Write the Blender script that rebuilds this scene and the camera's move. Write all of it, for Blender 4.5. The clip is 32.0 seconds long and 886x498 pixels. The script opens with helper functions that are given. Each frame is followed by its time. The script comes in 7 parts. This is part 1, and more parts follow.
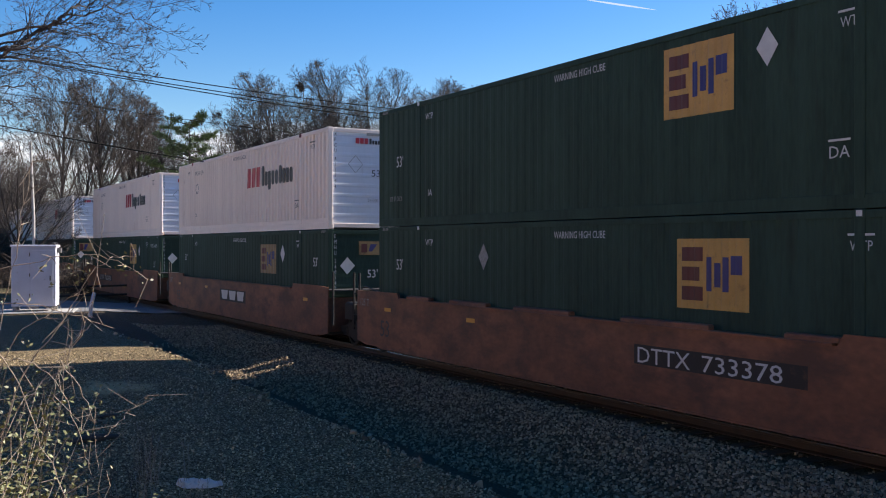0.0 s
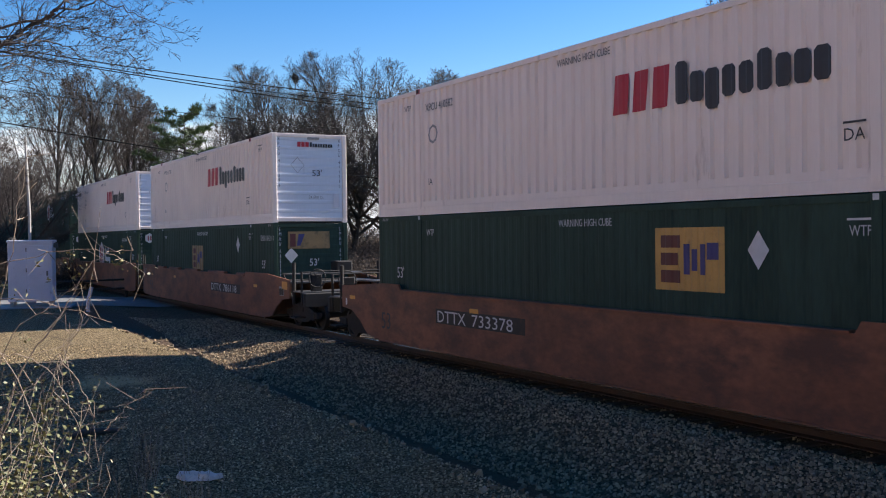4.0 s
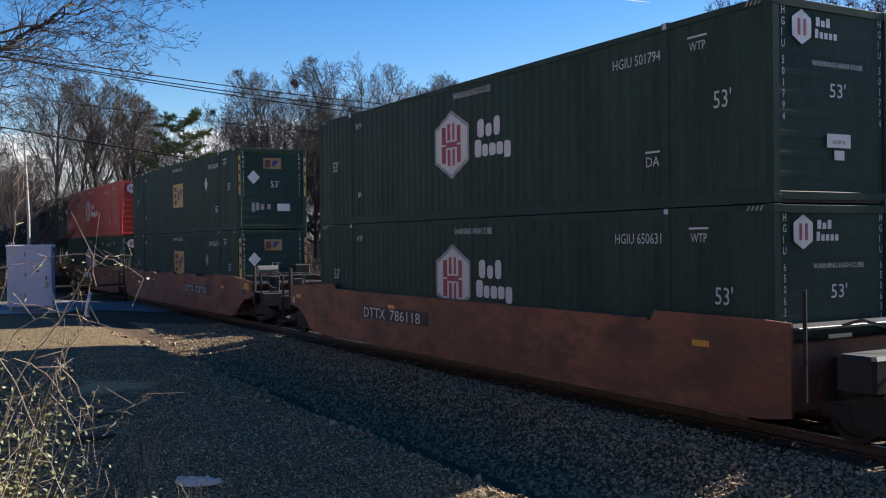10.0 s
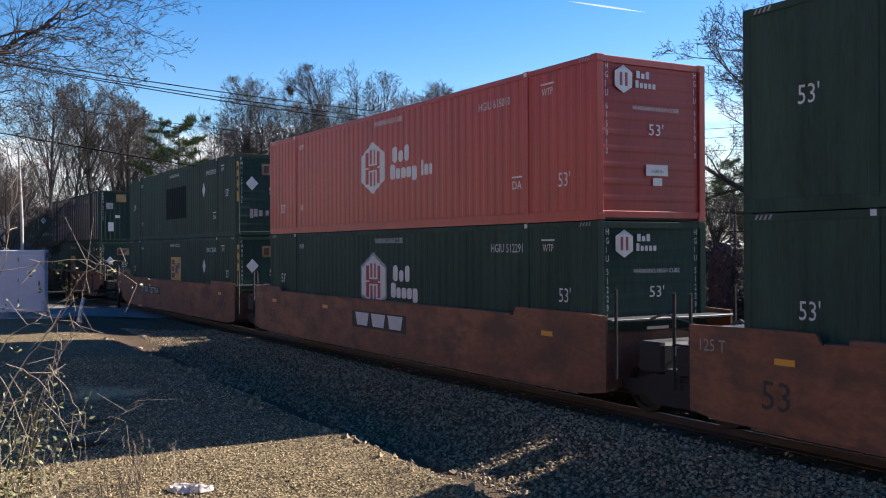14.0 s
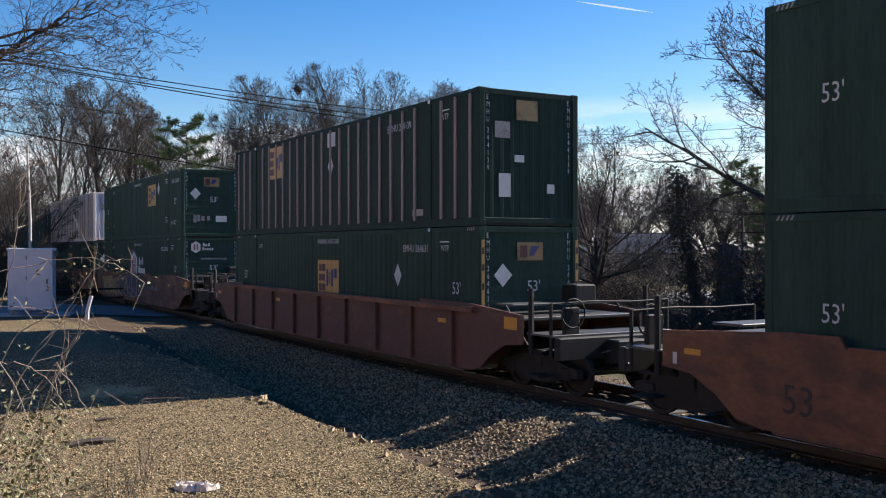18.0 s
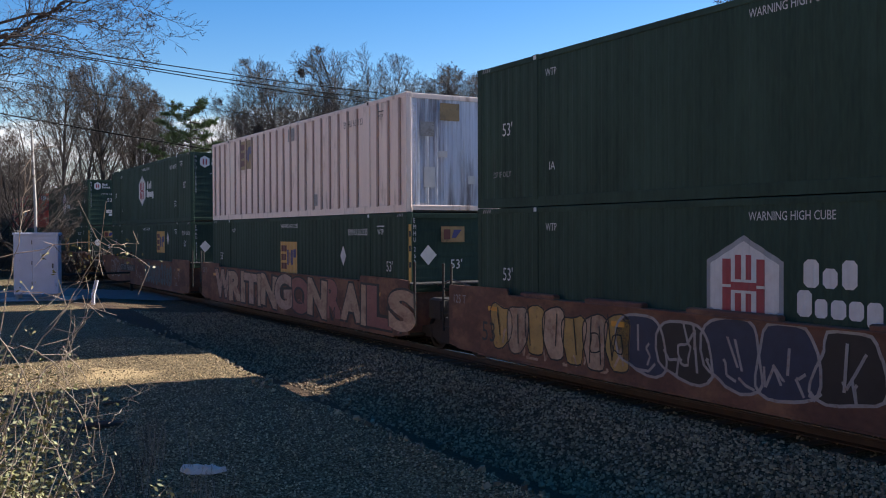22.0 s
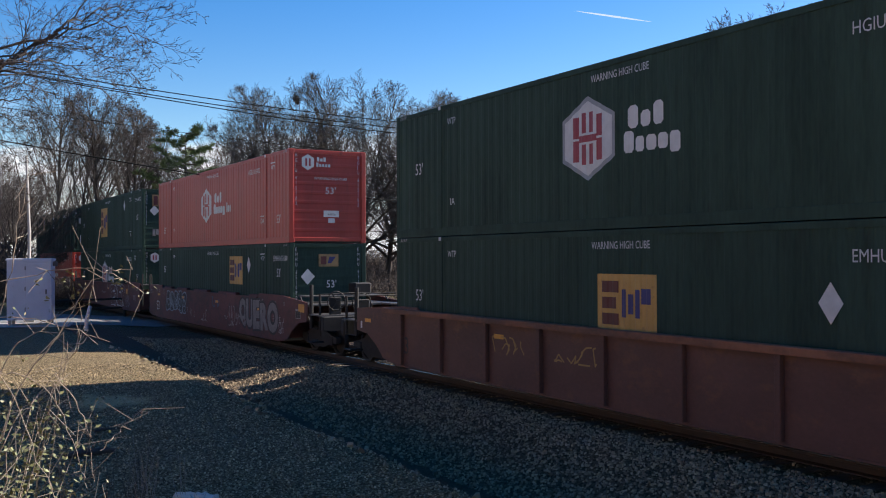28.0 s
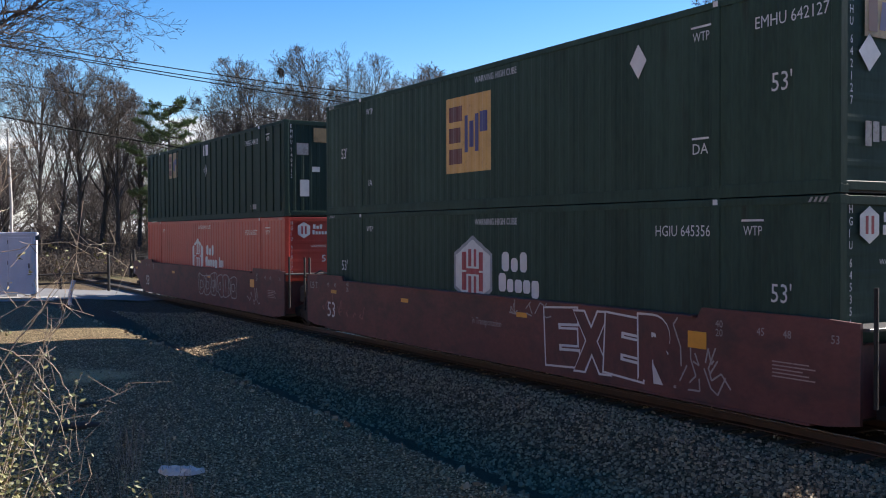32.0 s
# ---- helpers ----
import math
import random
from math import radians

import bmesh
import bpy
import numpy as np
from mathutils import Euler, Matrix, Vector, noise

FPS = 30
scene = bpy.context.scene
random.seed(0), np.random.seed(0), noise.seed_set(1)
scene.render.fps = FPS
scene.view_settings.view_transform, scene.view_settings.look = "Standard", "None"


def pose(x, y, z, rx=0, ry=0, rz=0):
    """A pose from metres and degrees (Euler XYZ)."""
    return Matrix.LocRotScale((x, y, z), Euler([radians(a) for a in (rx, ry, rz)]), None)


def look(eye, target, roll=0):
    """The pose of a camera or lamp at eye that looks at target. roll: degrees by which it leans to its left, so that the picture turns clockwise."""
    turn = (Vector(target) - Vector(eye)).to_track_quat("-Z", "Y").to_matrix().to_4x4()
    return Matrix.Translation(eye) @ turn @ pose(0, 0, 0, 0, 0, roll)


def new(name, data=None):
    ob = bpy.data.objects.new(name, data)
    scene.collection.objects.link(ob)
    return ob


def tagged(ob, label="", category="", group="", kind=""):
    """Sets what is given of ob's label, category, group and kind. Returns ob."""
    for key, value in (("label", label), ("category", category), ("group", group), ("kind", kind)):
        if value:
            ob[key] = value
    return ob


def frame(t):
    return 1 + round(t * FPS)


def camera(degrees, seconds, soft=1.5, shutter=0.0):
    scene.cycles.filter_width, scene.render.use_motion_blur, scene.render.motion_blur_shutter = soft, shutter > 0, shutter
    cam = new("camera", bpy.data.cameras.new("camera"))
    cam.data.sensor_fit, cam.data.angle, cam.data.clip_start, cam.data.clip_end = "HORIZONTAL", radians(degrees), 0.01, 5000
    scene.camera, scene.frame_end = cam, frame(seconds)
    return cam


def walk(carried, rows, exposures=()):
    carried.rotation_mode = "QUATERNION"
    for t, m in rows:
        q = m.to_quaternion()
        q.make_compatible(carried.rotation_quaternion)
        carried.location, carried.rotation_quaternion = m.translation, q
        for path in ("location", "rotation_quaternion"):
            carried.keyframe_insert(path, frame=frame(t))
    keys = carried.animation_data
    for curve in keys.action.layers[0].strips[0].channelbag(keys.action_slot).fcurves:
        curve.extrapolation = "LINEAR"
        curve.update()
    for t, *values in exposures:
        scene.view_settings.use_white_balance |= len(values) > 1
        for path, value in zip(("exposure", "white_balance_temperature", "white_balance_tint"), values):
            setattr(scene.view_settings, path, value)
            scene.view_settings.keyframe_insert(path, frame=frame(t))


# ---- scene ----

# ---- camera ----
EYE = 2.75            # eye above the rail tops, metres
TRACK_X = 12.044      # track centre line, abreast of the camera
BEND = 0.000151       # gentle bend of the line to the west
SPEED = 9.8536        # train speed, metres a second
KELVIN, TINT = 6800, 13
EXPO = [(0, 0.98), (2, 1.11), (3, 1.11), (6, 0.91), (7, 1.07), (8, 0.99), (9, 1.06), (10, 0.96), (11, 1.14), (12, 0.88), (13, 1.16), (17, 1.15), (18, 0.95), (19, 0.98), (20, 1.06), (21, 0.9), (22, 0.98), (23, 1.06), (24, 1.17), (25, 1.12), (26, 1.2), (29, 0.96), (30, 0.98), (31, 1.06), (32, 1.22)]
VIEW = [
    (0, -29.57, -0.16, 0.04), (0.5, -29.44, -0.35, -0.66), (1, -29.46, -0.40, -0.76), (1.5, -29.33, -0.70, -0.64),
    (2, -29.20, -0.80, -0.74), (2.5, -29.46, -0.66, -0.49), (3, -29.62, -0.65, -0.48), (3.5, -29.63, -0.73, -0.59),
    (5.5, -30.12, -0.77, -0.97), (6, -29.99, -0.81, -0.78), (6.5, -30.18, -0.80, -0.84), (7, -30.30, -0.90, -0.86),
    (7.5, -30.42, -1.03, -0.78), (8, -30.20, -0.96, -0.80), (8.5, -29.89, -0.58, -0.90), (9, -29.57, -0.46, -0.86),
    (9.5, -29.48, -0.38, -0.85), (10, -29.80, -0.45, -0.63), (10.5, -30.46, -0.64, -0.44), (11, -30.76, -0.88, -0.49),
    (11.5, -30.59, -1.03, -0.80), (12, -30.28, -0.81, -0.50), (12.5, -30.39, -0.76, -0.47), (13, -30.44, -0.65, -0.47),
    (13.5, -30.37, -0.25, -0.41), (14, -30.14, 0.00, -0.30), (14.5, -30.22, -0.04, -0.22), (16.5, -30.37, 0.54, 0.00),
    (17, -30.29, 0.50, -0.12), (17.5, -30.33, 0.27, -0.06), (18, -29.74, -0.01, -0.05), (18.5, -28.97, -0.19, -0.24),
    (19, -28.72, -0.30, -0.52), (19.5, -28.43, -0.46, -0.51), (20, -28.62, -0.48, -0.06), (20.5, -28.79, -0.79, -0.05),
    (21, -28.79, -0.74, 0.24), (21.5, -28.95, -0.65, 0.17), (22, -29.46, -1.00, -0.24), (22.5, -29.96, -1.73, -0.67),
    (23, -30.37, -1.98, -0.87), (23.5, -30.22, -1.79, -0.95), (24, -30.08, -1.22, -1.09), (24.5, -30.40, -0.56, -1.27),
    (25, -30.51, -0.28, -1.02), (25.5, -30.30, -0.04, -0.73), (26, -30.10, 0.17, -0.59), (26.5, -29.86, 0.50, -0.65),
    (28.5, -29.69, 0.48, -0.03), (29, -29.21, 0.21, -0.05), (29.5, -28.91, 0.23, 0.03), (30, -28.84, 0.18, 0.12), (30.5, -28.71, 0.00, 0.06),
    (31, -28.93, -0.33, 0.01), (31.5, -29.44, -0.68, -0.16), (32, -30.66, -0.99, -0.17),
]
cam = camera(49.17, 32.0, 1.1)
walk(cam, [(t, pose(0, 0, EYE, 90 + p, 0, y) @ pose(0, 0, 0, 0, 0, r)) for t, y, p, r in VIEW], [(t, e, KELVIN, TINT) for t, e in EXPO])

# ---- light ----
SUN_EL, SUN_AZ = 30.0, 91.0      # degrees; azimuth clockwise from the far end of the line
sun_way = Vector((math.sin(radians(SUN_AZ)) * math.cos(radians(SUN_EL)), math.cos(radians(SUN_AZ)) * math.cos(radians(SUN_EL)), math.sin(radians(SUN_EL))))
sun = new("sun", bpy.data.lights.new("sun", "SUN"))
sun.data.energy, sun.data.angle, sun.data.color = 5.8, radians(0.53), (1.0, 0.98, 0.94)
sun.matrix_world = look(sun_way * 50, (0, 0, 0))

world = bpy.data.worlds.new("sky")
scene.world = world
world.use_nodes = True
wn, wl = world.node_tree.nodes, world.node_tree.links
wn.clear()
w_out, w_bg = wn.new("ShaderNodeOutputWorld"), wn.new("ShaderNodeBackground")
w_sky = wn.new("ShaderNodeTexSky")
w_sky.sky_type, w_sky.sun_disc = "NISHITA", False
w_sky.sun_elevation, w_sky.sun_rotation = radians(SUN_EL), radians(SUN_AZ)
w_sky.air_density, w_sky.dust_density, w_sky.ozone_density = 1.0, 0.3, 2.2
w_co, w_map, w_noise = wn.new("ShaderNodeTexCoord"), wn.new("ShaderNodeMapping"), wn.new("ShaderNodeTexNoise")
w_map.inputs["Scale"].default_value = (1.6, 1.6, 9.0)
w_noise.inputs["Scale"].default_value, w_noise.inputs["Detail"].default_value, w_noise.inputs["Roughness"].default_value = 2.2, 7, 0.6
w_sep, w_low, w_puff, w_mul, w_mix = wn.new("ShaderNodeSeparateXYZ"), wn.new("ShaderNodeMapRange"), wn.new("ShaderNodeMapRange"), wn.new("ShaderNodeMath"), wn.new("ShaderNodeMixRGB")
wl.new(w_co.outputs["Generated"], w_map.inputs["Vector"])
wl.new(w_map.outputs["Vector"], w_noise.inputs["Vector"])
wl.new(w_co.outputs["Generated"], w_sep.inputs["Vector"])
wl.new(w_sep.outputs["Z"], w_low.inputs["Value"])
for i, x in zip(("From Min", "From Max", "To Min", "To Max"), (0.10, 0.155, 1.0, 0.0)):
    w_low.inputs[i].default_value = x
wl.new(w_noise.outputs["Fac"], w_puff.inputs["Value"])
for i, x in zip(("From Min", "From Max", "To Min", "To Max"), (0.43, 0.54, 0.0, 1.0)):
    w_puff.inputs[i].default_value = x
w_mul.operation = "MULTIPLY"
wl.new(w_low.outputs["Result"], w_mul.inputs[0])
wl.new(w_puff.outputs["Result"], w_mul.inputs[1])
w_haze, w_max = wn.new("ShaderNodeMapRange"), wn.new("ShaderNodeMath")
wl.new(w_sep.outputs["Z"], w_haze.inputs["Value"])
for i, x in zip(("From Min", "From Max", "To Min", "To Max"), (0.0, 0.12, 0.85, 0.0)):
    w_haze.inputs[i].default_value = x
w_max.operation = "MAXIMUM"
wl.new(w_mul.outputs["Value"], w_max.inputs[0])
wl.new(w_haze.outputs["Result"], w_max.inputs[1])
wl.new(w_max.outputs["Value"], w_mix.inputs["Fac"])
w_hue = wn.new("ShaderNodeHueSaturation")
w_hue.inputs["Hue"].default_value, w_hue.inputs["Saturation"].default_value = 0.511, 1.5
wl.new(w_sky.outputs["Color"], w_hue.inputs["Color"])
wl.new(w_hue.outputs["Color"], w_mix.inputs["Color1"])
w_mix.inputs["Color2"].default_value = (6.6, 6.9, 7.3, 1)
wl.new(w_mix.outputs["Color"], w_bg.inputs["Color"])
w_bg.inputs["Strength"].default_value = 0.086
wl.new(w_bg.outputs["Background"], w_out.inputs["Surface"])


# ---- materials ----
def surface(name, col, rough=0.6, metal=0.0, vary=0.25, scale=3.0, stain=None, stain_amount=0.0, bump=0.0, bump_scale=60.0, stretch=(1, 1, 1), spec=0.5, piece=0.0):
    """A painted or natural surface: two scales of tone, stains of another colour, fine relief."""
    m = bpy.data.materials.new(name)
    m.use_nodes = True
    n, l = m.node_tree.nodes, m.node_tree.links
    b = n["Principled BSDF"]
    b.inputs["Roughness"].default_value, b.inputs["Metallic"].default_value = rough, metal
    b.inputs["Specular IOR Level"].default_value = spec
    co, mp = n.new("ShaderNodeTexCoord"), n.new("ShaderNodeMapping")
    mp.inputs["Scale"].default_value = stretch
    l.new(co.outputs["Object"], mp.inputs["Vector"])
    big, fine = n.new("ShaderNodeTexNoise"), n.new("ShaderNodeTexNoise")
    big.inputs["Scale"].default_value, big.inputs["Detail"].default_value = scale, 5
    fine.inputs["Scale"].default_value, fine.inputs["Detail"].default_value = scale * 14, 3
    for x in (big, fine):
        l.new(mp.outputs["Vector"], x.inputs["Vector"])
    add = n.new("ShaderNodeMath")
    add.operation = "MULTIPLY_ADD"
    l.new(fine.outputs["Fac"], add.inputs[0])
    add.inputs[1].default_value = 0.5
    l.new(big.outputs["Fac"], add.inputs[2])
    rng = n.new("ShaderNodeMapRange")
    for i, x in zip(("From Min", "From Max", "To Min", "To Max"), (0.45, 1.05, 1 - vary, 1 + vary)):
        rng.inputs[i].default_value = x
    l.new(add.outputs["Value"], rng.inputs["Value"])
    tone = rng.outputs["Result"]
    if piece:
        info, pr, mu = n.new("ShaderNodeNewGeometry"), n.new("ShaderNodeMapRange"), n.new("ShaderNodeMath")
        l.new(info.outputs["Random Per Island"], pr.inputs["Value"])
        pr.inputs["To Min"].default_value, pr.inputs["To Max"].default_value = 1 - piece, 1 + piece
        mu.operation = "MULTIPLY"
        l.new(tone, mu.inputs[0])
        l.new(pr.outputs["Result"], mu.inputs[1])
        tone = mu.outputs["Value"]
    mul = n.new("ShaderNodeVectorMath")
    mul.operation = "SCALE"
    mul.inputs[0].default_value = col
    l.new(tone, mul.inputs["Scale"])
    colour = mul.outputs["Vector"]
    if stain:
        st, sr, mx = n.new("ShaderNodeTexNoise"), n.new("ShaderNodeMapRange"), n.new("ShaderNodeMixRGB")
        st.inputs["Scale"].default_value, st.inputs["Detail"].default_value, st.inputs["Roughness"].default_value = scale * 2.3, 8, 0.65
        l.new(mp.outputs["Vector"], st.inputs["Vector"])
        l.new(st.outputs["Fac"], sr.inputs["Value"])
        for i, x in zip(("From Min", "From Max", "To Min", "To Max"), (0.70 - 0.35 * stain_amount, 0.86 - 0.3 * stain_amount, 0.0, 0.9)):
            sr.inputs[i].default_value = x
        l.new(sr.outputs["Result"], mx.inputs["Fac"])
        l.new(colour, mx.inputs["Color1"])
        mx.inputs["Color2"].default_value = (*stain, 1)
        colour = mx.outputs["Color"]
    l.new(colour, b.inputs["Base Color"])
    if bump:
        bt, bp = n.new("ShaderNodeTexNoise"), n.new("ShaderNodeBump")
        bt.inputs["Scale"].default_value, bt.inputs["Detail"].default_value = bump_scale, 4
        l.new(co.outputs["Object"], bt.inputs["Vector"])
        l.new(bt.outputs["Fac"], bp.inputs["Height"])
        bp.inputs["Strength"].default_value, bp.inputs["Distance"].default_value = bump, 0.02
        l.new(bp.outputs["Normal"], b.inputs["Normal"])
    return m


STREAK = (1.0, 1.0, 0.18)
M = {
    "green": surface("green_paint", (0.034, 0.061, 0.046), 0.6, 0, 0.34, 1.3, (0.03, 0.04, 0.03), 0.30, 0.05, 30, STREAK, 0.08),
    "green_dark": surface("dark_green_paint", (0.024, 0.045, 0.036), 0.6, 0, 0.25, 1.4, (0.04, 0.036, 0.03), 0.35, 0.05, 30, STREAK, 0.08),
    # white sides, with warm bounced light mixed into the base colour
    "white": surface("bounce_tinted_white_paint", (0.82, 0.69, 0.605), 0.5, 0, 0.07, 1.2, (0.40, 0.27, 0.2), 0.22, 0.04, 30, STREAK),
    "red": surface("red_paint", (0.38, 0.035, 0.022), 0.45, 0, 0.18, 1.5, (0.16, 0.03, 0.02), 0.35, 0.05, 30, STREAK),
    # ends of the same white boxes, blue skylight put into the colour
    "white_end": surface("sky_tinted_white_paint", (0.74, 0.76, 0.80), 0.5, 0, 0.06, 1.2, (0.4, 0.36, 0.33), 0.2, 0.04, 30, STREAK),
    "rib_white": surface("weathered_white_paint", (0.76, 0.615, 0.535), 0.5, 0, 0.10, 1.5, (0.22, 0.12, 0.08), 0.42, 0.05, 30, STREAK),
    "rib_rust": surface("rusted_rib_paint", (0.37, 0.255, 0.215), 0.6, 0, 0.3, 2, (0.12, 0.06, 0.04), 0.45, 0.05, 30, STREAK),
    "ochre": surface("weathered_ochre_paint", (0.205, 0.076, 0.036), 0.65, 0, 0.45, 0.9, (0.085, 0.038, 0.024), 0.72, 0.1, 24, (1, 0.5, 1)),
    "rust": surface("rusty_brown_paint", (0.125, 0.054, 0.034), 0.75, 0, 0.45, 0.8, (0.25, 0.12, 0.06), 0.62, 0.15, 24, (1, 0.6, 1)),
    "maroon": surface("maroon_paint", (0.115, 0.034, 0.029), 0.65, 0, 0.35, 1.0, (0.055, 0.024, 0.022), 0.7, 0.1, 24, (1, 0.6, 1)),
    "brown": surface("brown_oxide_paint", (0.115, 0.048, 0.034), 0.65, 0, 0.25, 1.3, (0.19, 0.08, 0.035), 0.4, 0.1, 24, (1, 0.6, 1)),
    "iron": surface("grimy_iron", (0.017, 0.015, 0.014), 0.75, 0.1, 0.35, 4, (0.038, 0.021, 0.014), 0.4, 0.2, 40),
    "galv": surface("worn_galvanised_steel", (0.13, 0.12, 0.112), 0.6, 0.4, 0.2, 4, (0.1, 0.08, 0.07), 0.4, 0.1, 60),
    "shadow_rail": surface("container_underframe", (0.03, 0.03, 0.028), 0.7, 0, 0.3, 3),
    "post_pale": surface("faded_pinkish_post", (0.30, 0.22, 0.20), 0.6, 0, 0.2, 3, (0.15, 0.07, 0.05), 0.4, 0, 30, STREAK),
    "mark_white": surface("white_lettering", (0.56, 0.55, 0.54), 0.5, 0, 0.12, 6),
    "mark_grey": surface("faded_lettering", (0.27, 0.26, 0.25), 0.6, 0, 0.25, 8, (0.1, 0.06, 0.05), 0.5),
    "mark_black": surface("black_lettering", (0.018, 0.018, 0.022), 0.5, 0, 0.2, 6),
    "mark_red": surface("red_lettering", (0.42, 0.012, 0.03), 0.5, 0, 0.15, 6),
    "mark_maroon": surface("maroon_lettering", (0.09, 0.012, 0.014), 0.5, 0, 0.15, 6),
    "mark_blue": surface("blue_lettering", (0.02, 0.022, 0.13), 0.5, 0, 0.15, 6),
    "mark_rose": surface("rose_emblem", (0.30, 0.035, 0.05), 0.5, 0, 0.15, 6),
    "gold": surface("gold_panel", (0.50, 0.27, 0.065), 0.5, 0, 0.15, 3, (0.2, 0.1, 0.04), 0.35),
    "gold_faded": surface("faded_gold_panel", (0.24, 0.15, 0.06), 0.5, 0, 0.25, 3, (0.08, 0.06, 0.03), 0.5),
    "green_patch": surface("painted_over_panel", (0.010, 0.019, 0.018), 0.7, 0, 0.2, 3, spec=0.05),
    "reflector": surface("yellow_reflector", (0.62, 0.27, 0.03), 0.35, 0, 0.1, 6),
    "black_plate": surface("black_number_patch", (0.016, 0.013, 0.012), 0.6, 0, 0.3, 3, (0.08, 0.035, 0.02), 0.4),
    "cabinet": surface("silver_painted_aluminium", (0.58, 0.58, 0.64), 0.5, 0.0, 0.08, 2, (0.3, 0.29, 0.28), 0.25),
    "concrete": surface("concrete", (0.36, 0.34, 0.31), 0.9, 0, 0.2, 3, (0.2, 0.18, 0.15), 0.4, 0.3, 50),
    "asphalt": surface("worn_asphalt", (0.16, 0.155, 0.15), 0.9, 0, 0.2, 2, (0.09, 0.085, 0.08), 0.4, 0.2, 60),
    "rail": surface("rail_steel", (0.05, 0.035, 0.028), 0.6, 0.3, 0.3, 4, (0.08, 0.04, 0.025), 0.5),
    "rail_head": surface("polished_rail_head", (0.45, 0.44, 0.42), 0.22, 1.0, 0.1, 4),
    "tie": surface("creosoted_timber", (0.06, 0.045, 0.036), 0.9, 0, 0.35, 6, (0.12, 0.1, 0.08), 0.4, 0.3, 40),
    "stone": surface("granite_ballast", (0.26, 0.185, 0.105), 0.75, 0, 0.25, 9, (0.09, 0.07, 0.06), 0.3, 0.2, 60, piece=0.75),
    "pebble": surface("tan_gravel", (0.31, 0.228, 0.125), 0.85, 0, 0.25, 9, (0.13, 0.09, 0.06), 0.4, 0.2, 80, piece=0.8),
    "bark": surface("grey_brown_bark", (0.07, 0.054, 0.044), 0.95, 0, 0.35, 5, (0.05, 0.04, 0.03), 0.4, 0.5, 30, (1, 1, 0.3)),
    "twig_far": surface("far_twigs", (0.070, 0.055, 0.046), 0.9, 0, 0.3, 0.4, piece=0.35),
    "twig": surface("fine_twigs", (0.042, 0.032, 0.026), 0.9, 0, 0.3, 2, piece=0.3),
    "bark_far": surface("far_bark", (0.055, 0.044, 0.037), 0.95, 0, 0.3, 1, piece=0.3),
    "needle": surface("pine_needles", (0.085, 0.12, 0.05), 0.7, 0, 0.35, 1.2, piece=0.45),
    "stem": surface("pale_dry_stem", (0.26, 0.195, 0.135), 0.7, 0, 0.25, 9, (0.2, 0.12, 0.07), 0.4, piece=0.35),
    "leaf": surface("small_olive_leaf", (0.15, 0.145, 0.055), 0.6, 0, 0.25, 9, (0.3, 0.22, 0.09), 0.35, piece=0.5),
    "straw": surface("dead_grass", (0.48, 0.36, 0.20), 0.8, 0, 0.25, 5, (0.24, 0.17, 0.1), 0.4, piece=0.4),
    "vine": surface("dead_vine_leaves", (0.075, 0.052, 0.036), 0.9, 0, 0.35, 2, (0.06, 0.06, 0.03), 0.4, piece=0.5),
    "cane_dark": surface("dead_grey_canes", (0.12, 0.093, 0.078), 0.9, 0, 0.3, 2, piece=0.5),
    "brush": surface("brush_leaf_litter", (0.13, 0.088, 0.060), 0.95, 0, 0.35, 1.5, (0.08, 0.06, 0.04), 0.4, piece=0.4),
    "grate": surface("worn_steel_grating", (0.075, 0.071, 0.069), 0.5, 0.4, 0.3, 4, (0.05, 0.035, 0.028), 0.5, 0.2, 60),
    "wire": surface("black_cable", (0.010, 0.010, 0.011), 0.9, 0, 0.1, 2, spec=0.05),
    "pole_wood": surface("weathered_pole_timber", (0.14, 0.105, 0.08), 0.9, 0, 0.3, 4, (0.07, 0.05, 0.04), 0.4, 0.3, 30, (1, 1, 0.2)),
    "car_red": surface("red_car_paint", (0.45, 0.03, 0.025), 0.25, 0, 0.06, 2),
    "glass_dark": surface("dark_window_glass", (0.012, 0.014, 0.016), 0.08, 0, 0.1, 2),
    "tyre": surface("tyre_rubber", (0.02, 0.02, 0.02), 0.8, 0, 0.2, 5),
    "siding": surface("pale_siding", (0.62, 0.58, 0.5), 0.7, 0, 0.1, 2),
    "roof": surface("grey_shingle_roof", (0.18, 0.16, 0.15), 0.9, 0, 0.2, 2),
    "foil": surface("crumpled_pale_plastic", (0.62, 0.54, 0.48), 0.4, 0, 0.12, 8, (0.4, 0.36, 0.3), 0.3),
    "spray_white": surface("white_spray_paint", (0.30, 0.275, 0.26), 0.6, 0, 0.2, 5, (0.2, 0.12, 0.09), 0.45),
    "spray_grey": surface("faded_silver_spray_paint", (0.19, 0.17, 0.16), 0.6, 0, 0.35, 2.5, (0.07, 0.055, 0.05), 0.5),
    "spray_tan": surface("dusty_tan_spray_paint", (0.42, 0.275, 0.175), 0.6, 0, 0.4, 1.2, (0.18, 0.08, 0.055), 0.68),
    "spray_pink": surface("dusty_pink_spray_paint", (0.40, 0.265, 0.195), 0.6, 0, 0.3, 1.6, (0.18, 0.08, 0.055), 0.68),
    "spray_red": surface("red_spray_paint", (0.24, 0.085, 0.07), 0.6, 0, 0.25, 4, (0.1, 0.04, 0.03), 0.4),
    "spray_black": surface("black_spray_paint", (0.018, 0.015, 0.015), 0.6, 0, 0.3, 5),
    "spray_blue": surface("slate_blue_spray_paint", (0.05, 0.075, 0.12), 0.6, 0, 0.25, 4),
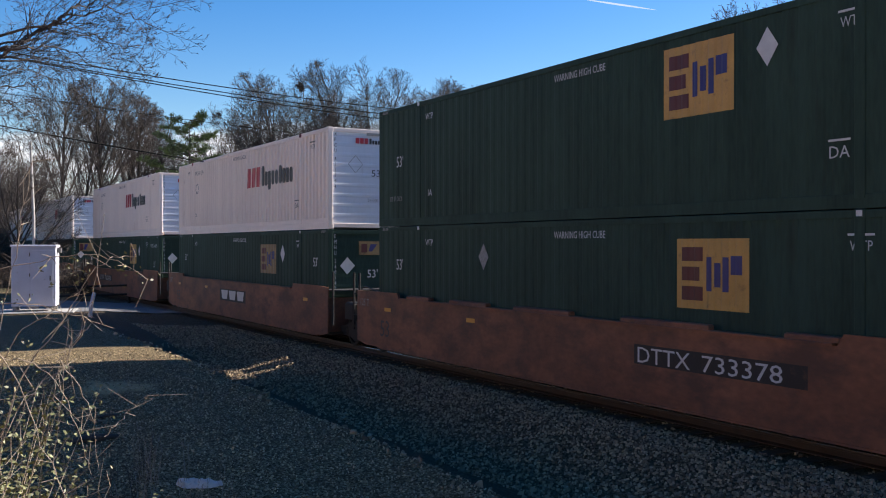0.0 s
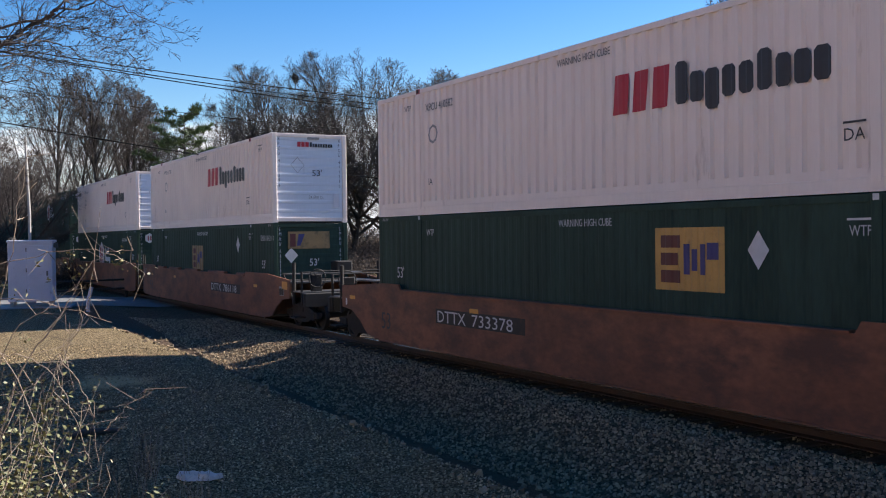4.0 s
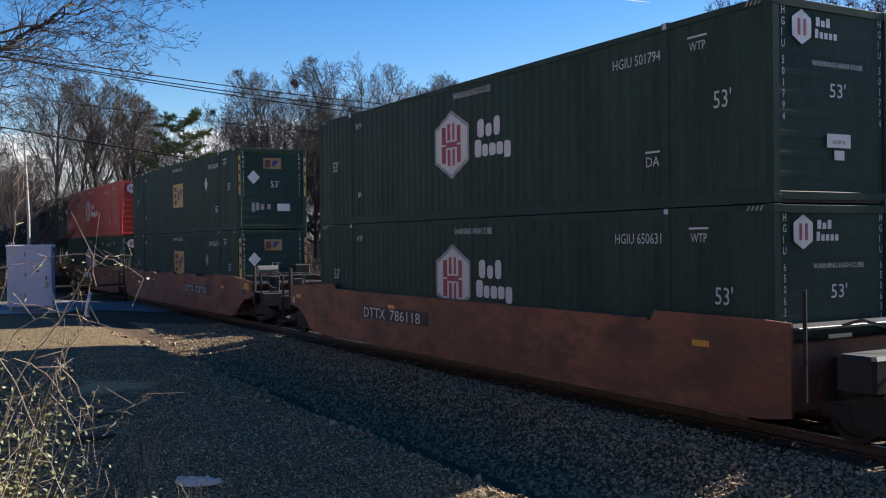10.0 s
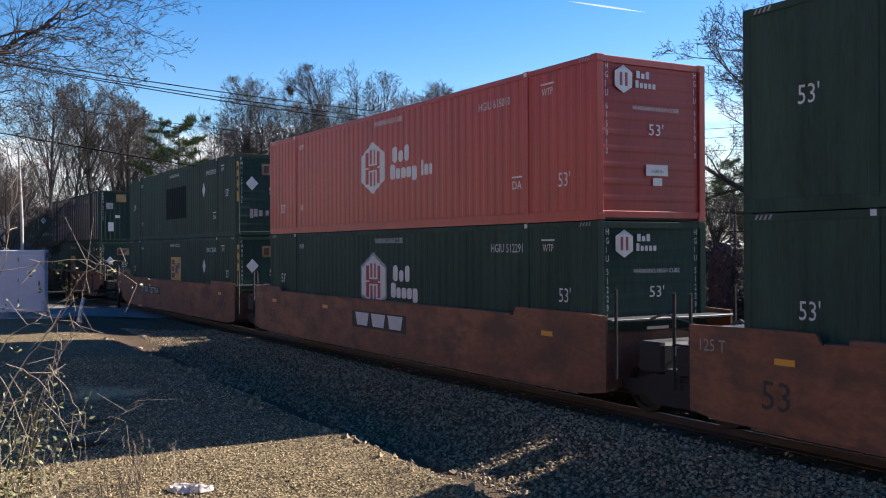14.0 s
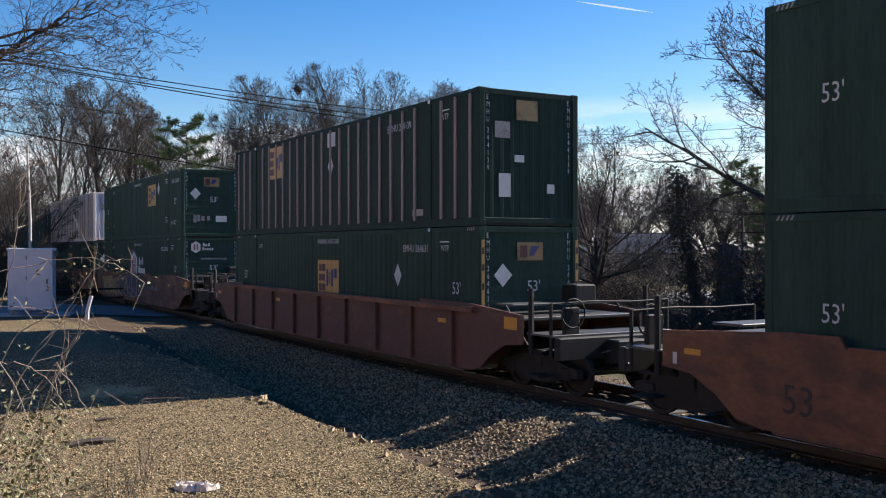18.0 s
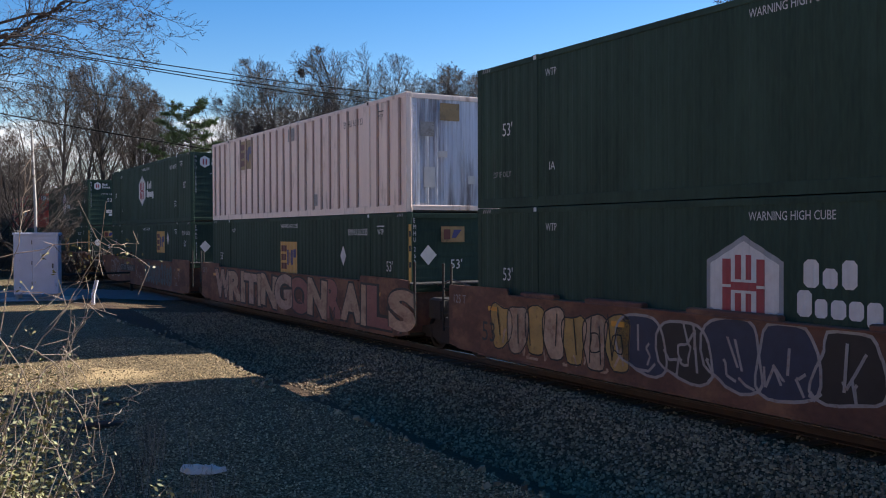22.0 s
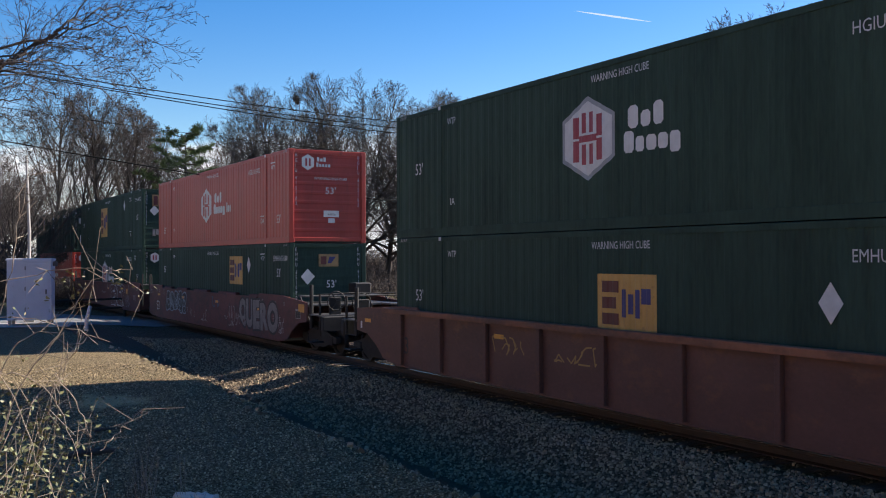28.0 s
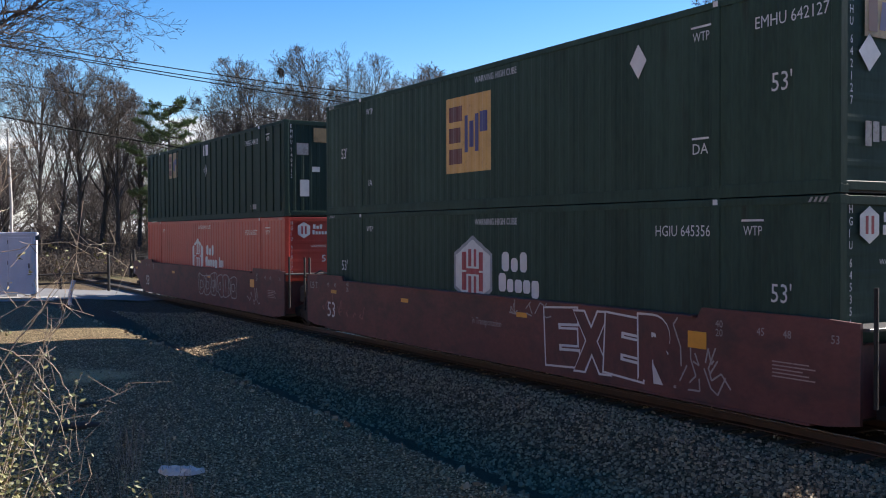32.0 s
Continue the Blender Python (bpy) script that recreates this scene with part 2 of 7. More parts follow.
    "spray_sky": surface("pale_blue_spray_paint", (0.24, 0.29, 0.33), 0.6, 0, 0.25, 4, (0.08, 0.08, 0.09), 0.4),
    "spray_navy": surface("navy_spray_paint", (0.022, 0.03, 0.06), 0.6, 0, 0.25, 4),
    "emblem_ring": surface("faded_emblem_ring", (0.27, 0.28, 0.29), 0.6, 0, 0.2, 4),
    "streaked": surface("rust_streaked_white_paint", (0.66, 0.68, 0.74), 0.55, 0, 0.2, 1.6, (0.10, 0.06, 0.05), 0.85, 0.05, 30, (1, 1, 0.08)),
    "spray_teal": surface("grey_teal_spray_paint", (0.075, 0.12, 0.12), 0.6, 0, 0.25, 4, (0.03, 0.04, 0.04), 0.4),
    "spray_yellow": surface("ochre_spray_paint", (0.40, 0.24, 0.07), 0.6, 0, 0.25, 4, (0.15, 0.08, 0.04), 0.4),
}


# ---- mesh tools ----
class Geo:
    """Gathers corners and faces of one part."""

    def __init__(self):
        self.v, self.f = [], []

    def face(self, pts):
        i = len(self.v)
        self.v += [tuple(p) for p in pts]
        self.f.append(tuple(range(i, i + len(pts))))
        return self

    def box(self, x0, x1, y0, y1, z0, z1, c=0.0):
        """A box; c bevels its long edges about the z axis and its top."""
        if not c:
            i = len(self.v)
            self.v += [(x, y, z) for z in (z0, z1) for y in (y0, y1) for x in (x0, x1)]
            self.f += [tuple(i + k for k in q) for q in ((0, 2, 3, 1), (4, 5, 7, 6), (0, 1, 5, 4), (2, 6, 7, 3), (0, 4, 6, 2), (1, 3, 7, 5))]
            return self
        ring = lambda a, z: [(x0 + a, y0, z), (x1 - a, y0, z), (x1, y0 + a, z), (x1, y1 - a, z), (x1 - a, y1, z), (x0 + a, y1, z), (x0, y1 - a, z), (x0, y0 + a, z)]
        top = lambda z: [(x + (c if x < (x0 + x1) / 2 else -c), y + (c if y < (y0 + y1) / 2 else -c), z) for x, y, _ in ring(c, z)]
        return self.loft([ring(c, z0), ring(c, z1 - c), top(z1)], True)

    def loft(self, rings, caps=False, closed=True):
        i, k = len(self.v), len(rings[0])
        for r in rings:
            self.v += [tuple(p) for p in r]
        for a in range(len(rings) - 1):
            for b in range(k if closed else k - 1):
                c = (b + 1) % k
                self.f.append((i + a * k + b, i + a * k + c, i + (a + 1) * k + c, i + (a + 1) * k + b))
        if caps:
            self.f.append(tuple(reversed(range(i, i + k))))
            self.f.append(tuple(range(i + (len(rings) - 1) * k, i + len(rings) * k)))
        return self

    def prism(self, pts, axis, a, b):
        """A closed outline pushed along an axis. pts are the two other coordinates in order."""
        put = {"x": lambda p, q: (q, p[0], p[1]), "y": lambda p, q: (p[0], q, p[1]), "z": lambda p, q: (p[0], p[1], q)}[axis]
        return self.loft([[put(p, a) for p in pts], [put(p, b) for p in pts]], True)

    def tube(self, pts, radii, sides=6, caps=True):
        rings = []
        up = Vector((0.31, 0.17, 0.93))
        for i, p in enumerate(pts):
            d = (Vector(pts[min(i + 1, len(pts) - 1)]) - Vector(pts[max(i - 1, 0)])).normalized()
            a = d.cross(up if abs(d.dot(up)) < 0.95 else Vector((1, 0, 0))).normalized()
            b = d.cross(a)
            r = radii[i] if hasattr(radii, "__len__") else radii
            rings.append([Vector(p) + (a * math.cos(q) + b * math.sin(q)) * r for q in [2 * math.pi * k / sides for k in range(sides)]])
        return self.loft(rings, caps)

    def mesh(self, name):
        me = bpy.data.meshes.new(name)
        me.from_pydata(self.v, [], self.f)
        me.validate()
        return me


def part(name, geo, material, parent=None, label="", m=None):
    """Links one mesh object, under a thing or a part; geo may be a finished mesh shared by alike pieces."""
    me = geo.mesh(name) if isinstance(geo, Geo) else geo
    if not me.materials:
        me.materials.append(None)
    ob = new(name, me)
    ob.material_slots[0].link = "OBJECT"
    ob.material_slots[0].material = M[material]
    if parent is not None:
        ob.parent = parent
    if m is not None:
        ob.matrix_basis = m
    if label:
        tagged(ob, label)
    return ob


def thing(name, label, category, group="", m=None, kind=""):
    ob = new(name)
    ob.empty_display_size = 0.3
    if m is not None:
        ob.matrix_basis = m
    return tagged(ob, label, category, group, kind)


def smooth(ob):
    ob.data.polygons.foreach_set("use_smooth", [True] * len(ob.data.polygons))
    return ob


LETTERS = {}


def letters(text, swell=0.0):
    """A flat mesh of the words, one unit high, centred, in the xy plane."""
    if (text, swell) not in LETTERS:
        cu = bpy.data.curves.new("words", "FONT")
        cu.body, cu.resolution_u, cu.offset = text, 5 if swell else 2, swell
        ob = bpy.data.objects.new("words", cu)
        scene.collection.objects.link(ob)
        me = bpy.data.meshes.new_from_object(ob.evaluated_get(bpy.context.evaluated_depsgraph_get()))
        bpy.data.objects.remove(ob)
        co = np.array([q.co for q in me.vertices])
        lo, hi = co.min(0), co.max(0)
        h = hi[1] - lo[1]
        for q in me.vertices:
            q.co = ((q.co.x - (lo[0] + hi[0]) / 2) / h, (q.co.y - (lo[1] + hi[1]) / 2) / h, 0)
        LETTERS[(text, swell)] = me
    return LETTERS[(text, swell)]


# ---- ground ----
def line_x(y):
    return TRACK_X - BEND * y * y / 2


def hump(x, a, b):
    t = min(1, max(0, (x - a) / (b - a)))
    return t * t * (3 - 2 * t)


def ground_z(x, y):
    """Height of the ground: yard, ditch, ballast bed, far verge, and an added bank out of view."""
    u = x - line_x(y) + TRACK_X
    rough = 0.035 * noise.noise((x * 0.9, y * 0.9, 0)) + 0.012 * noise.noise((x * 4, y * 4, 3))
    wob = 0.25 * noise.noise((0, y * 0.35, 7))
    ditch = 1 - hump(y, 24, 36)
    road = hump(y, 38, 41) * (1 - hump(y, 53, 56))
    z = rough * (1 - road)
    z += 0.2 * hump(y, 14, 23) * (1 - hump(y, 30, 39)) * (1 - 0.6 * hump(u, 4.5, 7)) * hump(u, -1, 2)
    z -= 0.2 * (1 - hump(y, 9.5, 13)) * hump(u, -1, 2) * (1 - hump(u, 5.0, 6.5))
    z -= 0.62 * ditch * hump(u + wob * 0.5, 5.85, 6.95)
    z -= 0.1 * (1 - ditch) * hump(u, 6.5, 8.5) * (1 - road)
    bed = -0.2
    top = hump(u, 7.6, 9.95) * (1 - hump(u, 14.1, 16.0))
    z = z * (1 - top) + bed * top
    far = hump(u, 14.5, 17)
    z = z * (1 - far) + (-0.55 + rough * 2) * far
    hill = hump(math.hypot(x, y), 90, 400)
    # unseen bank left of the eye, added to bounce sunlight onto the train
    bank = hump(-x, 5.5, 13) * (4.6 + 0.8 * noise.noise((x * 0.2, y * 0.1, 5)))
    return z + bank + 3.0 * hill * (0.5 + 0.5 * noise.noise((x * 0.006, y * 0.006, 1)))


def steps(edges):
    out = [edges[0][0]]
    for a, b, n in edges:
        out += [a + (b - a) * (i + 1) / n for i in range(n)]
    return out


gx = steps([(-1500, -200, 6), (-200, -20, 12), (-20, -3, 17), (-3, 5.2, 34), (5.2, 11, 46), (11, 17, 24), (17, 40, 23), (40, 200, 16), (200, 1500, 6)])
gy = steps([(-1500, -100, 6), (-100, -10, 9), (-10, 3, 13), (3, 26, 110), (26, 55, 60), (55, 200, 29), (200, 1800, 8)])
g = Geo()
g.v = [(x, y, ground_z(x, y)) for y in gy for x in gx]
w = len(gx)
g.f = [(j * w + i, j * w + i + 1, (j + 1) * w + i + 1, (j + 1) * w + i) for j in range(len(gy) - 1) for i in range(w - 1)]


SAND = (3.6, 18.7, 0.0)       # middle of the bare sandy patch


def ground_material():
    m = bpy.data.materials.new("yard_earth")
    m.use_nodes = True
    n, l = m.node_tree.nodes, m.node_tree.links
    b = n["Principled BSDF"]
    b.inputs["Roughness"].default_value = 0.95
    b.inputs["Specular IOR Level"].default_value = 0.2
    geo, sep = n.new("ShaderNodeNewGeometry"), n.new("ShaderNodeSeparateXYZ")
    l.new(geo.outputs["Position"], sep.inputs["Vector"])

    def tex(kind, scale, detail=4, rough=0.6):
        t = n.new(kind)
        t.inputs["Scale"].default_value = scale
        if kind == "ShaderNodeTexNoise":
            t.inputs["Detail"].default_value, t.inputs["Roughness"].default_value = detail, rough
        l.new(geo.outputs["Position"], t.inputs["Vector"])
        return t

    def ramp(socket, a, c, lo=0.0, hi=1.0):
        r = n.new("ShaderNodeMapRange")
        r.interpolation_type = "SMOOTHSTEP"
        for i, x in zip(("From Min", "From Max", "To Min", "To Max"), (a, c, lo, hi)):
            r.inputs[i].default_value = x
        l.new(socket, r.inputs["Value"])
        return r.outputs["Result"]

    def math2(op, p, q):
        r = n.new("ShaderNodeMath")
        r.operation = op
        for i, x in enumerate((p, q)):
            if isinstance(x, (int, float)):
                r.inputs[i].default_value = x
            else:
                l.new(x, r.inputs[i])
        return r.outputs["Value"]

    def mix(fac, p, q):
        r = n.new("ShaderNodeMixRGB")
        l.new(fac, r.inputs["Fac"])
        for i, x in (("Color1", p), ("Color2", q)):
            if isinstance(x, tuple):
                r.inputs[i].default_value = (*x, 1)
            else:
                l.new(x, r.inputs[i])
        return r.outputs["Color"]

    grit, blot, wide, cell = tex("ShaderNodeTexNoise", 34, 6, 0.7), tex("ShaderNodeTexNoise", 1.3, 5), tex("ShaderNodeTexNoise", 0.07, 4), tex("ShaderNodeTexVoronoi", 34)
    gravel = mix(ramp(cell.outputs["Color"], 0.15, 0.85), (0.035, 0.024, 0.012), (0.54, 0.40, 0.22))
    gravel = mix(ramp(grit.outputs["Fac"], 0.35, 0.7), (0.075, 0.052, 0.022), gravel)
    sand = mix(ramp(grit.outputs["Fac"], 0.3, 0.7), (0.36, 0.255, 0.125), (0.50, 0.365, 0.19))
    spot = n.new("ShaderNodeVectorMath")
    spot.operation = "DISTANCE"
    l.new(geo.outputs["Position"], spot.inputs[0])
    spot.inputs[1].default_value = SAND
    bare = math2("ADD", spot.outputs["Value"], math2("MULTIPLY", math2("SUBTRACT", blot.outputs["Fac"], 0.5), 1.6))
    yard = mix(ramp(bare, 0.45, 0.95), sand, gravel)
    # cover of the added bank, kept bright and warm for its bounce light
    litter = mix(ramp(grit.outputs["Fac"], 0.3, 0.75), (0.26, 0.16, 0.10), (0.56, 0.37, 0.24))
    yard = mix(ramp(sep.outputs["X"], -7.0, -4.5), litter, yard)
    soil = mix(ramp(grit.outputs["Fac"], 0.3, 0.7), (0.045, 0.029, 0.019), (0.14, 0.09, 0.055))
    bed = mix(ramp(cell.outputs["Color"], 0.1, 0.9), (0.035, 0.024, 0.013), (0.17, 0.118, 0.068))
    lawn = mix(ramp(wide.outputs["Fac"], 0.4, 0.6), (0.10, 0.095, 0.04), (0.24, 0.18, 0.095))
    lawn = mix(ramp(grit.outputs["Fac"], 0.3, 0.75), (0.07, 0.06, 0.03), lawn)
    bent = math2("MULTIPLY", math2("MULTIPLY", sep.outputs["Y"], sep.outputs["Y"]), BEND / 2)
    u = math2("ADD", math2("ADD", sep.outputs["X"], bent), math2("MULTIPLY", blot.outputs["Fac"], 0.5))
    near = mix(ramp(u, 6.15, 6.45), yard, soil)
    near = mix(ramp(u, 7.5, 8.0), near, bed)
    near = mix(ramp(u, 16.0, 16.8), near, lawn)
    dist = n.new("ShaderNodeVectorMath")
    dist.operation = "LENGTH"
    l.new(geo.outputs["Position"], dist.inputs[0])
    col = mix(ramp(dist.outputs["Value"], 56, 70), near, lawn)
    l.new(col, b.inputs["Base Color"])
    bp = n.new("ShaderNodeBump")
    bp.inputs["Strength"].default_value, bp.inputs["Distance"].default_value = 0.7, 0.035
    l.new(math2("ADD", cell.outputs["Distance"], grit.outputs["Fac"]), bp.inputs["Height"])
    l.new(bp.outputs["Normal"], b.inputs["Normal"])
    return m


M["ground"] = ground_material()
ground = smooth(part("ground", g, "ground"))
tagged(ground, "gravel yard, ditch and winter grass along the line", "ground", kind="structure")

# road over the line, beside the signal cabinet
g = Geo()
for x0, x1, y in ((-60, 60, 46.5),):
    n = 48
    edge = [(x0 + (x1 - x0) * i / n) for i in range(n + 1)]
    rings = [[(x, y + 0.06 * x - 4.5, ground_z(x, y - 4) + 0.03), (x, y + 0.06 * x + 4.5, ground_z(x, y + 4) + 0.03)] for x in edge]
    for a, b in zip(rings, rings[1:]):
        g.face([a[0], b[0], b[1], a[1]])
tagged(part("road", g, "asphalt"), "pale worn asphalt road that crosses the line", "road", kind="structure")
g = Geo()
g.face([(30, -40, -0.5), (36, -40, -0.5), (38.5, 42, -0.47), (32.5, 42, -0.47)])
for i in range(20):
    a, b = [(32.5 + 62 * q, 42 + 92 * q) for q in (i / 20, (i + 1) / 20)]
    zs = [max(ground_z(x + k, y) for k in (0, 3, 6)) + 0.06 for x, y in (a, b)]
    g.face([(a[0], a[1], zs[0]), (a[0] + 6, a[1], zs[0]), (b[0] + 6, b[1], zs[1]), (b[0], b[1], zs[1])])
tagged(part("road", g, "asphalt"), "grey asphalt street beyond the railway", "road", kind="structure")

# rails and ties
ys = steps([(-60, 400, 46)])
rail_line = thing("railway_track", "steel rails on dark timber ties in grey ballast", "railway track", kind="structure")
for side in (-1, 1):
    prof = [(-0.07, -0.17), (0.07, -0.17), (0.07, -0.155), (0.012, -0.13), (0.012, -0.045), (0.036, -0.035), (0.036, -0.006), (-0.036, -0.006), (-0.036, -0.035), (-0.012, -0.045), (-0.012, -0.13), (-0.07, -0.155)]
    rail = part("rail", Geo().loft([[(line_x(y) + side * 0.755 + p, y, q) for p, q in prof] for y in ys], True), "rail", rail_line)
    head = [(-0.03, -0.0065), (0.03, -0.0065), (0.028, 0.0), (-0.028, 0.0)]
    part("rail_head", Geo().loft([[(line_x(y) + side * 0.755 + p, y, q) for p, q in head] for y in ys], True), "rail_head", rail, "bright worn running surface")
tie = Geo().box(-1.3, 1.3, -0.11, 0.11, -0.36, -0.172, 0.012).mesh("tie")
for i in range(150):
    y = -6 + i * 0.56
    part("tie", tie, "tie", rail_line, m=pose(line_x(y) + random.uniform(-0.03, 0.03), y, 0, 0, 0, random.uniform(-0.8, 0.8)))


# ---- containers ----
LEN, WID, HGT = 16.154, 2.591, 2.896
PITCH, DEEP = 0.28, 0.013
POSTS = (2.12, 14.03)          # where the inner posts stand, from the rear end


def ribs_between(a, b):
    """Bends of the pressed sheet between a and b: (u, depth)."""
    n = max(1, round((b - a) / PITCH))
    p = (b - a) / n
    out = [(a, 0.0)]
    for i in range(n):
        q = a + i * p
        out += [(q + p * 0.24, 0.0), (q + p * 0.38, DEEP), (q + p * 0.72, DEEP), (q + p * 0.86, 0.0)]
    return out + [(b, 0.0)]


SHEET = []
for a, b in ((0.14, POSTS[0] - 0.08), (POSTS[0] + 0.08, POSTS[1] - 0.08), (POSTS[1] + 0.08, LEN - 0.14)):
    SHEET += ribs_between(a, b)


def sheet_depth(u):
    for (a, d), (b, e) in zip(SHEET, SHEET[1:]):
        if a <= u <= b:
            return d + (e - d) * (u - a) / (b - a) if b > a else d
    return 0.0


def side_xyz(u, z, out=0.0, face=-1):
    """A place on the side: u metres from the rear end, out metres proud of the sheet's outer face."""
    return (face * (WID / 2 - 0.012 + out), LEN / 2 - u, z)


def build_shell():
    """Meshes of a container's parts, by name, for pressed and for ribbed sides."""
    s = {}
    lo, hi = 0.17, HGT - 0.11
    for nm, face in (("near", -1), ("far", 1)):
        g = Geo()
        for (a, d), (b, e) in zip(SHEET, SHEET[1:]):
            if b - a < 1e-4 or abs(a - (POSTS[0] - 0.08)) < 1e-4 and abs(b - (POSTS[0] + 0.08)) < 1e-4:
                continue
            g.face([side_xyz(a, lo, -d, face), side_xyz(b, lo, -e, face), side_xyz(b, hi, -e, face), side_xyz(a, hi, -d, face)])
        s["sheet_" + nm] = g.mesh("side_panel")
        g = Geo()
        for (a, d), (b, e) in zip(SHEET, SHEET[1:]):
            if b - a > 1e-4 and not abs(a - (POSTS[0] - 0.08)) < 1e-4 > abs(b - (POSTS[0] + 0.08)):
                g.face([side_xyz(a, lo + 0.12, -d * 3.6, face), side_xyz(b, lo + 0.12, -e * 3.6, face), side_xyz(b, hi, -e * 3.6, face), side_xyz(a, hi, -d * 3.6, face)])
        g.face([side_xyz(0.1, lo, 0.004, face), side_xyz(LEN - 0.1, lo, 0.004, face), side_xyz(LEN - 0.1, lo + 0.13, 0.004, face), side_xyz(0.1, lo + 0.13, 0.004, face)])
        s["deep_" + nm] = g.mesh("side_panel")
        g = Geo()
        g.face([side_xyz(0.1, lo, -0.006, face), side_xyz(LEN - 0.1, lo, -0.006, face), side_xyz(LEN - 0.1, hi, -0.006, face), side_xyz(0.1, hi, -0.006, face)])
        s["flat_" + nm] = g.mesh("side_panel")
    x = WID / 2
    s["roof"] = Geo().box(-x + 0.02, x - 0.02, -LEN / 2 + 0.05, LEN / 2 - 0.05, HGT - 0.06, HGT - 0.025).mesh("roof")
    s["floor"] = Geo().box(-x + 0.05, x - 0.05, -LEN / 2 + 0.05, LEN / 2 - 0.05, 0.0, 0.16).mesh("floor")
    s["top_rail"] = Geo().box(-0.045, 0.045, -LEN / 2 + 0.1, LEN / 2 - 0.1, HGT - 0.115, HGT - 0.012, 0.01).mesh("top_rail")
    s["bottom_rail"] = Geo().box(-0.05, 0.05, -LEN / 2 + 0.1, LEN / 2 - 0.1, -0.008, 0.18, 0.01).mesh("bottom_rail")
    s["post"] = Geo().box(-0.075, 0.075, -0.075, 0.075, 0.11, HGT - 0.11, 0.012).mesh("corner_post")
    s["inner_post"] = Geo().box(-0.04, 0.02, -0.08, 0.08, 0.12, HGT - 0.09, 0.01).mesh("inner_post")
    g = Geo()
    g.box(-0.09, 0.09, -0.089, 0.089, -0.059, 0.059, 0.012)
    s["casting"] = g.mesh("corner_casting")
    g = Geo()
    g.box(-0.04, 0.04, -0.045, 0.045, -0.004, 0.004)
    s["slot"] = g.mesh("lifting_slot")
    # ends: pressed level ribs, or upright ribs
    w = WID / 2 - 0.13
    prof, z = [(0.16, 0.0)], 0.16
    for i in range(9):
        p = (HGT - 0.28) / 9
        prof += [(0.16 + p * (i + 0.55), 0.0), (0.16 + p * (i + 0.68), 0.035), (0.16 + p * (i + 0.87), 0.035), (0.16 + p * (i + 1), 0.0)]
    for nm, sg, style, k in (("front", -1, "level_", 0.14), ("rear", 1, "level_", 0.14), ("front", -1, "pressed_", 0.25), ("rear", 1, "pressed_", 0.25)):
        g = Geo()
        for (a, d), (b, e) in zip(prof, prof[1:]):
            g.face([(-w, sg * (LEN / 2 - 0.05 + d * k), a), (w, sg * (LEN / 2 - 0.05 + d * k), a), (w, sg * (LEN / 2 - 0.05 + e * k), b), (-w, sg * (LEN / 2 - 0.05 + e * k), b)])
        s[style + nm] = g.mesh(nm + "_end")
    for nm, sg in (("front", -1), ("rear", 1)):
        g = Geo()
        k = 9
        for i in range(k):
            p = 2 * w / k
            q = [(-w + p * i, 0), (-w + p * (i + 0.5), 0), (-w + p * (i + 0.6), 0.03), (-w + p * (i + 0.9), 0.03), (-w + p * (i + 1), 0)]
            for (a, d), (b, e) in zip(q, q[1:]):
                g.face([(a, sg * (LEN / 2 - 0.045 + d * 0.35), 0.16), (b, sg * (LEN / 2 - 0.045 + e * 0.35), 0.16), (b, sg * (LEN / 2 - 0.045 + e * 0.35), HGT - 0.1), (a, sg * (LEN / 2 - 0.045 + d * 0.35), HGT - 0.1)])
        s["upright_" + nm] = g.mesh(nm + "_end")
    s["end_rail"] = Geo().box(-w, w, -0.05, 0.05, -0.06, 0.06, 0.01).mesh("end_rail")
    s["rib"] = Geo().box(-0.03, 0.026, -0.046, 0.046, 0.16, HGT - 0.10, 0.008).mesh("rib")
    return s


SHELL = build_shell()


def decal_faces(g, pts, out, flat=False):
    """Adds a convex outline of (u, z) on the near side to g, following the pressed sheet."""
    u0, u1 = min(p[0] for p in pts), max(p[0] for p in pts)
    cuts = sorted({u0, u1, *[p[0] for p in pts], *([] if flat else [u for u, _ in SHEET if u0 < u < u1])})

    def span(u):
        zs = []
        for (a, y), (b, z) in zip(pts, pts[1:] + pts[:1]):
            if min(a, b) - 1e-9 <= u <= max(a, b) + 1e-9:
                zs += [y, z] if abs(a - b) < 1e-9 else [y + (z - y) * (u - a) / (b - a)]
        return min(zs), max(zs)

    for a, b in zip(cuts, cuts[1:]):
        if b - a < 1e-6:
            continue
        e = 1e-7
        (la, ha), (lb, hb) = span(a + e), span(b - e)
        da, db = (0, 0) if flat else (sheet_depth(a), sheet_depth(b))
        g.face([side_xyz(a, la, out - da), side_xyz(b, lb, out - db), side_xyz(b, hb, out - db), side_xyz(a, ha, out - da)])
    return g


def decal(parent, name, pts, material, out=0.006, flat=False, label=""):
    """A painted outline on the near side that follows the pressed sheet. pts: convex outline of (u, z)."""
    return part(name, decal_faces(Geo(), pts, out, flat), material, parent, label)


def rect(u0, u1, z0, z1):
    return [(u0, z0), (u1, z0), (u1, z1), (u0, z1)]


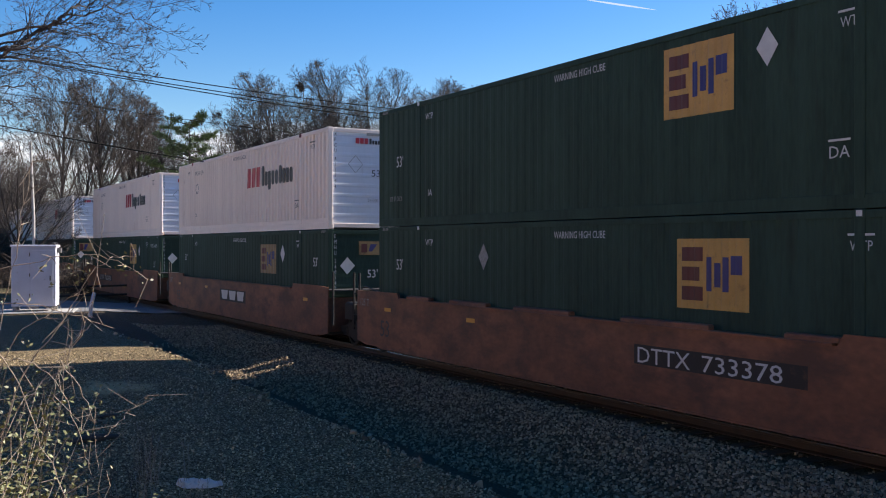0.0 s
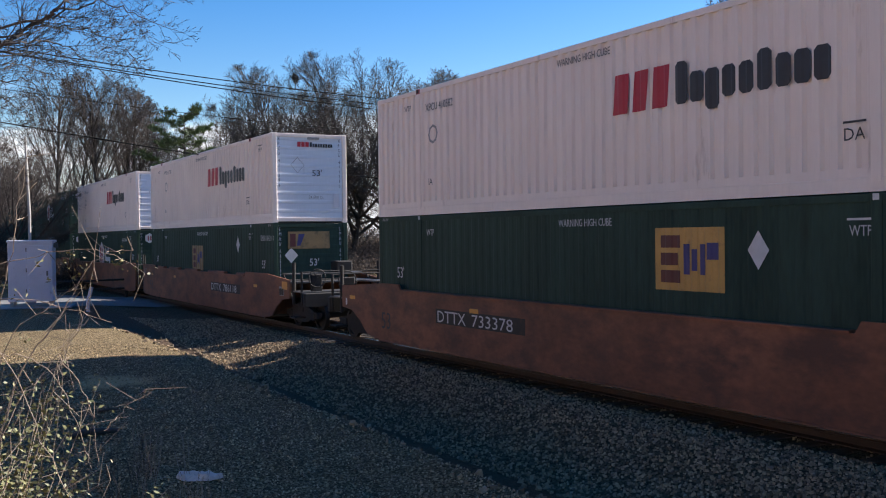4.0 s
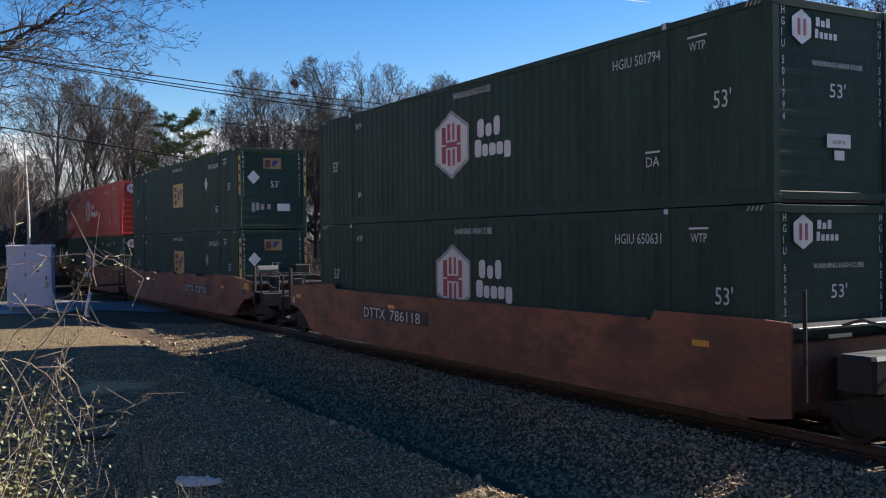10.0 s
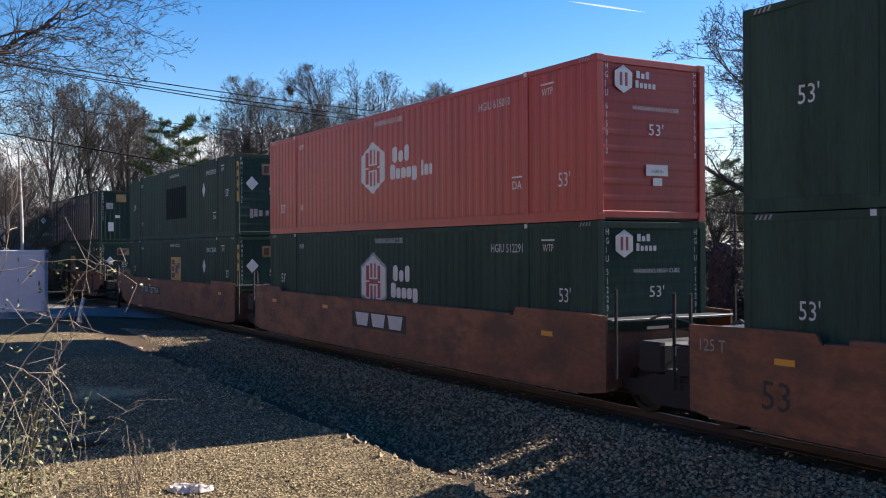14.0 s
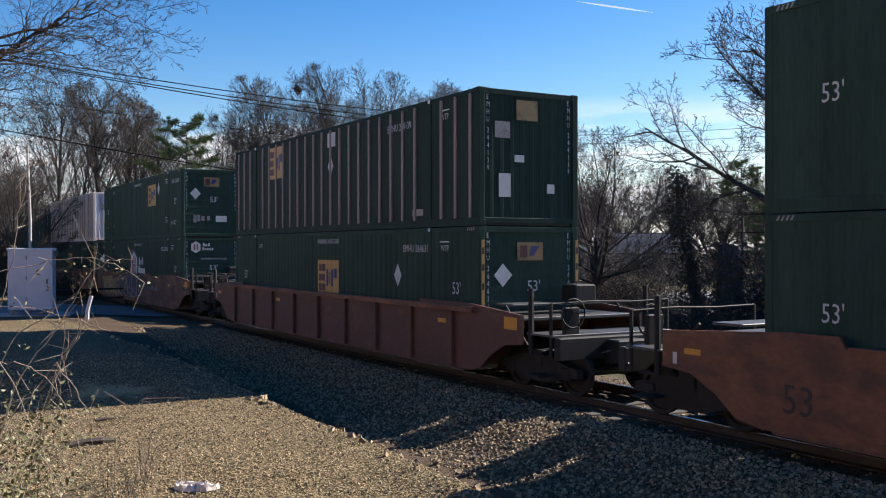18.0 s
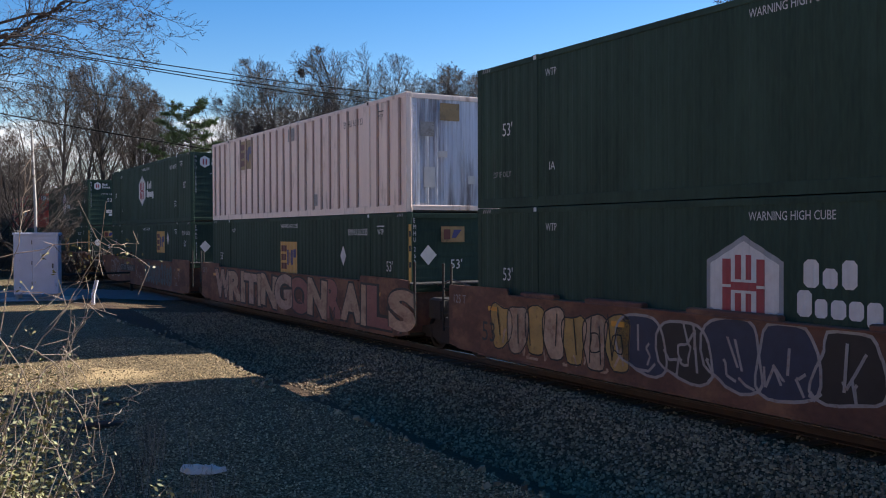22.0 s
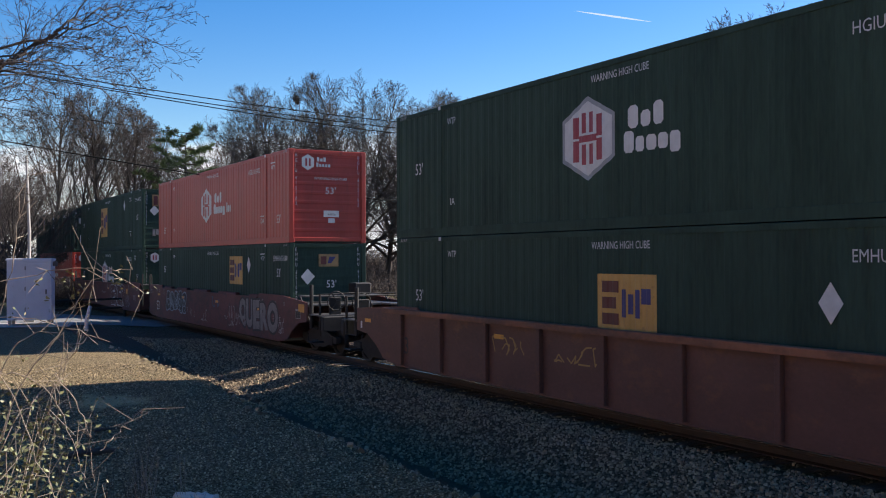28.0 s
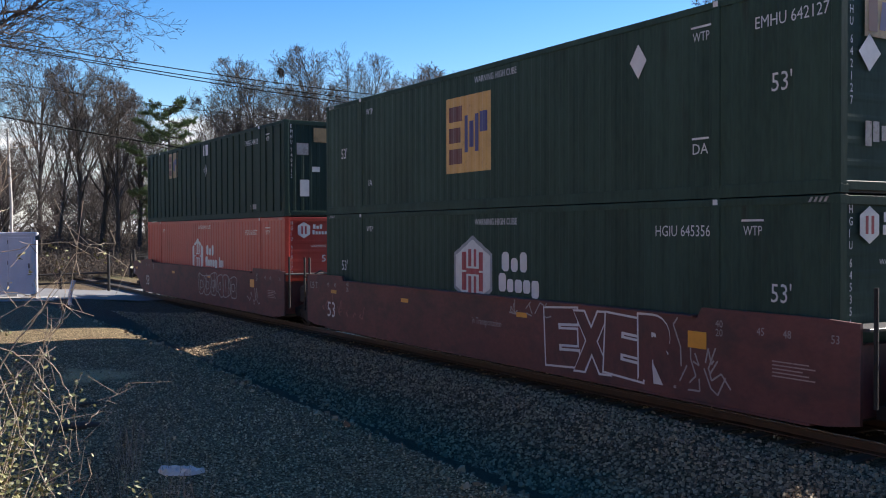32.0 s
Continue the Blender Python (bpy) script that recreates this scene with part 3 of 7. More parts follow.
def words(parent, text, u, z, high, material="mark_white", wide=1.0, out=0.009, name="lettering", x=None):
    """Words on the near side, centred at u, z."""
    p = side_xyz(u, z, out)
    if x is not None:
        p = (x, p[1], p[2])
    m = Matrix.Translation(p) @ Matrix(((0, 0, -1, 0), (-1, 0, 0, 0), (0, 1, 0, 0), (0, 0, 0, 1))) @ Matrix.Diagonal((high * wide, high, 1, 1))
    return part(name, letters(text), material, parent, m=m)


def end_words(parent, text, w, z, high, material="mark_white", wide=1.0, y=None):
    """Words on the front end, w metres from the near edge."""
    m = Matrix.Translation((-WID / 2 + w, -LEN / 2 + 0.012 if y is None else y, z)) @ Matrix(((1, 0, 0, 0), (0, 0, -1, 0), (0, 1, 0, 0), (0, 0, 0, 1))) @ Matrix.Diagonal((high * wide, high, 1, 1))
    return part("lettering", letters(text), material, parent, m=m)


def end_shape(parent, name, pts, material, out=0.0):
    return part(name, Geo().face([(-WID / 2 + w, -LEN / 2 + 0.014 - out, z) for w, z in pts]), material, parent)


def blocks(t, u0, u1, z0, z1, shapes, material):
    """Plain rounded blocks in place of a wordmark; shapes: (rise, drop, width) for each."""
    p = (u1 - u0) / len(shapes)
    h = z1 - z0
    for i, (rise, drop, wide) in enumerate(shapes):
        a, b = u0 + p * (i + 0.5 - wide / 2), u0 + p * (i + 0.5 + wide / 2)
        lo, hi = z0 - drop * h, z0 + rise * h
        c = min(0.22 * (b - a), 0.22 * (hi - lo))
        decal(t, "logo_block", [(a, lo + c), (a + c, lo), (b - c, lo), (b, lo + c), (b, hi - c), (b - c, hi), (a + c, hi), (a, hi - c)], material, 0.006)


def gold_emblem(t, u, z, w=1.5, h=1.02, faded=False, flat=False):
    """Gold panel with a maroon block and slanting blue blocks."""
    decal(t, "logo_panel", rect(u, u + w, z, z + h), "gold_faded" if faded else "gold", 0.006, flat, "gold square logo panel")
    mk = "mark_maroon"
    X = lambda a: u + w * a
    Z = lambda a: z + h * a
    for a, b, c in ((0.12, 0.32, 0.38), (0.40, 0.60, 0.34), (0.68, 0.88, 0.38)):
        decal(t, "logo_bar", rect(X(0.08), X(c), Z(a), Z(b)), mk, 0.011, flat)
    for a, b, c, d in ((0.43, 0.51, 0.26, 0.74), (0.545, 0.625, 0.32, 0.66), (0.66, 0.74, 0.26, 0.74), (0.76, 0.92, 0.50, 0.76)):
        decal(t, "logo_block", rect(X(a), X(b), Z(c), Z(d)), "mark_blue", 0.011, flat)


def hex_emblem(t, u, z, red=False, lower=True):
    """White hexagon with an upright grid, beside two rows of white bars."""
    w, zc, h = 1.3, z, 0.66
    hexa = [(u, zc - h * 0.5), (u + w / 2, zc - h), (u + w, zc - h * 0.5), (u + w, zc + h * 0.5), (u + w / 2, zc + h), (u, zc + h * 0.5)]
    decal(t, "logo_rim", [(u + w / 2 + (a - u - w / 2) * 1.13, zc + (b - zc) * 1.13) for a, b in hexa], "red" if red else "emblem_ring", 0.004)
    decal(t, "logo_hexagon", hexa, "mark_white", 0.007, False, "white hexagonal emblem")
    mk = "red" if red else "mark_rose"
    for a, b in ((0.19, 0.31), (0.69, 0.81)):
        decal(t, "logo_block", rect(u + w * a, u + w * b, zc - 0.40, zc - 0.02), mk, 0.011)
        decal(t, "logo_block", rect(u + w * a, u + w * b, zc + 0.02, zc + 0.40), mk, 0.011)
    for a, b in ((0.38, 0.47), (0.53, 0.62)):
        decal(t, "logo_block", rect(u + w * a, u + w * b, zc - 0.46, zc - 0.10), mk, 0.011)
        decal(t, "logo_block", rect(u + w * a, u + w * b, zc + 0.10, zc + 0.46), mk, 0.011)
    decal(t, "logo_bar", rect(u + w * 0.31, u + w * 0.69, zc - 0.06, zc + 0.06), mk, 0.011)
    v = u + 1.6
    blocks(t, v + 0.1, v + 1.0, zc + 0.04, zc + 0.42, [(1.0, 0, 0.84), (0.7, 0, 0.8), (1.0, 0, 0.8)], "mark_white")
    blocks(t, v, v + 1.36, zc - 0.36, zc - 0.0, [(1.0, 0, 0.86), (0.7, 0, 0.7), (0.7, 0, 0.84), (0.7, 0, 0.8), (0.7, 0.22, 0.84)], "mark_white")
    if red:
        blocks(t, v + 1.5, v + 2.1, zc - 0.36, zc - 0.0, [(1.0, 0, 0.5), (0.7, 0, 0.8), (0.7, 0, 0.75)], "mark_white")


def slant_emblem(t, u=9.0, z=1.50):
    """Red slanting blocks then black upright blocks, as one long wordmark."""
    for a, b in ((0.0, 0.42), (0.5, 0.88), (0.96, 1.38)):
        decal(t, "logo_block", [(u + a, z), (u + b - 0.06, z), (u + b, z + 0.66), (u + a + 0.06, z + 0.66)], "mark_red", 0.006)
    blocks(t, u + 1.46, u + 4.4, z, z + 0.66, [(1.0, 0, 0.8), (0.7, 0, 0.88), (0.7, 0.22, 0.88), (0.7, 0, 0.8), (0.7, 0, 0.84), (0.88, 0, 0.8), (0.7, 0, 0.8), (0.7, 0, 0.84), (0.7, 0, 0.84)], "mark_black")


def diamond(t, u, z, r=0.28, material="mark_white"):
    decal(t, "placard_holder", [(u - r * 0.7, z), (u, z - r), (u + r * 0.7, z), (u, z + r)], material, 0.012, True, "diamond-shaped placard holder")


CODE = {"hex": "HGIU", "slant": "XPCU"}


def container(label, kind, spec):
    """One 53-foot container, its origin at the middle of its base."""
    colour, style = kind
    t = thing("shipping_container", label, "shipping container", "containers on the train")
    x, y = WID / 2, LEN / 2
    rib = style == "rib"
    for nm in ("near", "far"):
        part("side_panel", SHELL[("flat_" if rib else "deep_" if colour == "white" else "sheet_") + nm], colour, t)
    part("roof", SHELL["roof"], colour, t)
    part("floor", SHELL["floor"], "shadow_rail", t)
    for sg in (-1, 1):
        part("top_rail", SHELL["top_rail"], colour, t, m=pose(sg * (x - 0.045), 0, 0))
        part("bottom_rail", SHELL["bottom_rail"], colour, t, m=pose(sg * (x - 0.05), 0, 0))
        for q in (-1, 1):
            part("corner_post", SHELL["post"], colour, t, m=pose(sg * (x - 0.075), q * (y - 0.075), 0))
            for z in (0.06, HGT - 0.06):
                part("corner_casting", SHELL["casting"], colour, t, m=pose(sg * (x - 0.088), q * (y - 0.088), z))
        for u in POSTS:
            part("inner_post", SHELL["inner_post"], colour, t, m=pose(sg * (x - 0.012), y - u, 0, 0, 0, 180 if sg < 0 else 0))
            c = part("corner_casting", SHELL["casting"], spec.get("cast", colour), t, m=pose(sg * (x - 0.08), y - u, HGT - 0.058))
            if sg < 0:
                part("lifting_slot", SHELL["slot"], "mark_white" if spec.get("slot", True) else "iron", c, m=pose(-0.092, 0, 0.0, 0, 90, 0))
    es = spec.get("end", "level") + "_"
    for nm, q in (("front", -1), ("rear", 1)):
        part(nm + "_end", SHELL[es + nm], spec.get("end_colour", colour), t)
        for z in (0.1, HGT - 0.075):
            part("end_rail", SHELL["end_rail"], colour, t, m=pose(0, q * (y - 0.06), z))
    if rib:
        n = 26
        for i in range(n):
            u = 0.35 + (LEN - 0.7) * i / (n - 1)
            if min(abs(u - p) for p in POSTS) > 0.12:
                part("rib", SHELL["rib"], spec.get("rib", colour), t, m=pose(-x + 0.006, y - u, 0, 0, 0, 180))
    # writing that all of them carry
    mk = spec.get("ink", "mark_white")
    nu = spec.get("nu", 12.72)
    if spec.get("num"):
        words(t, CODE.get(spec.get("logo"), "EMHU") + " " + spec["num"], nu + 0.62, 2.42, 0.17, mk, 0.85, 0.03 if rib else 0.009, "container_number")
    words(t, "WTP", 14.72 if not spec.get("wtp") else spec["wtp"], 2.42, 0.135, mk, 0.8)
    part("overline", Geo().box(-0.002, 0.002, -0.2, 0.2, 0, 0.03), mk, t, m=pose(-x + 0.001, y - spec.get("wtp", 14.72), 2.55))
    lettered53 = spec.get("logo") != "slant"
    if not spec.get("plain"):
        words(t, "WARNING HIGH CUBE", 8.2, 2.62, 0.13, mk, 0.78)
        if lettered53:
            words(t, "53'", 15.22, spec.get("z53", 1.56), 0.27, mk, 0.85)
            words(t, "53'", 1.14, spec.get("z53", 1.56), 0.27, mk, 0.85)
        words(t, "WTP", 2.62 if lettered53 else 1.6, 2.5, 0.14 if lettered53 else 0.13, mk, 0.8)
        words(t, "IA", 2.66, 0.74, 0.15, mk)
        words(t, "DA", 13.72, 0.74, 0.16, mk)
        part("overline", Geo().box(-0.002, 0.002, -0.17, 0.17, 0, 0.03), mk, t, m=pose(-x + 0.001, y - 13.72, 0.88))
    e = spec.get("end_marks", "gold")
    if e == "gold":
        a, b, c, d = (0.5, 1.95, 2.06, 2.62) if spec.get("wide_end") else (0.97, 1.64, 2.16, 2.55)
        end_shape(t, "logo_panel", rect(a, b, c, d), "gold_faded")
        end_shape(t, "logo_block", rect(a + 0.07, a + 0.26, c + 0.07, d - 0.07), "mark_maroon", 0.005)
        end_shape(t, "logo_block", [(a + 0.30, c + 0.1), (a + 0.42, c + 0.1), (a + 0.58, d - 0.08), (a + 0.36, d - 0.08)], "mark_blue", 0.005)
        end_shape(t, "placard_holder", [(0.38, 1.85), (0.6, 1.60), (0.84, 1.85), (0.6, 2.1)], "mark_white")
        end_words(t, "53'", 1.40, 1.62, 0.24, mk, 0.9)
        end_shape(t, "notice", rect(1.48, 1.96, 0.66, 0.92), "mark_white")
        bars_end = [(0.52, 0.62, 0.95), (0.68, 0.68, 0.95), (0.86, 0.7, 0.9), (1.1, 0.72, 0.9)]
        for w0, z0, z1 in bars_end:
            end_shape(t, "small_print", rect(w0, w0 + 0.13, z0, z1), "mark_grey", 0.003)
        if spec.get("guards", True):
            for w0 in (0.02, 2.47):
                end_shape(t, "reflective_strip", rect(w0 + 0.01, w0 + 0.085, 1.2, 2.6), "gold", 0.062)
                for z0 in (1.55, 1.95, 2.3):
                    end_shape(t, "strip_mark", rect(w0 + 0.02, w0 + 0.075, z0, z0 + 0.14), "mark_black", 0.066)
    elif e == "hex":
        end_shape(t, "logo_hexagon", [(0.42, 2.36), (0.62, 2.24), (0.82, 2.36), (0.82, 2.62), (0.62, 2.74), (0.42, 2.62)], "mark_white")
        for w0 in (0.53, 0.65):
            end_shape(t, "logo_block", rect(w0, w0 + 0.06, 2.37, 2.61), "mark_rose", 0.005)
        for k, h in enumerate((0.13, 0.09, 0.13)):
            end_shape(t, "logo_wording", rect(0.92 + k * 0.11, 1.0 + k * 0.11, 2.53, 2.53 + h), mk)
        for k, h in enumerate((0.13, 0.09, 0.09, 0.09, 0.09)):
            end_shape(t, "logo_wording", rect(0.90 + k * 0.1, 0.97 + k * 0.1, 2.36, 2.36 + h), mk)
        end_words(t, "WARNING HIGH CUBE", 1.38, 2.0, 0.075, mk)
        end_words(t, "53'", 1.38, 1.63, 0.21, mk, 1.1)
        end_shape(t, "notice", rect(1.14, 1.66, 0.8, 1.0), "mark_white")
        end_words(t, "24,000 lbs", 1.40, 0.88, 0.07, "mark_black", 0.85, -LEN / 2 + 0.008)
        end_shape(t, "notice", rect(1.3, 1.52, 0.62, 0.76), "mark_white")
    elif e == "slant":
        for k in range(3):
            end_shape(t, "logo_block", rect(0.86 + k * 0.14, 0.98 + k * 0.14, 2.46, 2.62), "mark_red")
        for k in range(9):
            end_shape(t, "logo_wording", rect(1.3 + k * 0.09, 1.37 + k * 0.09, 2.46, 2.62 if k == 0 else 2.57), "mark_black")
        end_words(t, "53'", 1.54, 1.62, 0.2, "mark_black", 1.15)
        end_words(t, "24,000 lbs", 1.5, 0.82, 0.13, "mark_grey", 0.8)
        for q in range(4):
            a, b = [(0.62, 1.86), (0.86, 2.12), (1.1, 1.86), (0.86, 1.6)][q], [(0.86, 2.12), (1.1, 1.86), (0.86, 1.6), (0.62, 1.86)][q]
            end_shape(t, "placard_frame", [a, b, (b[0] * 0.93 + 0.06, b[1] * 0.93 + 0.13), (a[0] * 0.93 + 0.06, a[1] * 0.93 + 0.13)], "mark_grey")
        end_shape(t, "vent_cover", rect(1.2, 1.62, 2.7, 2.78), "mark_grey", 0.02)
        end_shape(t, "data_plate", rect(2.1, 2.32, 0.5, 0.95), "cabinet", 0.01)
    elif e == "old":
        for w0, z0, w1, z1, mt in ((0.95, 2.25, 1.5, 2.68, "gold_faded"), (0.4, 1.85, 0.78, 2.2, "mark_grey"), (0.9, 1.35, 1.15, 1.5, "mark_white"), (0.5, 0.6, 0.8, 1.1, "mark_white"), (1.75, 0.7, 1.95, 0.9, "mark_white")):
            end_shape(t, "faded_notice", rect(w0, w1, z0, z1), mt, 0.004)
    # upright number columns at both edges of the end
    col = "mark_black" if colour == "white" else "mark_white"
    for w0 in (0.2, 2.30):
        end_words(t, "\n".join(CODE.get(spec.get("logo"), "EMHU")), w0 + 0.03, 2.46, 0.58, col, 0.72, -y + 0.01)
        end_words(t, "\n".join(spec.get("num", "260147")), w0 + 0.03, 1.60, 0.9, col, 0.72, -y + 0.01)
    # hazard stripes over the castings
    if colour in ("green", "red"):
        for u in (0.35, LEN - 0.35):
            g = Geo()
            for k in range(4):
                decal_faces(g, [(u - 0.14 + 0.08 * k, HGT - 0.10), (u - 0.10 + 0.08 * k, HGT - 0.10), (u - 0.06 + 0.08 * k, HGT - 0.03), (u - 0.10 + 0.08 * k, HGT - 0.03)], 0.016, True)
            tagged(part("hazard_stripes", g, "mark_grey", t), kind="stuff")
    lg = spec.get("logo")
    if lg == "gold":
        gold_emblem(t, spec.get("u", 7.5), spec.get("z", 1.10), spec.get("w", 1.48), spec.get("h", 0.98), faded=spec.get("faded", False))
    elif lg == "gold_rib":
        gold_emblem(t, 3.36, 1.72, 1.4, 1.0, spec.get("faded", False), True)
        decal(t, "notice", rect(8.18, 8.72, 2.33, 2.72), "mark_white" if colour != "rib_white" else "mark_grey", 0.012, True)
        decal(t, "data_plate", rect(10.2, 10.55, 0.28, 0.62) if colour == "rib_white" else rect(13.2, 13.72, 0.26, 0.42), "mark_grey", 0.008, True)
    elif lg == "hex":
        hex_emblem(t, 6.7, spec.get("z", 1.6), spec.get("red", False))
    elif lg == "slant":
        slant_emblem(t)
        part("placard_frame", letters("O"), "mark_grey", t, m=Matrix.Translation(side_xyz(2.8, 1.8, 0.012)) @ Matrix(((0, 0, -1, 0), (-1, 0, 0, 0), (0, 1, 0, 0), (0, 0, 0, 1))) @ pose(0, 0, 0, 0, 0, 45) @ Matrix.Diagonal((0.42, 0.42, 1, 1)))
    elif lg == "patch":
        decal(t, "painted_over_patch", rect(6.84, 9.94, 0.82, 2.12), "green_patch", 0.006)
    if spec.get("diamond"):
        diamond(t, *spec["diamond"], material=spec.get("dm", "mark_white"))
    if spec.get("oily"):
        words(t, "DP IF OILY", 14.9, 0.64, 0.17, mk, 0.8)
        words(t, "DP IF OILY", 0.95, 0.66, 0.12, "mark_grey", 0.8)
    return t


GREEN, RED_C, WHITE, RIBG, RIBW, RIBD = ("green", "corr"), ("red", "corr"), ("white", "corr"), ("green_dark", "rib"), ("rib_white", "rib"), ("green_dark", "rib")
T_GOLD = "dark green corrugated container with a gold square logo"
T_HEX = "dark green corrugated container with a white hexagon emblem"
T_WHITE = "off-white corrugated container with red and black wordmark"
T_RED = "red corrugated container with a white hexagon emblem"
gold = lambda **k: (T_GOLD, GREEN, dict(logo="gold", **k))
hexa = lambda **k: (T_HEX, GREEN, dict(logo="hex", end_marks="hex", **k))
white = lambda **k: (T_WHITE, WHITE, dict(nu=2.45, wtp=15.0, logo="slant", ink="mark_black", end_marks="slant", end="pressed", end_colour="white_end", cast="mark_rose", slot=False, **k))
redc = lambda **k: (T_RED, RED_C, dict(z53=0.76, logo="hex", red=True, end_marks="hex", z=1.55, **k))


# ---- well cars ----
def blob(u0, u1, z0, z1, seed, n=22):
    """A rounded letter-like outline of (u, z)."""
    r = random.Random(seed)
    a, b, c = r.uniform(0.06, 0.2), r.uniform(0.04, 0.14), r.uniform(0, 6)
    out = []
    for i in range(n):
        t = 2 * math.pi * i / n
        k = 1 + a * math.sin(3 * t + c) + b * math.sin(2 * t + 2 * c)
        cx, sx = math.cos(t), math.sin(t)
        out.append(((u0 + u1) / 2 + (u1 - u0) / 2 * k * math.copysign(abs(cx) ** 0.7, cx), (z0 + z1) / 2 + (z1 - z0) / 2 * min(1.05, k) * math.copysign(abs(sx) ** 0.7, sx)))
    return out


SILL_X = 1.50


def sill_face(g, pts, out):
    g.face([(-SILL_X - out, LEN / 2 - u, z) for u, z in pts])


def sprayed(t, u0, u1, z0, z1, n, fills, line, seed, thick=0.045, hollow=0.5):
    """A run of bubble shapes sprayed on the side sill."""
    r = random.Random(seed)
    p = (u1 - u0) / n
    for i in range(n):
        a = u0 + p * i - p * 0.1
        lo, hi = z0 + r.uniform(0, 0.12) * (z1 - z0), z1 - r.uniform(0, 0.15) * (z1 - z0)
        out = blob(a, a + p * 1.2, lo, hi, seed * 31 + i)
        g_line = Geo()
        if fills:
            g_fill = Geo()
            sill_face(g_fill, out, 0.004 + 0.0015 * (i % 2))
            part("sprayed_fill", g_fill, fills[i % len(fills)], t)
        c = (sum(q[0] for q in out) / len(out), sum(q[1] for q in out) / len(out))

        def ring(pts, w, lift):
            k = len(pts)
            cc = (sum(q[0] for q in pts) / k, sum(q[1] for q in pts) / k)
            for j in range(k):
                s, e = pts[j], pts[(j + 1) % k]
                shrink = lambda q: (q[0] + (cc[0] - q[0]) * w / max(0.08, math.hypot(q[0] - cc[0], q[1] - cc[1])), q[1] + (cc[1] - q[1]) * w / max(0.08, math.hypot(q[0] - cc[0], q[1] - cc[1])))
                sill_face(g_line, [s, e, shrink(e), shrink(s)], lift)

        ring(out, thick, 0.009 + 0.001 * (i % 3))
        if r.random() < hollow:
            h = r.uniform(0.15, 0.28)
            ring(blob(c[0] - p * h, c[0] + p * h, c[1] - (hi - lo) * 0.22, c[1] + (hi - lo) * 0.16, seed * 77 + i, 12), thick * 0.9, 0.012)
        # strokes across the shapes
        for _ in range(r.randint(1, 2)):
            q = (c[0] + r.uniform(-0.3, 0.3) * p, lo + r.uniform(0.1, 0.4) * (hi - lo))
            e = (q[0] + r.uniform(-0.25, 0.25) * p, hi - r.uniform(0, 0.3) * (hi - lo))
            sill_face(g_line, [(q[0] - thick / 2, q[1]), (q[0] + thick / 2, q[1]), (e[0] + thick / 2, e[1]), (e[0] - thick / 2, e[1])], 0.014)
        tagged(part("sprayed_outline", g_line, line, t), kind="stuff")


def scrawl(t, u0, u1, z0, z1, n, material, seed, thick=0.028):
    """Loose sprayed strokes that form no letters."""
    r = random.Random(seed)
    g = Geo()
    for i in range(n):
        u = u0 + (u1 - u0) * (i + 0.5) / n
        q = (u + r.uniform(-0.1, 0.1), r.uniform(z0, (z0 + z1) / 2))
        for _ in range(3):
            e = (q[0] + r.uniform(-0.16, 0.2), min(z1, max(z0, q[1] + r.uniform(-0.3, 0.34))))
            d = Vector((e[0] - q[0], e[1] - q[1])).normalized() * thick / 2
            sill_face(g, [(q[0] - d.y, q[1] + d.x), (q[0] + d.y, q[1] - d.x), (e[0] + d.y, e[1] - d.x), (e[0] - d.y, e[1] + d.x)], 0.006)
            q = e
    tagged(part("sprayed_scrawl", g, material, t), kind="stuff")


def burner(t, text, u0, u1, z0, z1, fills, line, seed, edge=0.055, fat=0.075):
    """Swollen letters sprayed side by side on the sill, each with a dark or pale edge."""
    r = random.Random(seed)
    wide = [0.36 if c == "I" else 1.25 if c in "WO" else 1.0 for c in text]
    k = (u1 - u0) / sum(wide)
    u = u0
    for i, (c, q) in enumerate(zip(text, wide)):
        w, h = k * q * 1.24, (z1 - z0) * r.uniform(0.92, 1.0)
        turn = Matrix.Translation((-SILL_X, LEN / 2 - u - k * q / 2, (z0 + z1) / 2 + r.uniform(-0.03, 0.03))) @ Matrix(((0, 0, -1, 0), (-1, 0, 0, 0), (0, 1, 0, 0), (0, 0, 0, 1))) @ pose(0, 0, 0, 0, 0, r.uniform(-4, 4))
        for name, swell, grow_by, lift, mat in (("sprayed_edge", fat + edge, 0.0, 0.004 + 0.0016 * i, line), ("sprayed_letter", fat, edge, 0.0052 + 0.0016 * i, fills[i % len(fills)])):
            me = letters(c, swell)
            span = max(v.co.x for v in me.vertices) - min(v.co.x for v in me.vertices)
            part(name, me, mat, t, m=turn @ Matrix.Translation((0, 0, lift)) @ Matrix.Diagonal(((w - 2 * grow_by) / span, h - 2 * grow_by, 1, 1)))
        u += k * q


def wheel_mesh():
    g = Geo()
    prof = [(0.10, 0.068), (0.40, 0.068), (0.425, 0.055), (0.42, -0.03), (0.45, -0.045), (0.44, -0.068), (0.36, -0.068), (0.34, -0.02), (0.12, -0.03), (0.10, -0.068)]
    rings = [[(x, math.cos(a) * r, math.sin(a) * r) for r, x in prof] for a in [2 * math.pi * k / 28 for k in range(29)]]
    return g.loft(rings, False, True).mesh("wheel")


WHEEL = wheel_mesh()
AXLE = Geo().tube([(-1.0, 0, 0), (1.0, 0, 0)], 0.085, 10).mesh("axle")
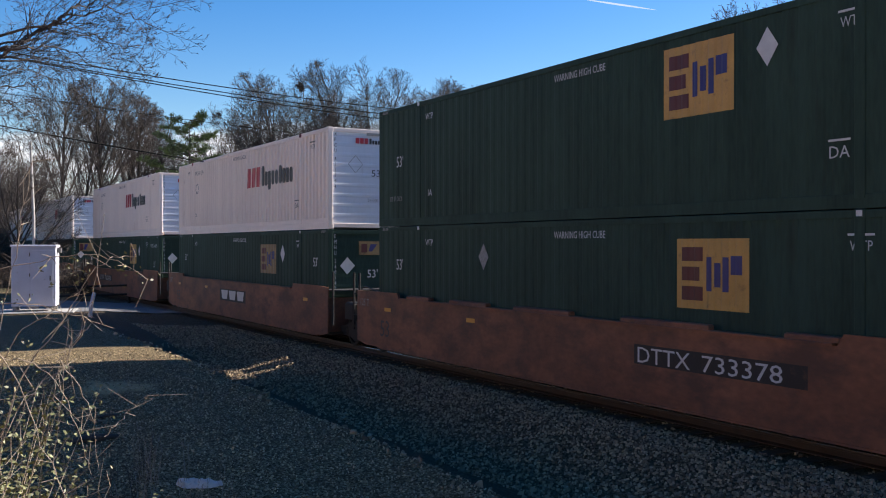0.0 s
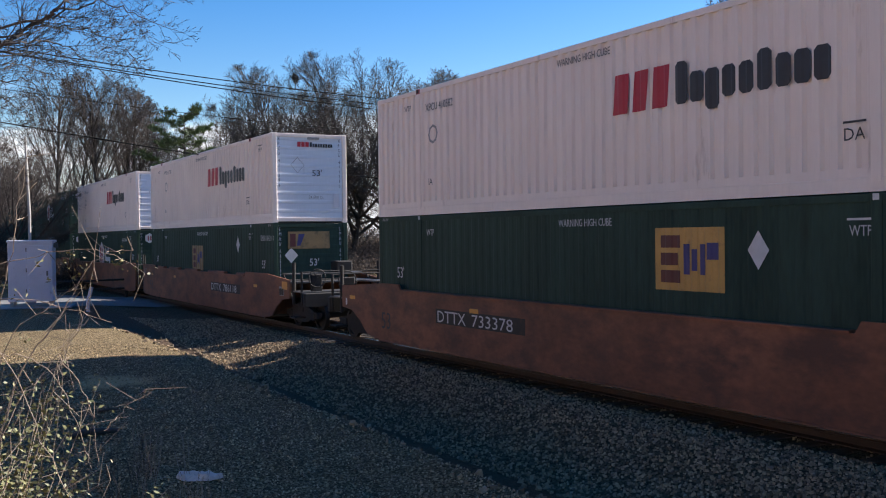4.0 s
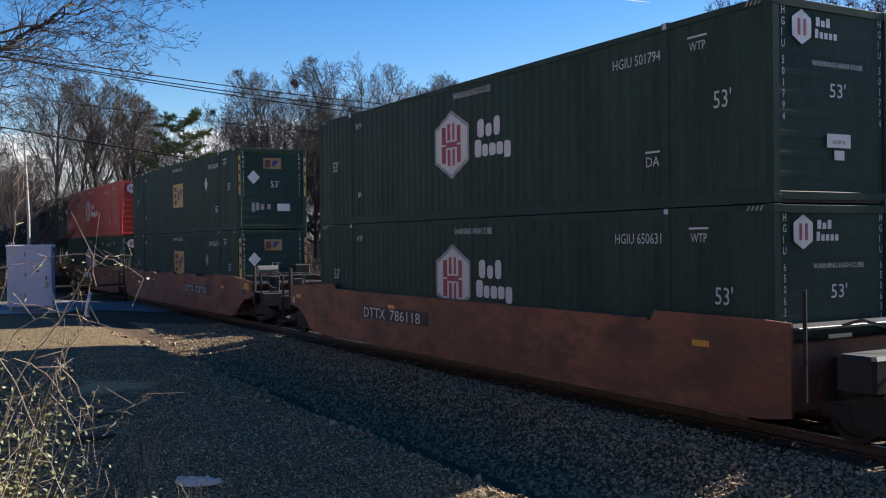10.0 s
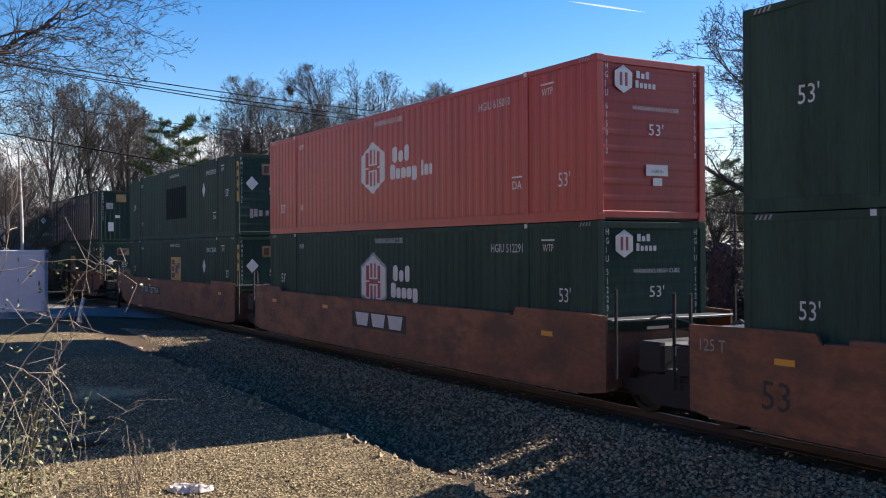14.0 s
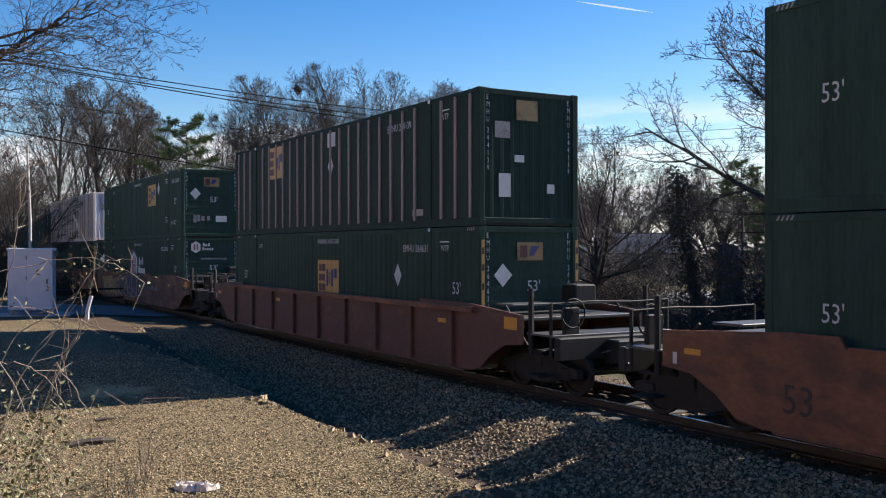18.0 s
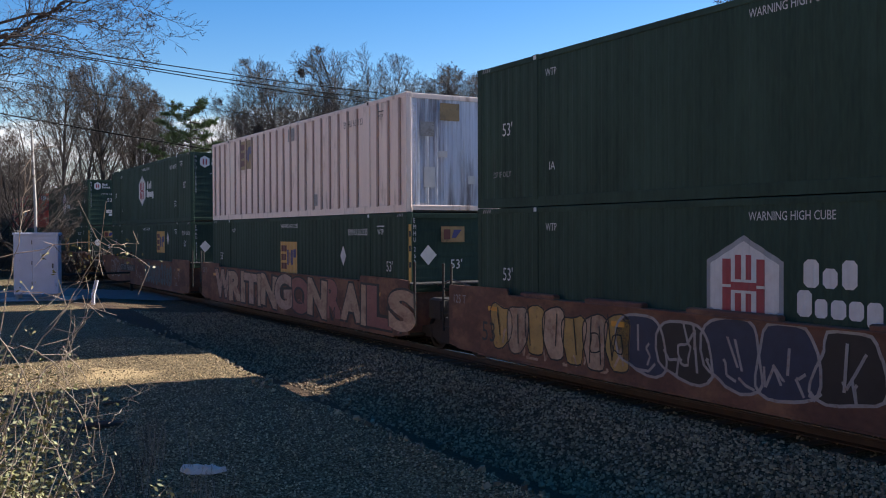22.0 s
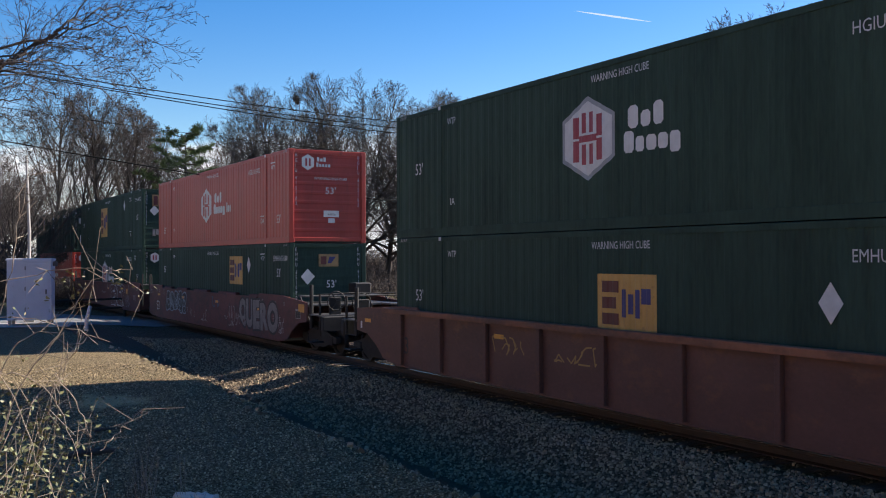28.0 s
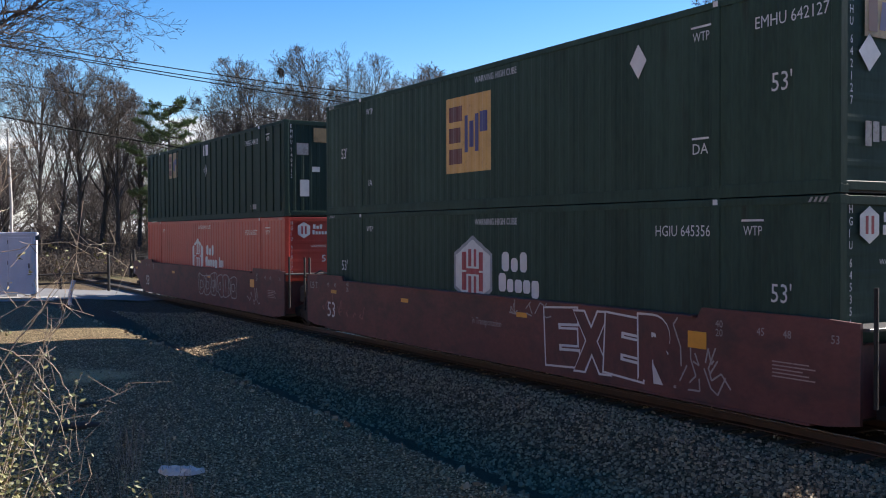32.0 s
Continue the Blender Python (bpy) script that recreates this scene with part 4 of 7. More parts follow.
FRAME = Geo().prism([(-1.25, 0.36), (-1.25, 0.52), (-0.95, 0.56), (-0.42, 0.70), (0.42, 0.70), (0.95, 0.56), (1.25, 0.52), (1.25, 0.36), (0.85, 0.34), (0.4, 0.2), (-0.4, 0.2), (-0.85, 0.34)], "x", -0.07, 0.07).mesh("side_frame")
BOX = Geo().box(-0.1, 0.1, -0.16, 0.16, 0.3, 0.54, 0.03).mesh("bearing_box")
SPRING = Geo()
for k in range(-1, 2):
    SPRING.tube([(0, k * 0.17, 0.22), (0, k * 0.17, 0.5)], 0.07, 8)
SPRING = SPRING.mesh("spring_set")


def bogie(t, y):
    """A two-axle truck under the car at y."""
    b = part("bolster", Geo().box(-1.1, 1.1, y - 0.2, y + 0.2, 0.5, 0.8, 0.03), "iron", t, "grimy cast truck bolster")
    for s in (-1, 1):
        part("side_frame", FRAME, "iron", b, m=pose(s * 1.0, y, 0))
        part("spring_set", SPRING, "iron", b, m=pose(s * 1.0, y, 0))
    for q in (-0.89, 0.89):
        part("axle", AXLE, "iron", b, m=pose(0, y + q, 0.425))
        for s in (-1, 1):
            part("wheel", WHEEL, "iron", b, m=pose(s * 0.76, y + q, 0.425, 0, 0, 0 if s < 0 else 180))
            part("bearing_box", BOX, "iron", b, m=pose(s * 1.0, y + q, 0))


def well_car(label, colour, front, rear, style="plate", number="", marks="", big=True):
    """One well unit, its origin on the rail tops at the middle. front, rear: 'joint' or 'coupled'."""
    t = thing("well_car", label, "rail car", "well cars of the train")
    h = LEN / 2
    ends = {-1: front, 1: rear}
    for s in (-1, 1):
        # side sill outline, from the rear to the front
        bottom, top = [], []
        for e in (1, -1):
            if ends[e] == "joint":
                a = 0.87 if e > 0 else 0.45
                bot = [(e * (h + a), 0.32), (e * (h + a - 0.5), 0.24)]
                tp = [(e * (h + a), 1.60)]
            else:
                bot = [(e * (h + 1.85), 0.92), (e * (h + 1.25), 0.86), (e * (h + 0.75), 0.62), (e * (h + 0.35), 0.32), (e * (h - 0.1), 0.24)]
                tp = [(e * (h + 1.85), 1.48)]
            bottom += bot if e > 0 else bot[::-1]
            top = tp + top if e > 0 else top + tp
        # walk: rear top -> front top -> front bottom -> rear bottom
        outline = [top[0], *( [(h - 0.6, 1.62), (h - 1.4, 1.62), (h - 1.5, 1.47)] ), *([(-h + 2.3, 1.47), (-h + 2.2, 1.63), (-h + 0.2, 1.63)]), top[-1]] + bottom[::-1]
        g = Geo()
        g.prism(outline, "x", s * SILL_X, s * (SILL_X - 0.05))
        part("side_sill", g, colour, t)
        part("bottom_flange", Geo().box(s * (SILL_X - 0.14) - 0.14, s * (SILL_X - 0.14) + 0.14, -h + 0.3, h - 0.3, 0.20, 0.238, 0.008), colour, t)
        part("top_flange", Geo().box(s * (SILL_X - 0.05) - 0.085, s * (SILL_X - 0.05) + 0.085, -h + 2.35, h - 1.55, 1.472, 1.505, 0.008), colour, t)
        if style == "plate" and front == "coupled":
            for u0, u1 in ((1.9, 3.0), (3.9, 5.4), (6.4, 8.2), (9.6, 11.6), (13.0, 13.9)):
                g = Geo().box(s * (SILL_X - 0.06) - 0.075, s * (SILL_X - 0.06) + 0.075, h - u1, h - u0, 1.506, 1.585, 0.02)
                part("guide_plate", g, colour, t)
        elif style == "ribs":
            for k in range(9):
                u = 0.7 + k * (LEN - 1.4) / 8
                part("stiffener", Geo().box(s * (SILL_X + 0.045) - 0.045, s * (SILL_X + 0.045) + 0.045, h - u - 0.05, h - u + 0.05, 0.26, 1.44, 0.01), colour, t)
            part("rub_rail", Geo().box(s * (SILL_X + 0.05) - 0.07, s * (SILL_X + 0.05) + 0.07, -h - 0.2, h + 0.2, 1.44, 1.56, 0.015), "ochre", t, "worn ochre top rail")
    part("well_floor", Geo().box(-SILL_X + 0.06, SILL_X - 0.06, -h, h, 0.24, 0.33), "iron", t)
    for e in (-1, 1):
        coupled = ends[e] == "coupled"
        out = 3.3 if coupled else 1.45
        a, b = sorted((e * (h + 0.05), e * (h + out)))
        part("end_bulkhead", Geo().box(-SILL_X + 0.06, SILL_X - 0.06, *sorted((e * (h + 0.1), e * (h + 0.22))), 0.34, 1.3, 0.02), colour, t)
        part("center_sill", Geo().box(-0.36, 0.36, a, b, 0.62, 1.06, 0.03), "iron", t)
        if coupled:
            bogie(t, e * (h + 1.75))
            part("shear_plate", Geo().box(-SILL_X + 0.08, SILL_X - 0.08, *sorted((e * (h + 0.12), e * (h + 1.75))), 1.36, 1.42, 0.01), "grate", t, "worn steel end platform")
            part("walkway", Geo().box(-1.46, 1.46, *sorted((e * (h + 1.95), e * (h + 2.78))), 1.12, 1.16, 0.008), "grate", t, "grey steel crossover walkway")
            part("end_sill", Geo().box(-1.45, 1.45, *sorted((e * (h + 2.8), e * (h + 2.98))), 0.72, 1.12, 0.02), "iron", t)
            part("walkway", Geo().box(-1.2, 1.3, *sorted((e * (h + 0.5), e * (h + 1.1))), 1.60, 1.64, 0.008), "grate", t, "grey steel grating platform")
            c = part("coupler", Geo().box(-0.12, 0.12, *sorted((e * (h + 3.1), e * (h + 3.62))), 0.72, 0.96, 0.03), "iron", t)
            part("knuckle", Geo().box(-0.2, 0.2, *sorted((e * (h + 3.55), e * (h + 3.80))), 0.68, 1.0, 0.05), "iron", c)
            for x in (-1.42, 1.42):
                for yy in (2.05, 2.68):
                    part("handrail_post", Geo().tube([(x, e * (h + yy), 0.75), (x, e * (h + yy), 2.0 if yy < 2.5 else 1.75)], 0.035 if yy > 2.5 else 0.055, 8), "iron", t)
                for zz in (0.45, 0.75):
                    part("ladder_rung", Geo().tube([(x, e * (h + 2.05), zz), (x, e * (h + 2.5), zz)], 0.017, 6), "iron", t)
            part("handrail", Geo().tube([(-1.42, e * (h + 2.68), 1.73), (-0.5, e * (h + 2.68), 1.76), (0.5, e * (h + 2.68), 1.73), (1.42, e * (h + 2.68), 1.75)], 0.018, 6), "iron", t)
            ring = [(-0.95 + 0.27 * math.cos(q), e * (h + 2.74), 1.55 + 0.27 * math.sin(q)) for q in [2 * math.pi * k / 16 for k in range(17)]]
            bw = part("brake_wheel", Geo().tube(ring, 0.016, 6, False), "iron", t)
            for q in range(3):
                part("spoke", Geo().tube([(-0.95, e * (h + 2.74), 1.55), (-0.95 + 0.27 * math.cos(q * 2.1), e * (h + 2.74), 1.55 + 0.27 * math.sin(q * 2.1))], 0.012, 5), "iron", bw)
            part("brake_housing", Geo().box(-1.12, -0.78, *sorted((e * (h + 2.6), e * (h + 2.72))), 1.16, 1.66, 0.02), "iron", t)
            for x in (-1.4, 1.4):
                part("brace", Geo().tube([(x, e * (h + 1.9), 0.9), (x, e * (h + 1.15), 1.62)], 0.025, 6), "iron", t)
                part("step", Geo().box(x - 0.18, x + 0.18, *sorted((e * (h + 2.1), e * (h + 2.5))), 0.36, 0.40, 0.01), "iron", t)
            part("brake_pipe", Geo().tube([(-0.62, e * (h + 0.3), 1.1), (-0.62, e * (h + 1.8), 1.0), (-0.4, e * (h + 2.7), 0.92), (0.25, e * (h + 3.0), 0.86)], 0.028, 6), "iron", t)
            part("valve_box", Geo().box(0.45, 1.0, *sorted((e * (h + 0.5), e * (h + 1.0))), 1.65, 2.0, 0.03), "iron", t)
            part("cut_lever", Geo().tube([(-1.4, e * (h + 2.8), 0.85), (-0.5, e * (h + 2.95), 0.80), (-0.15, e * (h + 3.3), 0.95)], 0.014, 6), "galv", t)
            part("air_hose", Geo().tube([(0.3, e * (h + 3.0), 0.8), (0.34, e * (h + 3.2), 0.5), (0.32, e * (h + 3.5), 0.38), (0.26, e * (h + 3.75), 0.46)], 0.03, 8), "iron", t)
            if e < 0 or marks == "both":
                part("brake_reservoir", Geo().tube([(-1.05, e * (h + 1.3), 1.82), (-0.35, e * (h + 1.3), 1.82)], 0.17, 14) if number == "727710" else Geo().tube([(0.5, e * (h + 1.5), 1.0), (1.2, e * (h + 1.5), 1.0)], 0.15, 12), "galv" if number == "727710" else "iron", t, "cylindrical air reservoir")
        else:
            if e > 0:
                bogie(t, e * (h + 1.66))
            part("end_platform", Geo().box(-SILL_X + 0.05, SILL_X - 0.05, *sorted((e * (h + 0.05), e * (h + 0.95 if e > 0 else h + 0.55))), 1.50, 1.54, 0.008), "grate", t, "grey steel end platform")
            for x in (-1.40, 1.40):
                for yy in ((0.95, 1.3) if e > 0 else (0.6,)):
                    part("grab_post", Geo().tube([(x, e * (h + yy), 0.55), (x, e * (h + yy), 2.05)], 0.03, 8), "iron", t)
                for zz in ((0.65, 0.95, 1.25, 1.5) if e > 0 else ()):
                    part("ladder_rung", Geo().tube([(x, e * (h + 0.95), zz), (x, e * (h + 1.3), zz)], 0.016, 6), "iron", t)
            part("hose_run", Geo().tube([(-0.6, e * (h + 0.3), 1.45), (-0.5, e * (h + 0.8), 1.62), (-0.3, e * (h + 1.2), 1.5), (-0.2, e * (h + 1.6), 1.35)], 0.022, 6), "galv", t)
            part("joint_casting", Geo().box(-1.2, 1.2, *sorted((e * (h + 0.9), e * (h + 1.5))), 0.75, 1.22, 0.05), "iron", t)
    # reflectors and stencils on the near sill
    x = -SILL_X - 0.006
    for u in (4.8, 14.95 if colour != "maroon" else 9.4, 0.9 if rear == "joint" else -1.2):
        part("reflector", Geo().box(x, x + 0.004, LEN / 2 - u - 0.17, LEN / 2 - u + 0.17, 1.15, 1.24), "reflector", t, "yellow reflective strip")
    if front == "coupled":
        part("reflector", Geo().box(x, x + 0.004, -h - 1.7, -h - 1.25, 1.18, 1.42), "reflector", t, "yellow reflective plate")
    if colour == "maroon":
        part("reflector", Geo().box(x, x + 0.004, h - 14.05, h - 13.68, 1.02, 1.27), "reflector", t, "yellow reflective plate")
    if number:
        g = Geo()
        nu = 9.95 if front == "coupled" else 3.2
        sill_face(g, rect(nu, nu + 3.45, 0.84, 1.16), 0.004)
        part("number_patch", g, "black_plate", t, "black patch behind the car number")
        ink = "mark_white" if colour == "ochre" else "mark_grey"
        words(t, "DTTX", nu + 0.68, 0.995, 0.25, ink, 1.25, x=-SILL_X - 0.008, name="reporting_mark")
        words(t, number, nu + 2.28, 0.995, 0.25, ink, 1.45, x=-SILL_X - 0.008, name="car_number")
    if rear == "coupled":
        g = Geo()
        sill_face(g, rect(-1.62, -1.53, 0.98, 1.16), 0.004)
        part("routing_plate", g, "mark_white", t, "small white routing plate")
    if front == "coupled" and style == "plate":
        g = Geo()
        sill_face(g, rect(LEN + 1.02, LEN + 1.42, 0.98, 1.26), 0.004)
        panel = part("data_panel", g, "mark_grey", t, "black stencil panel with a pale border")
        for k in range(2):
            g = Geo()
            sill_face(g, rect(LEN + 1.04 + 0.185 * k, LEN + 1.215 + 0.185 * k, 1.0, 1.2), 0.008)
            part("panel_field", g, "black_plate", panel)
    if big:
        words(t, "53", 0.75, 0.72, 0.4, "mark_white" if colour == "maroon" else "mark_black", 0.95, x=-SILL_X - 0.008, name="size_stencil")
    if "plate" in marks:
        g = Geo()
        sill_face(g, rect(6.55, 9.5, 0.78, 1.2), 0.004)
        part("logo_patch", g, "black_plate", t, "black patch with three white blocks")
        for k in range(3):
            g = Geo()
            a = 6.75 + k * 0.9
            sill_face(g, [(a, 1.16), (a + 0.1, 0.84), (a + 0.68, 0.84), (a + 0.78, 1.16)], 0.008)
            part("logo_block", g, "mark_white", t)
    g = Geo()
    for k in range(5 if colour == "maroon" else 0):
        sill_face(g, rect(15.25, 15.95 - 0.1 * (k % 3), 0.78 + 0.05 * k, 0.798 + 0.05 * k), 0.005)
    if colour == "maroon":
        tagged(part("small_print", g, "post_pale", t), kind="stuff")
    for text, u, z in (("53", 16.25, 1.37), ("48", 15.5, 1.37), ("45", 15.05, 1.37), ("40", 14.3, 1.42), ("20", 14.3, 1.29), ("48", 0.55, 1.37), ("45", 1.0, 1.37), ("40", 1.75, 1.42), ("20", 1.75, 1.29)):
        if colour == "maroon":
            words(t, text, u, z, 0.11, "mark_grey", 0.9, x=-SILL_X - 0.008, name="length_stencil")
    if rear == "joint":
        words(t, "125 T", -0.4, 1.32, 0.18, "mark_grey", 0.9, x=-SILL_X - 0.008, name="capacity_stencil")
    return t


# ---- the train: place of each unit's front at the start, car, upper box, lower box ----
TRAIN = [
    (-17.9, ("ochre", "joint", "coupled", "plate", "733378", ""), gold(u=10.4, z=1.6), gold(u=10.7, z=1.45)),
    (6.02, ("ochre", "coupled", "joint", "plate", "733378", ""), gold(h=1.12, wtp=13.9, u=10.4, z=1.52, diamond=(12.52, 2.33), oily=True), gold(h=1.08, wtp=14.05, u=10.7, z=1.45, z53=1.97, diamond=(4.98, 2.19), dm="mark_grey")),
    (25.47, ("ochre", "joint", "joint", "plate", "", "plate"), white(num="413794"), gold(u=10.4, z=1.52, z53=1.95, wtp=13.9, guards=False, faded=True, h=0.95, diamond=(12.52, 2.17))),
    (45.07, ("ochre", "joint", "coupled", "plate", "733378", ""), white(num="410582"), gold(u=10.02, z=1.52, wtp=13.8, guards=False, h=0.98, diamond=(12.14, 2.16), nu=14.5, num="641832")),
    (68.98, ("ochre", "coupled", "joint", "plate", "786118", ""), white(num="411296"), gold(u=6.75, z=1.18, faded=True, guards=False, wide_end=True, diamond=(12.59, 2.2), nu=14.95, wtp=13.95, num="642183")),
    (88.33, ("ochre", "joint", "joint", "plate", "", "stroke"), white(num="413005"), hexa(num="505670")),
    (107.92, ("ochre", "joint", "coupled", "plate", "786118", ""), hexa(num="501794"), hexa(num="650631")),
    (131.66, ("ochre", "coupled", "joint", "plate", "727710", ""), gold(u=7.55, z=1.05, diamond=(12.4, 1.8), num="263107"), gold(u=7.6, z=1.15, diamond=(12.4, 1.8), dm="mark_grey", num="262314")),
    (151.13, ("ochre", "joint", "joint", "plate", "", "plate"), redc(num="615010", nu=12.3), hexa(num="512291")),
    (170.82, ("ochre", "joint", "coupled", "plate", "727710", "tag"), (T_GOLD.replace("a gold square logo", "a dark painted-over logo"), GREEN, dict(logo="patch", diamond=(12.4, 1.8), num="243105")), gold(u=7.6, z=1.15, diamond=(12.4, 1.8), num="260870")),
    (194.52, ("brown", "coupled", "coupled", "ribs", "", ""), ("dark green container with pale upright ribs and a gold logo", RIBG, dict(logo="gold_rib", rib="post_pale", plain=True, end="upright", end_marks="old", diamond=(8.4, 1.8), num="244139", nu=11.95)), gold(u=7.45, z=1.12, diamond=(12.46, 1.78), num="264631")),
    (218.09, ("rust", "coupled", "joint", "plate", "766636", "g1"), gold(u=10.31, z=1.5, diamond=(12.33, 2.23), oily=True, guards=False, nu=14.6, wtp=13.72, num="641391"), hexa(num="508248")),
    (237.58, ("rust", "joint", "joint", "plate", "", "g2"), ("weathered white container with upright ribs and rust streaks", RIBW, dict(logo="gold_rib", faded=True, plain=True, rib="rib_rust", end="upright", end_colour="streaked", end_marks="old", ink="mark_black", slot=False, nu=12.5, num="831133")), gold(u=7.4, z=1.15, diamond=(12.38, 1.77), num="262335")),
    (257.03, ("rust", "joint", "coupled", "plate", "766636", "g3"), hexa(num="648957"), gold(u=10.26, z=1.52, z53=1.97, diamond=(12.36, 2.17), guards=False, nu=14.73, wtp=13.7, num="654154")),
    (280.62, ("brown", "coupled", "coupled", "ribs", "", "g4"), hexa(num="604817"), gold(u=7.6, z=1.15, diamond=(12.4, 1.8), num="262448")),
    (303.99, ("maroon", "coupled", "joint", "plate", "", "g5"), redc(num="615102", nu=12.3), gold(u=10.2, z=1.52, z53=1.97, diamond=(12.35, 2.2), guards=False, nu=14.75, wtp=13.73, num="651080")),
    (323.43, ("maroon", "joint", "joint", "plate", "", "g6"), gold(u=6.3, z=0.75, w=1.75, h=1.6, diamond=(12.36, 2.25), guards=False, wide_end=True, nu=14.75, wtp=13.73, num="642127"), hexa(num="645356")),
    (342.64, ("maroon", "joint", "coupled", "plate", "", "g7"), ("dark green ribbed container with a faded gold logo", RIBD, dict(logo="gold_rib", faded=True, plain=True, end="upright", end_marks="old", diamond=(8.4, 1.8), num="240412")), redc(num="615377", nu=12.6)),
]
CAR_LABEL = {"ochre": "weathered ochre well car with a grimy underframe", "rust": "rusty brown well car covered in graffiti", "maroon": "dark maroon well car with sprayed graffiti", "brown": "brown-oxide well car with upright side stiffeners"}
ROLLING = []
for s0, (col, fr, re, sty, num, mk), up, low in TRAIN:
    car = well_car(CAR_LABEL[col], col, fr, re, sty, num, mk, big=mk not in ("g2",))
    if mk == "stroke":
        scrawl(car, 3.2, 4.4, 0.5, 1.25, 5, "spray_black", 3)
        scrawl(car, 6.8, 9.5, 0.55, 1.1, 7, "spray_black", 4)
    if mk == "tag":
        scrawl(car, 14.2, 15.6, 0.75, 1.1, 7, "spray_black", 6, 0.04)
    if mk == "g1":
        sprayed(car, 0.9, 5.1, 0.34, 1.46, 7, ["spray_yellow", "spray_tan"], "spray_black", 11, 0.03)
        scrawl(car, 1.2, 5.0, 0.34, 0.9, 12, "spray_tan", 14, 0.05)
        sprayed(car, 4.9, 9.8, 0.32, 1.56, 5, ["spray_navy", "spray_black", "spray_navy"], "spray_white", 12, 0.05)
        scrawl(car, 5.0, 9.7, 0.5, 1.4, 14, "spray_white", 15, 0.045)
        sprayed(car, 11.4, 14.9, 0.4, 1.3, 3, ["rust"], "spray_black", 13, 0.03)
    if mk == "g2":
        burner(car, "WRITING", 1.1, 8.9, 0.28, 1.50, ["spray_pink", "spray_tan", "spray_tan"], "spray_black", 21, 0.06, 0.06)
        burner(car, "ON", 8.8, 11.6, 0.30, 1.48, ["spray_red", "spray_tan"], "spray_black", 22, 0.05, 0.06)
        burner(car, "RAILS", 11.5, 16.9, 0.28, 1.50, ["spray_red", "spray_tan", "spray_tan"], "spray_black", 23, 0.06, 0.06)
        scrawl(car, 1.2, 16.7, 0.3, 1.45, 44, "spray_red", 24, 0.03)
        scrawl(car, 1.4, 16.5, 0.32, 1.45, 26, "spray_black", 25, 0.035)
    if mk == "g3":
        sprayed(car, 0.8, 3.1, 0.42, 1.38, 3, ["rust"], "spray_white", 31)
        scrawl(car, 3.3, 6.8, 1.18, 1.42, 9, "spray_white", 32, 0.02)
        scrawl(car, 6.6, 8.4, 0.5, 1.3, 7, "spray_white", 33, 0.022)
        sprayed(car, 8.8, 13.8, 0.32, 1.44, 10, ["spray_teal"], "rust", 34, 0.05, 0.2)
        scrawl(car, 8.9, 13.7, 0.36, 1.44, 16, "spray_black", 36, 0.05)
        scrawl(car, 14.2, 15.0, 0.5, 1.2, 6, "spray_white", 35, 0.022)
    if mk == "g4":
        scrawl(car, 4.6, 5.7, 0.85, 1.2, 6, "spray_yellow", 41, 0.03)
        scrawl(car, 6.6, 7.9, 0.88, 1.2, 7, "spray_yellow", 42, 0.03)
    if mk == "g5":
        sprayed(car, 2.2, 5.3, 0.5, 1.48, 5, ["spray_black"], "spray_sky", 51, 0.05, 0.9)
        scrawl(car, 2.5, 5.1, 0.6, 1.4, 10, "spray_sky", 54, 0.035)
        scrawl(car, 5.5, 6.4, 0.5, 0.8, 5, "spray_white", 55, 0.02)
        scrawl(car, 7.2, 8.3, 0.42, 0.9, 6, "spray_white", 52, 0.025)
        scrawl(car, 8.6, 9.8, 1.0, 1.35, 6, "spray_blue", 56, 0.05)
        scrawl(car, 10.5, 12.2, 0.4, 1.45, 14, "spray_white", 57, 0.025)
        burner(car, "QUERO", 12.0, 15.7, 0.36, 1.48, ["spray_grey"], "spray_black", 53, 0.075, 0.06)
        scrawl(car, 15.6, 16.3, 0.45, 0.95, 6, "spray_white", 54, 0.025)
    if mk == "g6":
        scrawl(car, 0.0, 2.6, 0.6, 1.2, 8, "spray_red", 61)
        scrawl(car, 8.8, 10.2, 1.2, 1.46, 7, "spray_white", 62, 0.022)
        burner(car, "EXER", 10.2, 13.5, 0.34, 1.47, ["maroon"], "mark_white", 63, 0.035, 0.06)
        scrawl(car, 13.5, 14.4, 0.38, 1.45, 9, "spray_white", 64)
        words(car, "in Transportation", 8.2, 0.95, 0.17, "mark_grey", 0.8, x=-SILL_X - 0.008, name="slogan_lettering")
    if mk == "g7":
        sprayed(car, 8.2, 12.4, 0.48, 1.4, 6, [], "spray_white", 71, 0.04)
        scrawl(car, 13.4, 14.6, 0.5, 1.2, 6, "spray_white", 72)
    ROLLING.append((car, s0, 0.0))
    ROLLING.append((container(*low), s0, 0.34))
    ROLLING.append((container(*up), s0, 0.34 + 2.91))


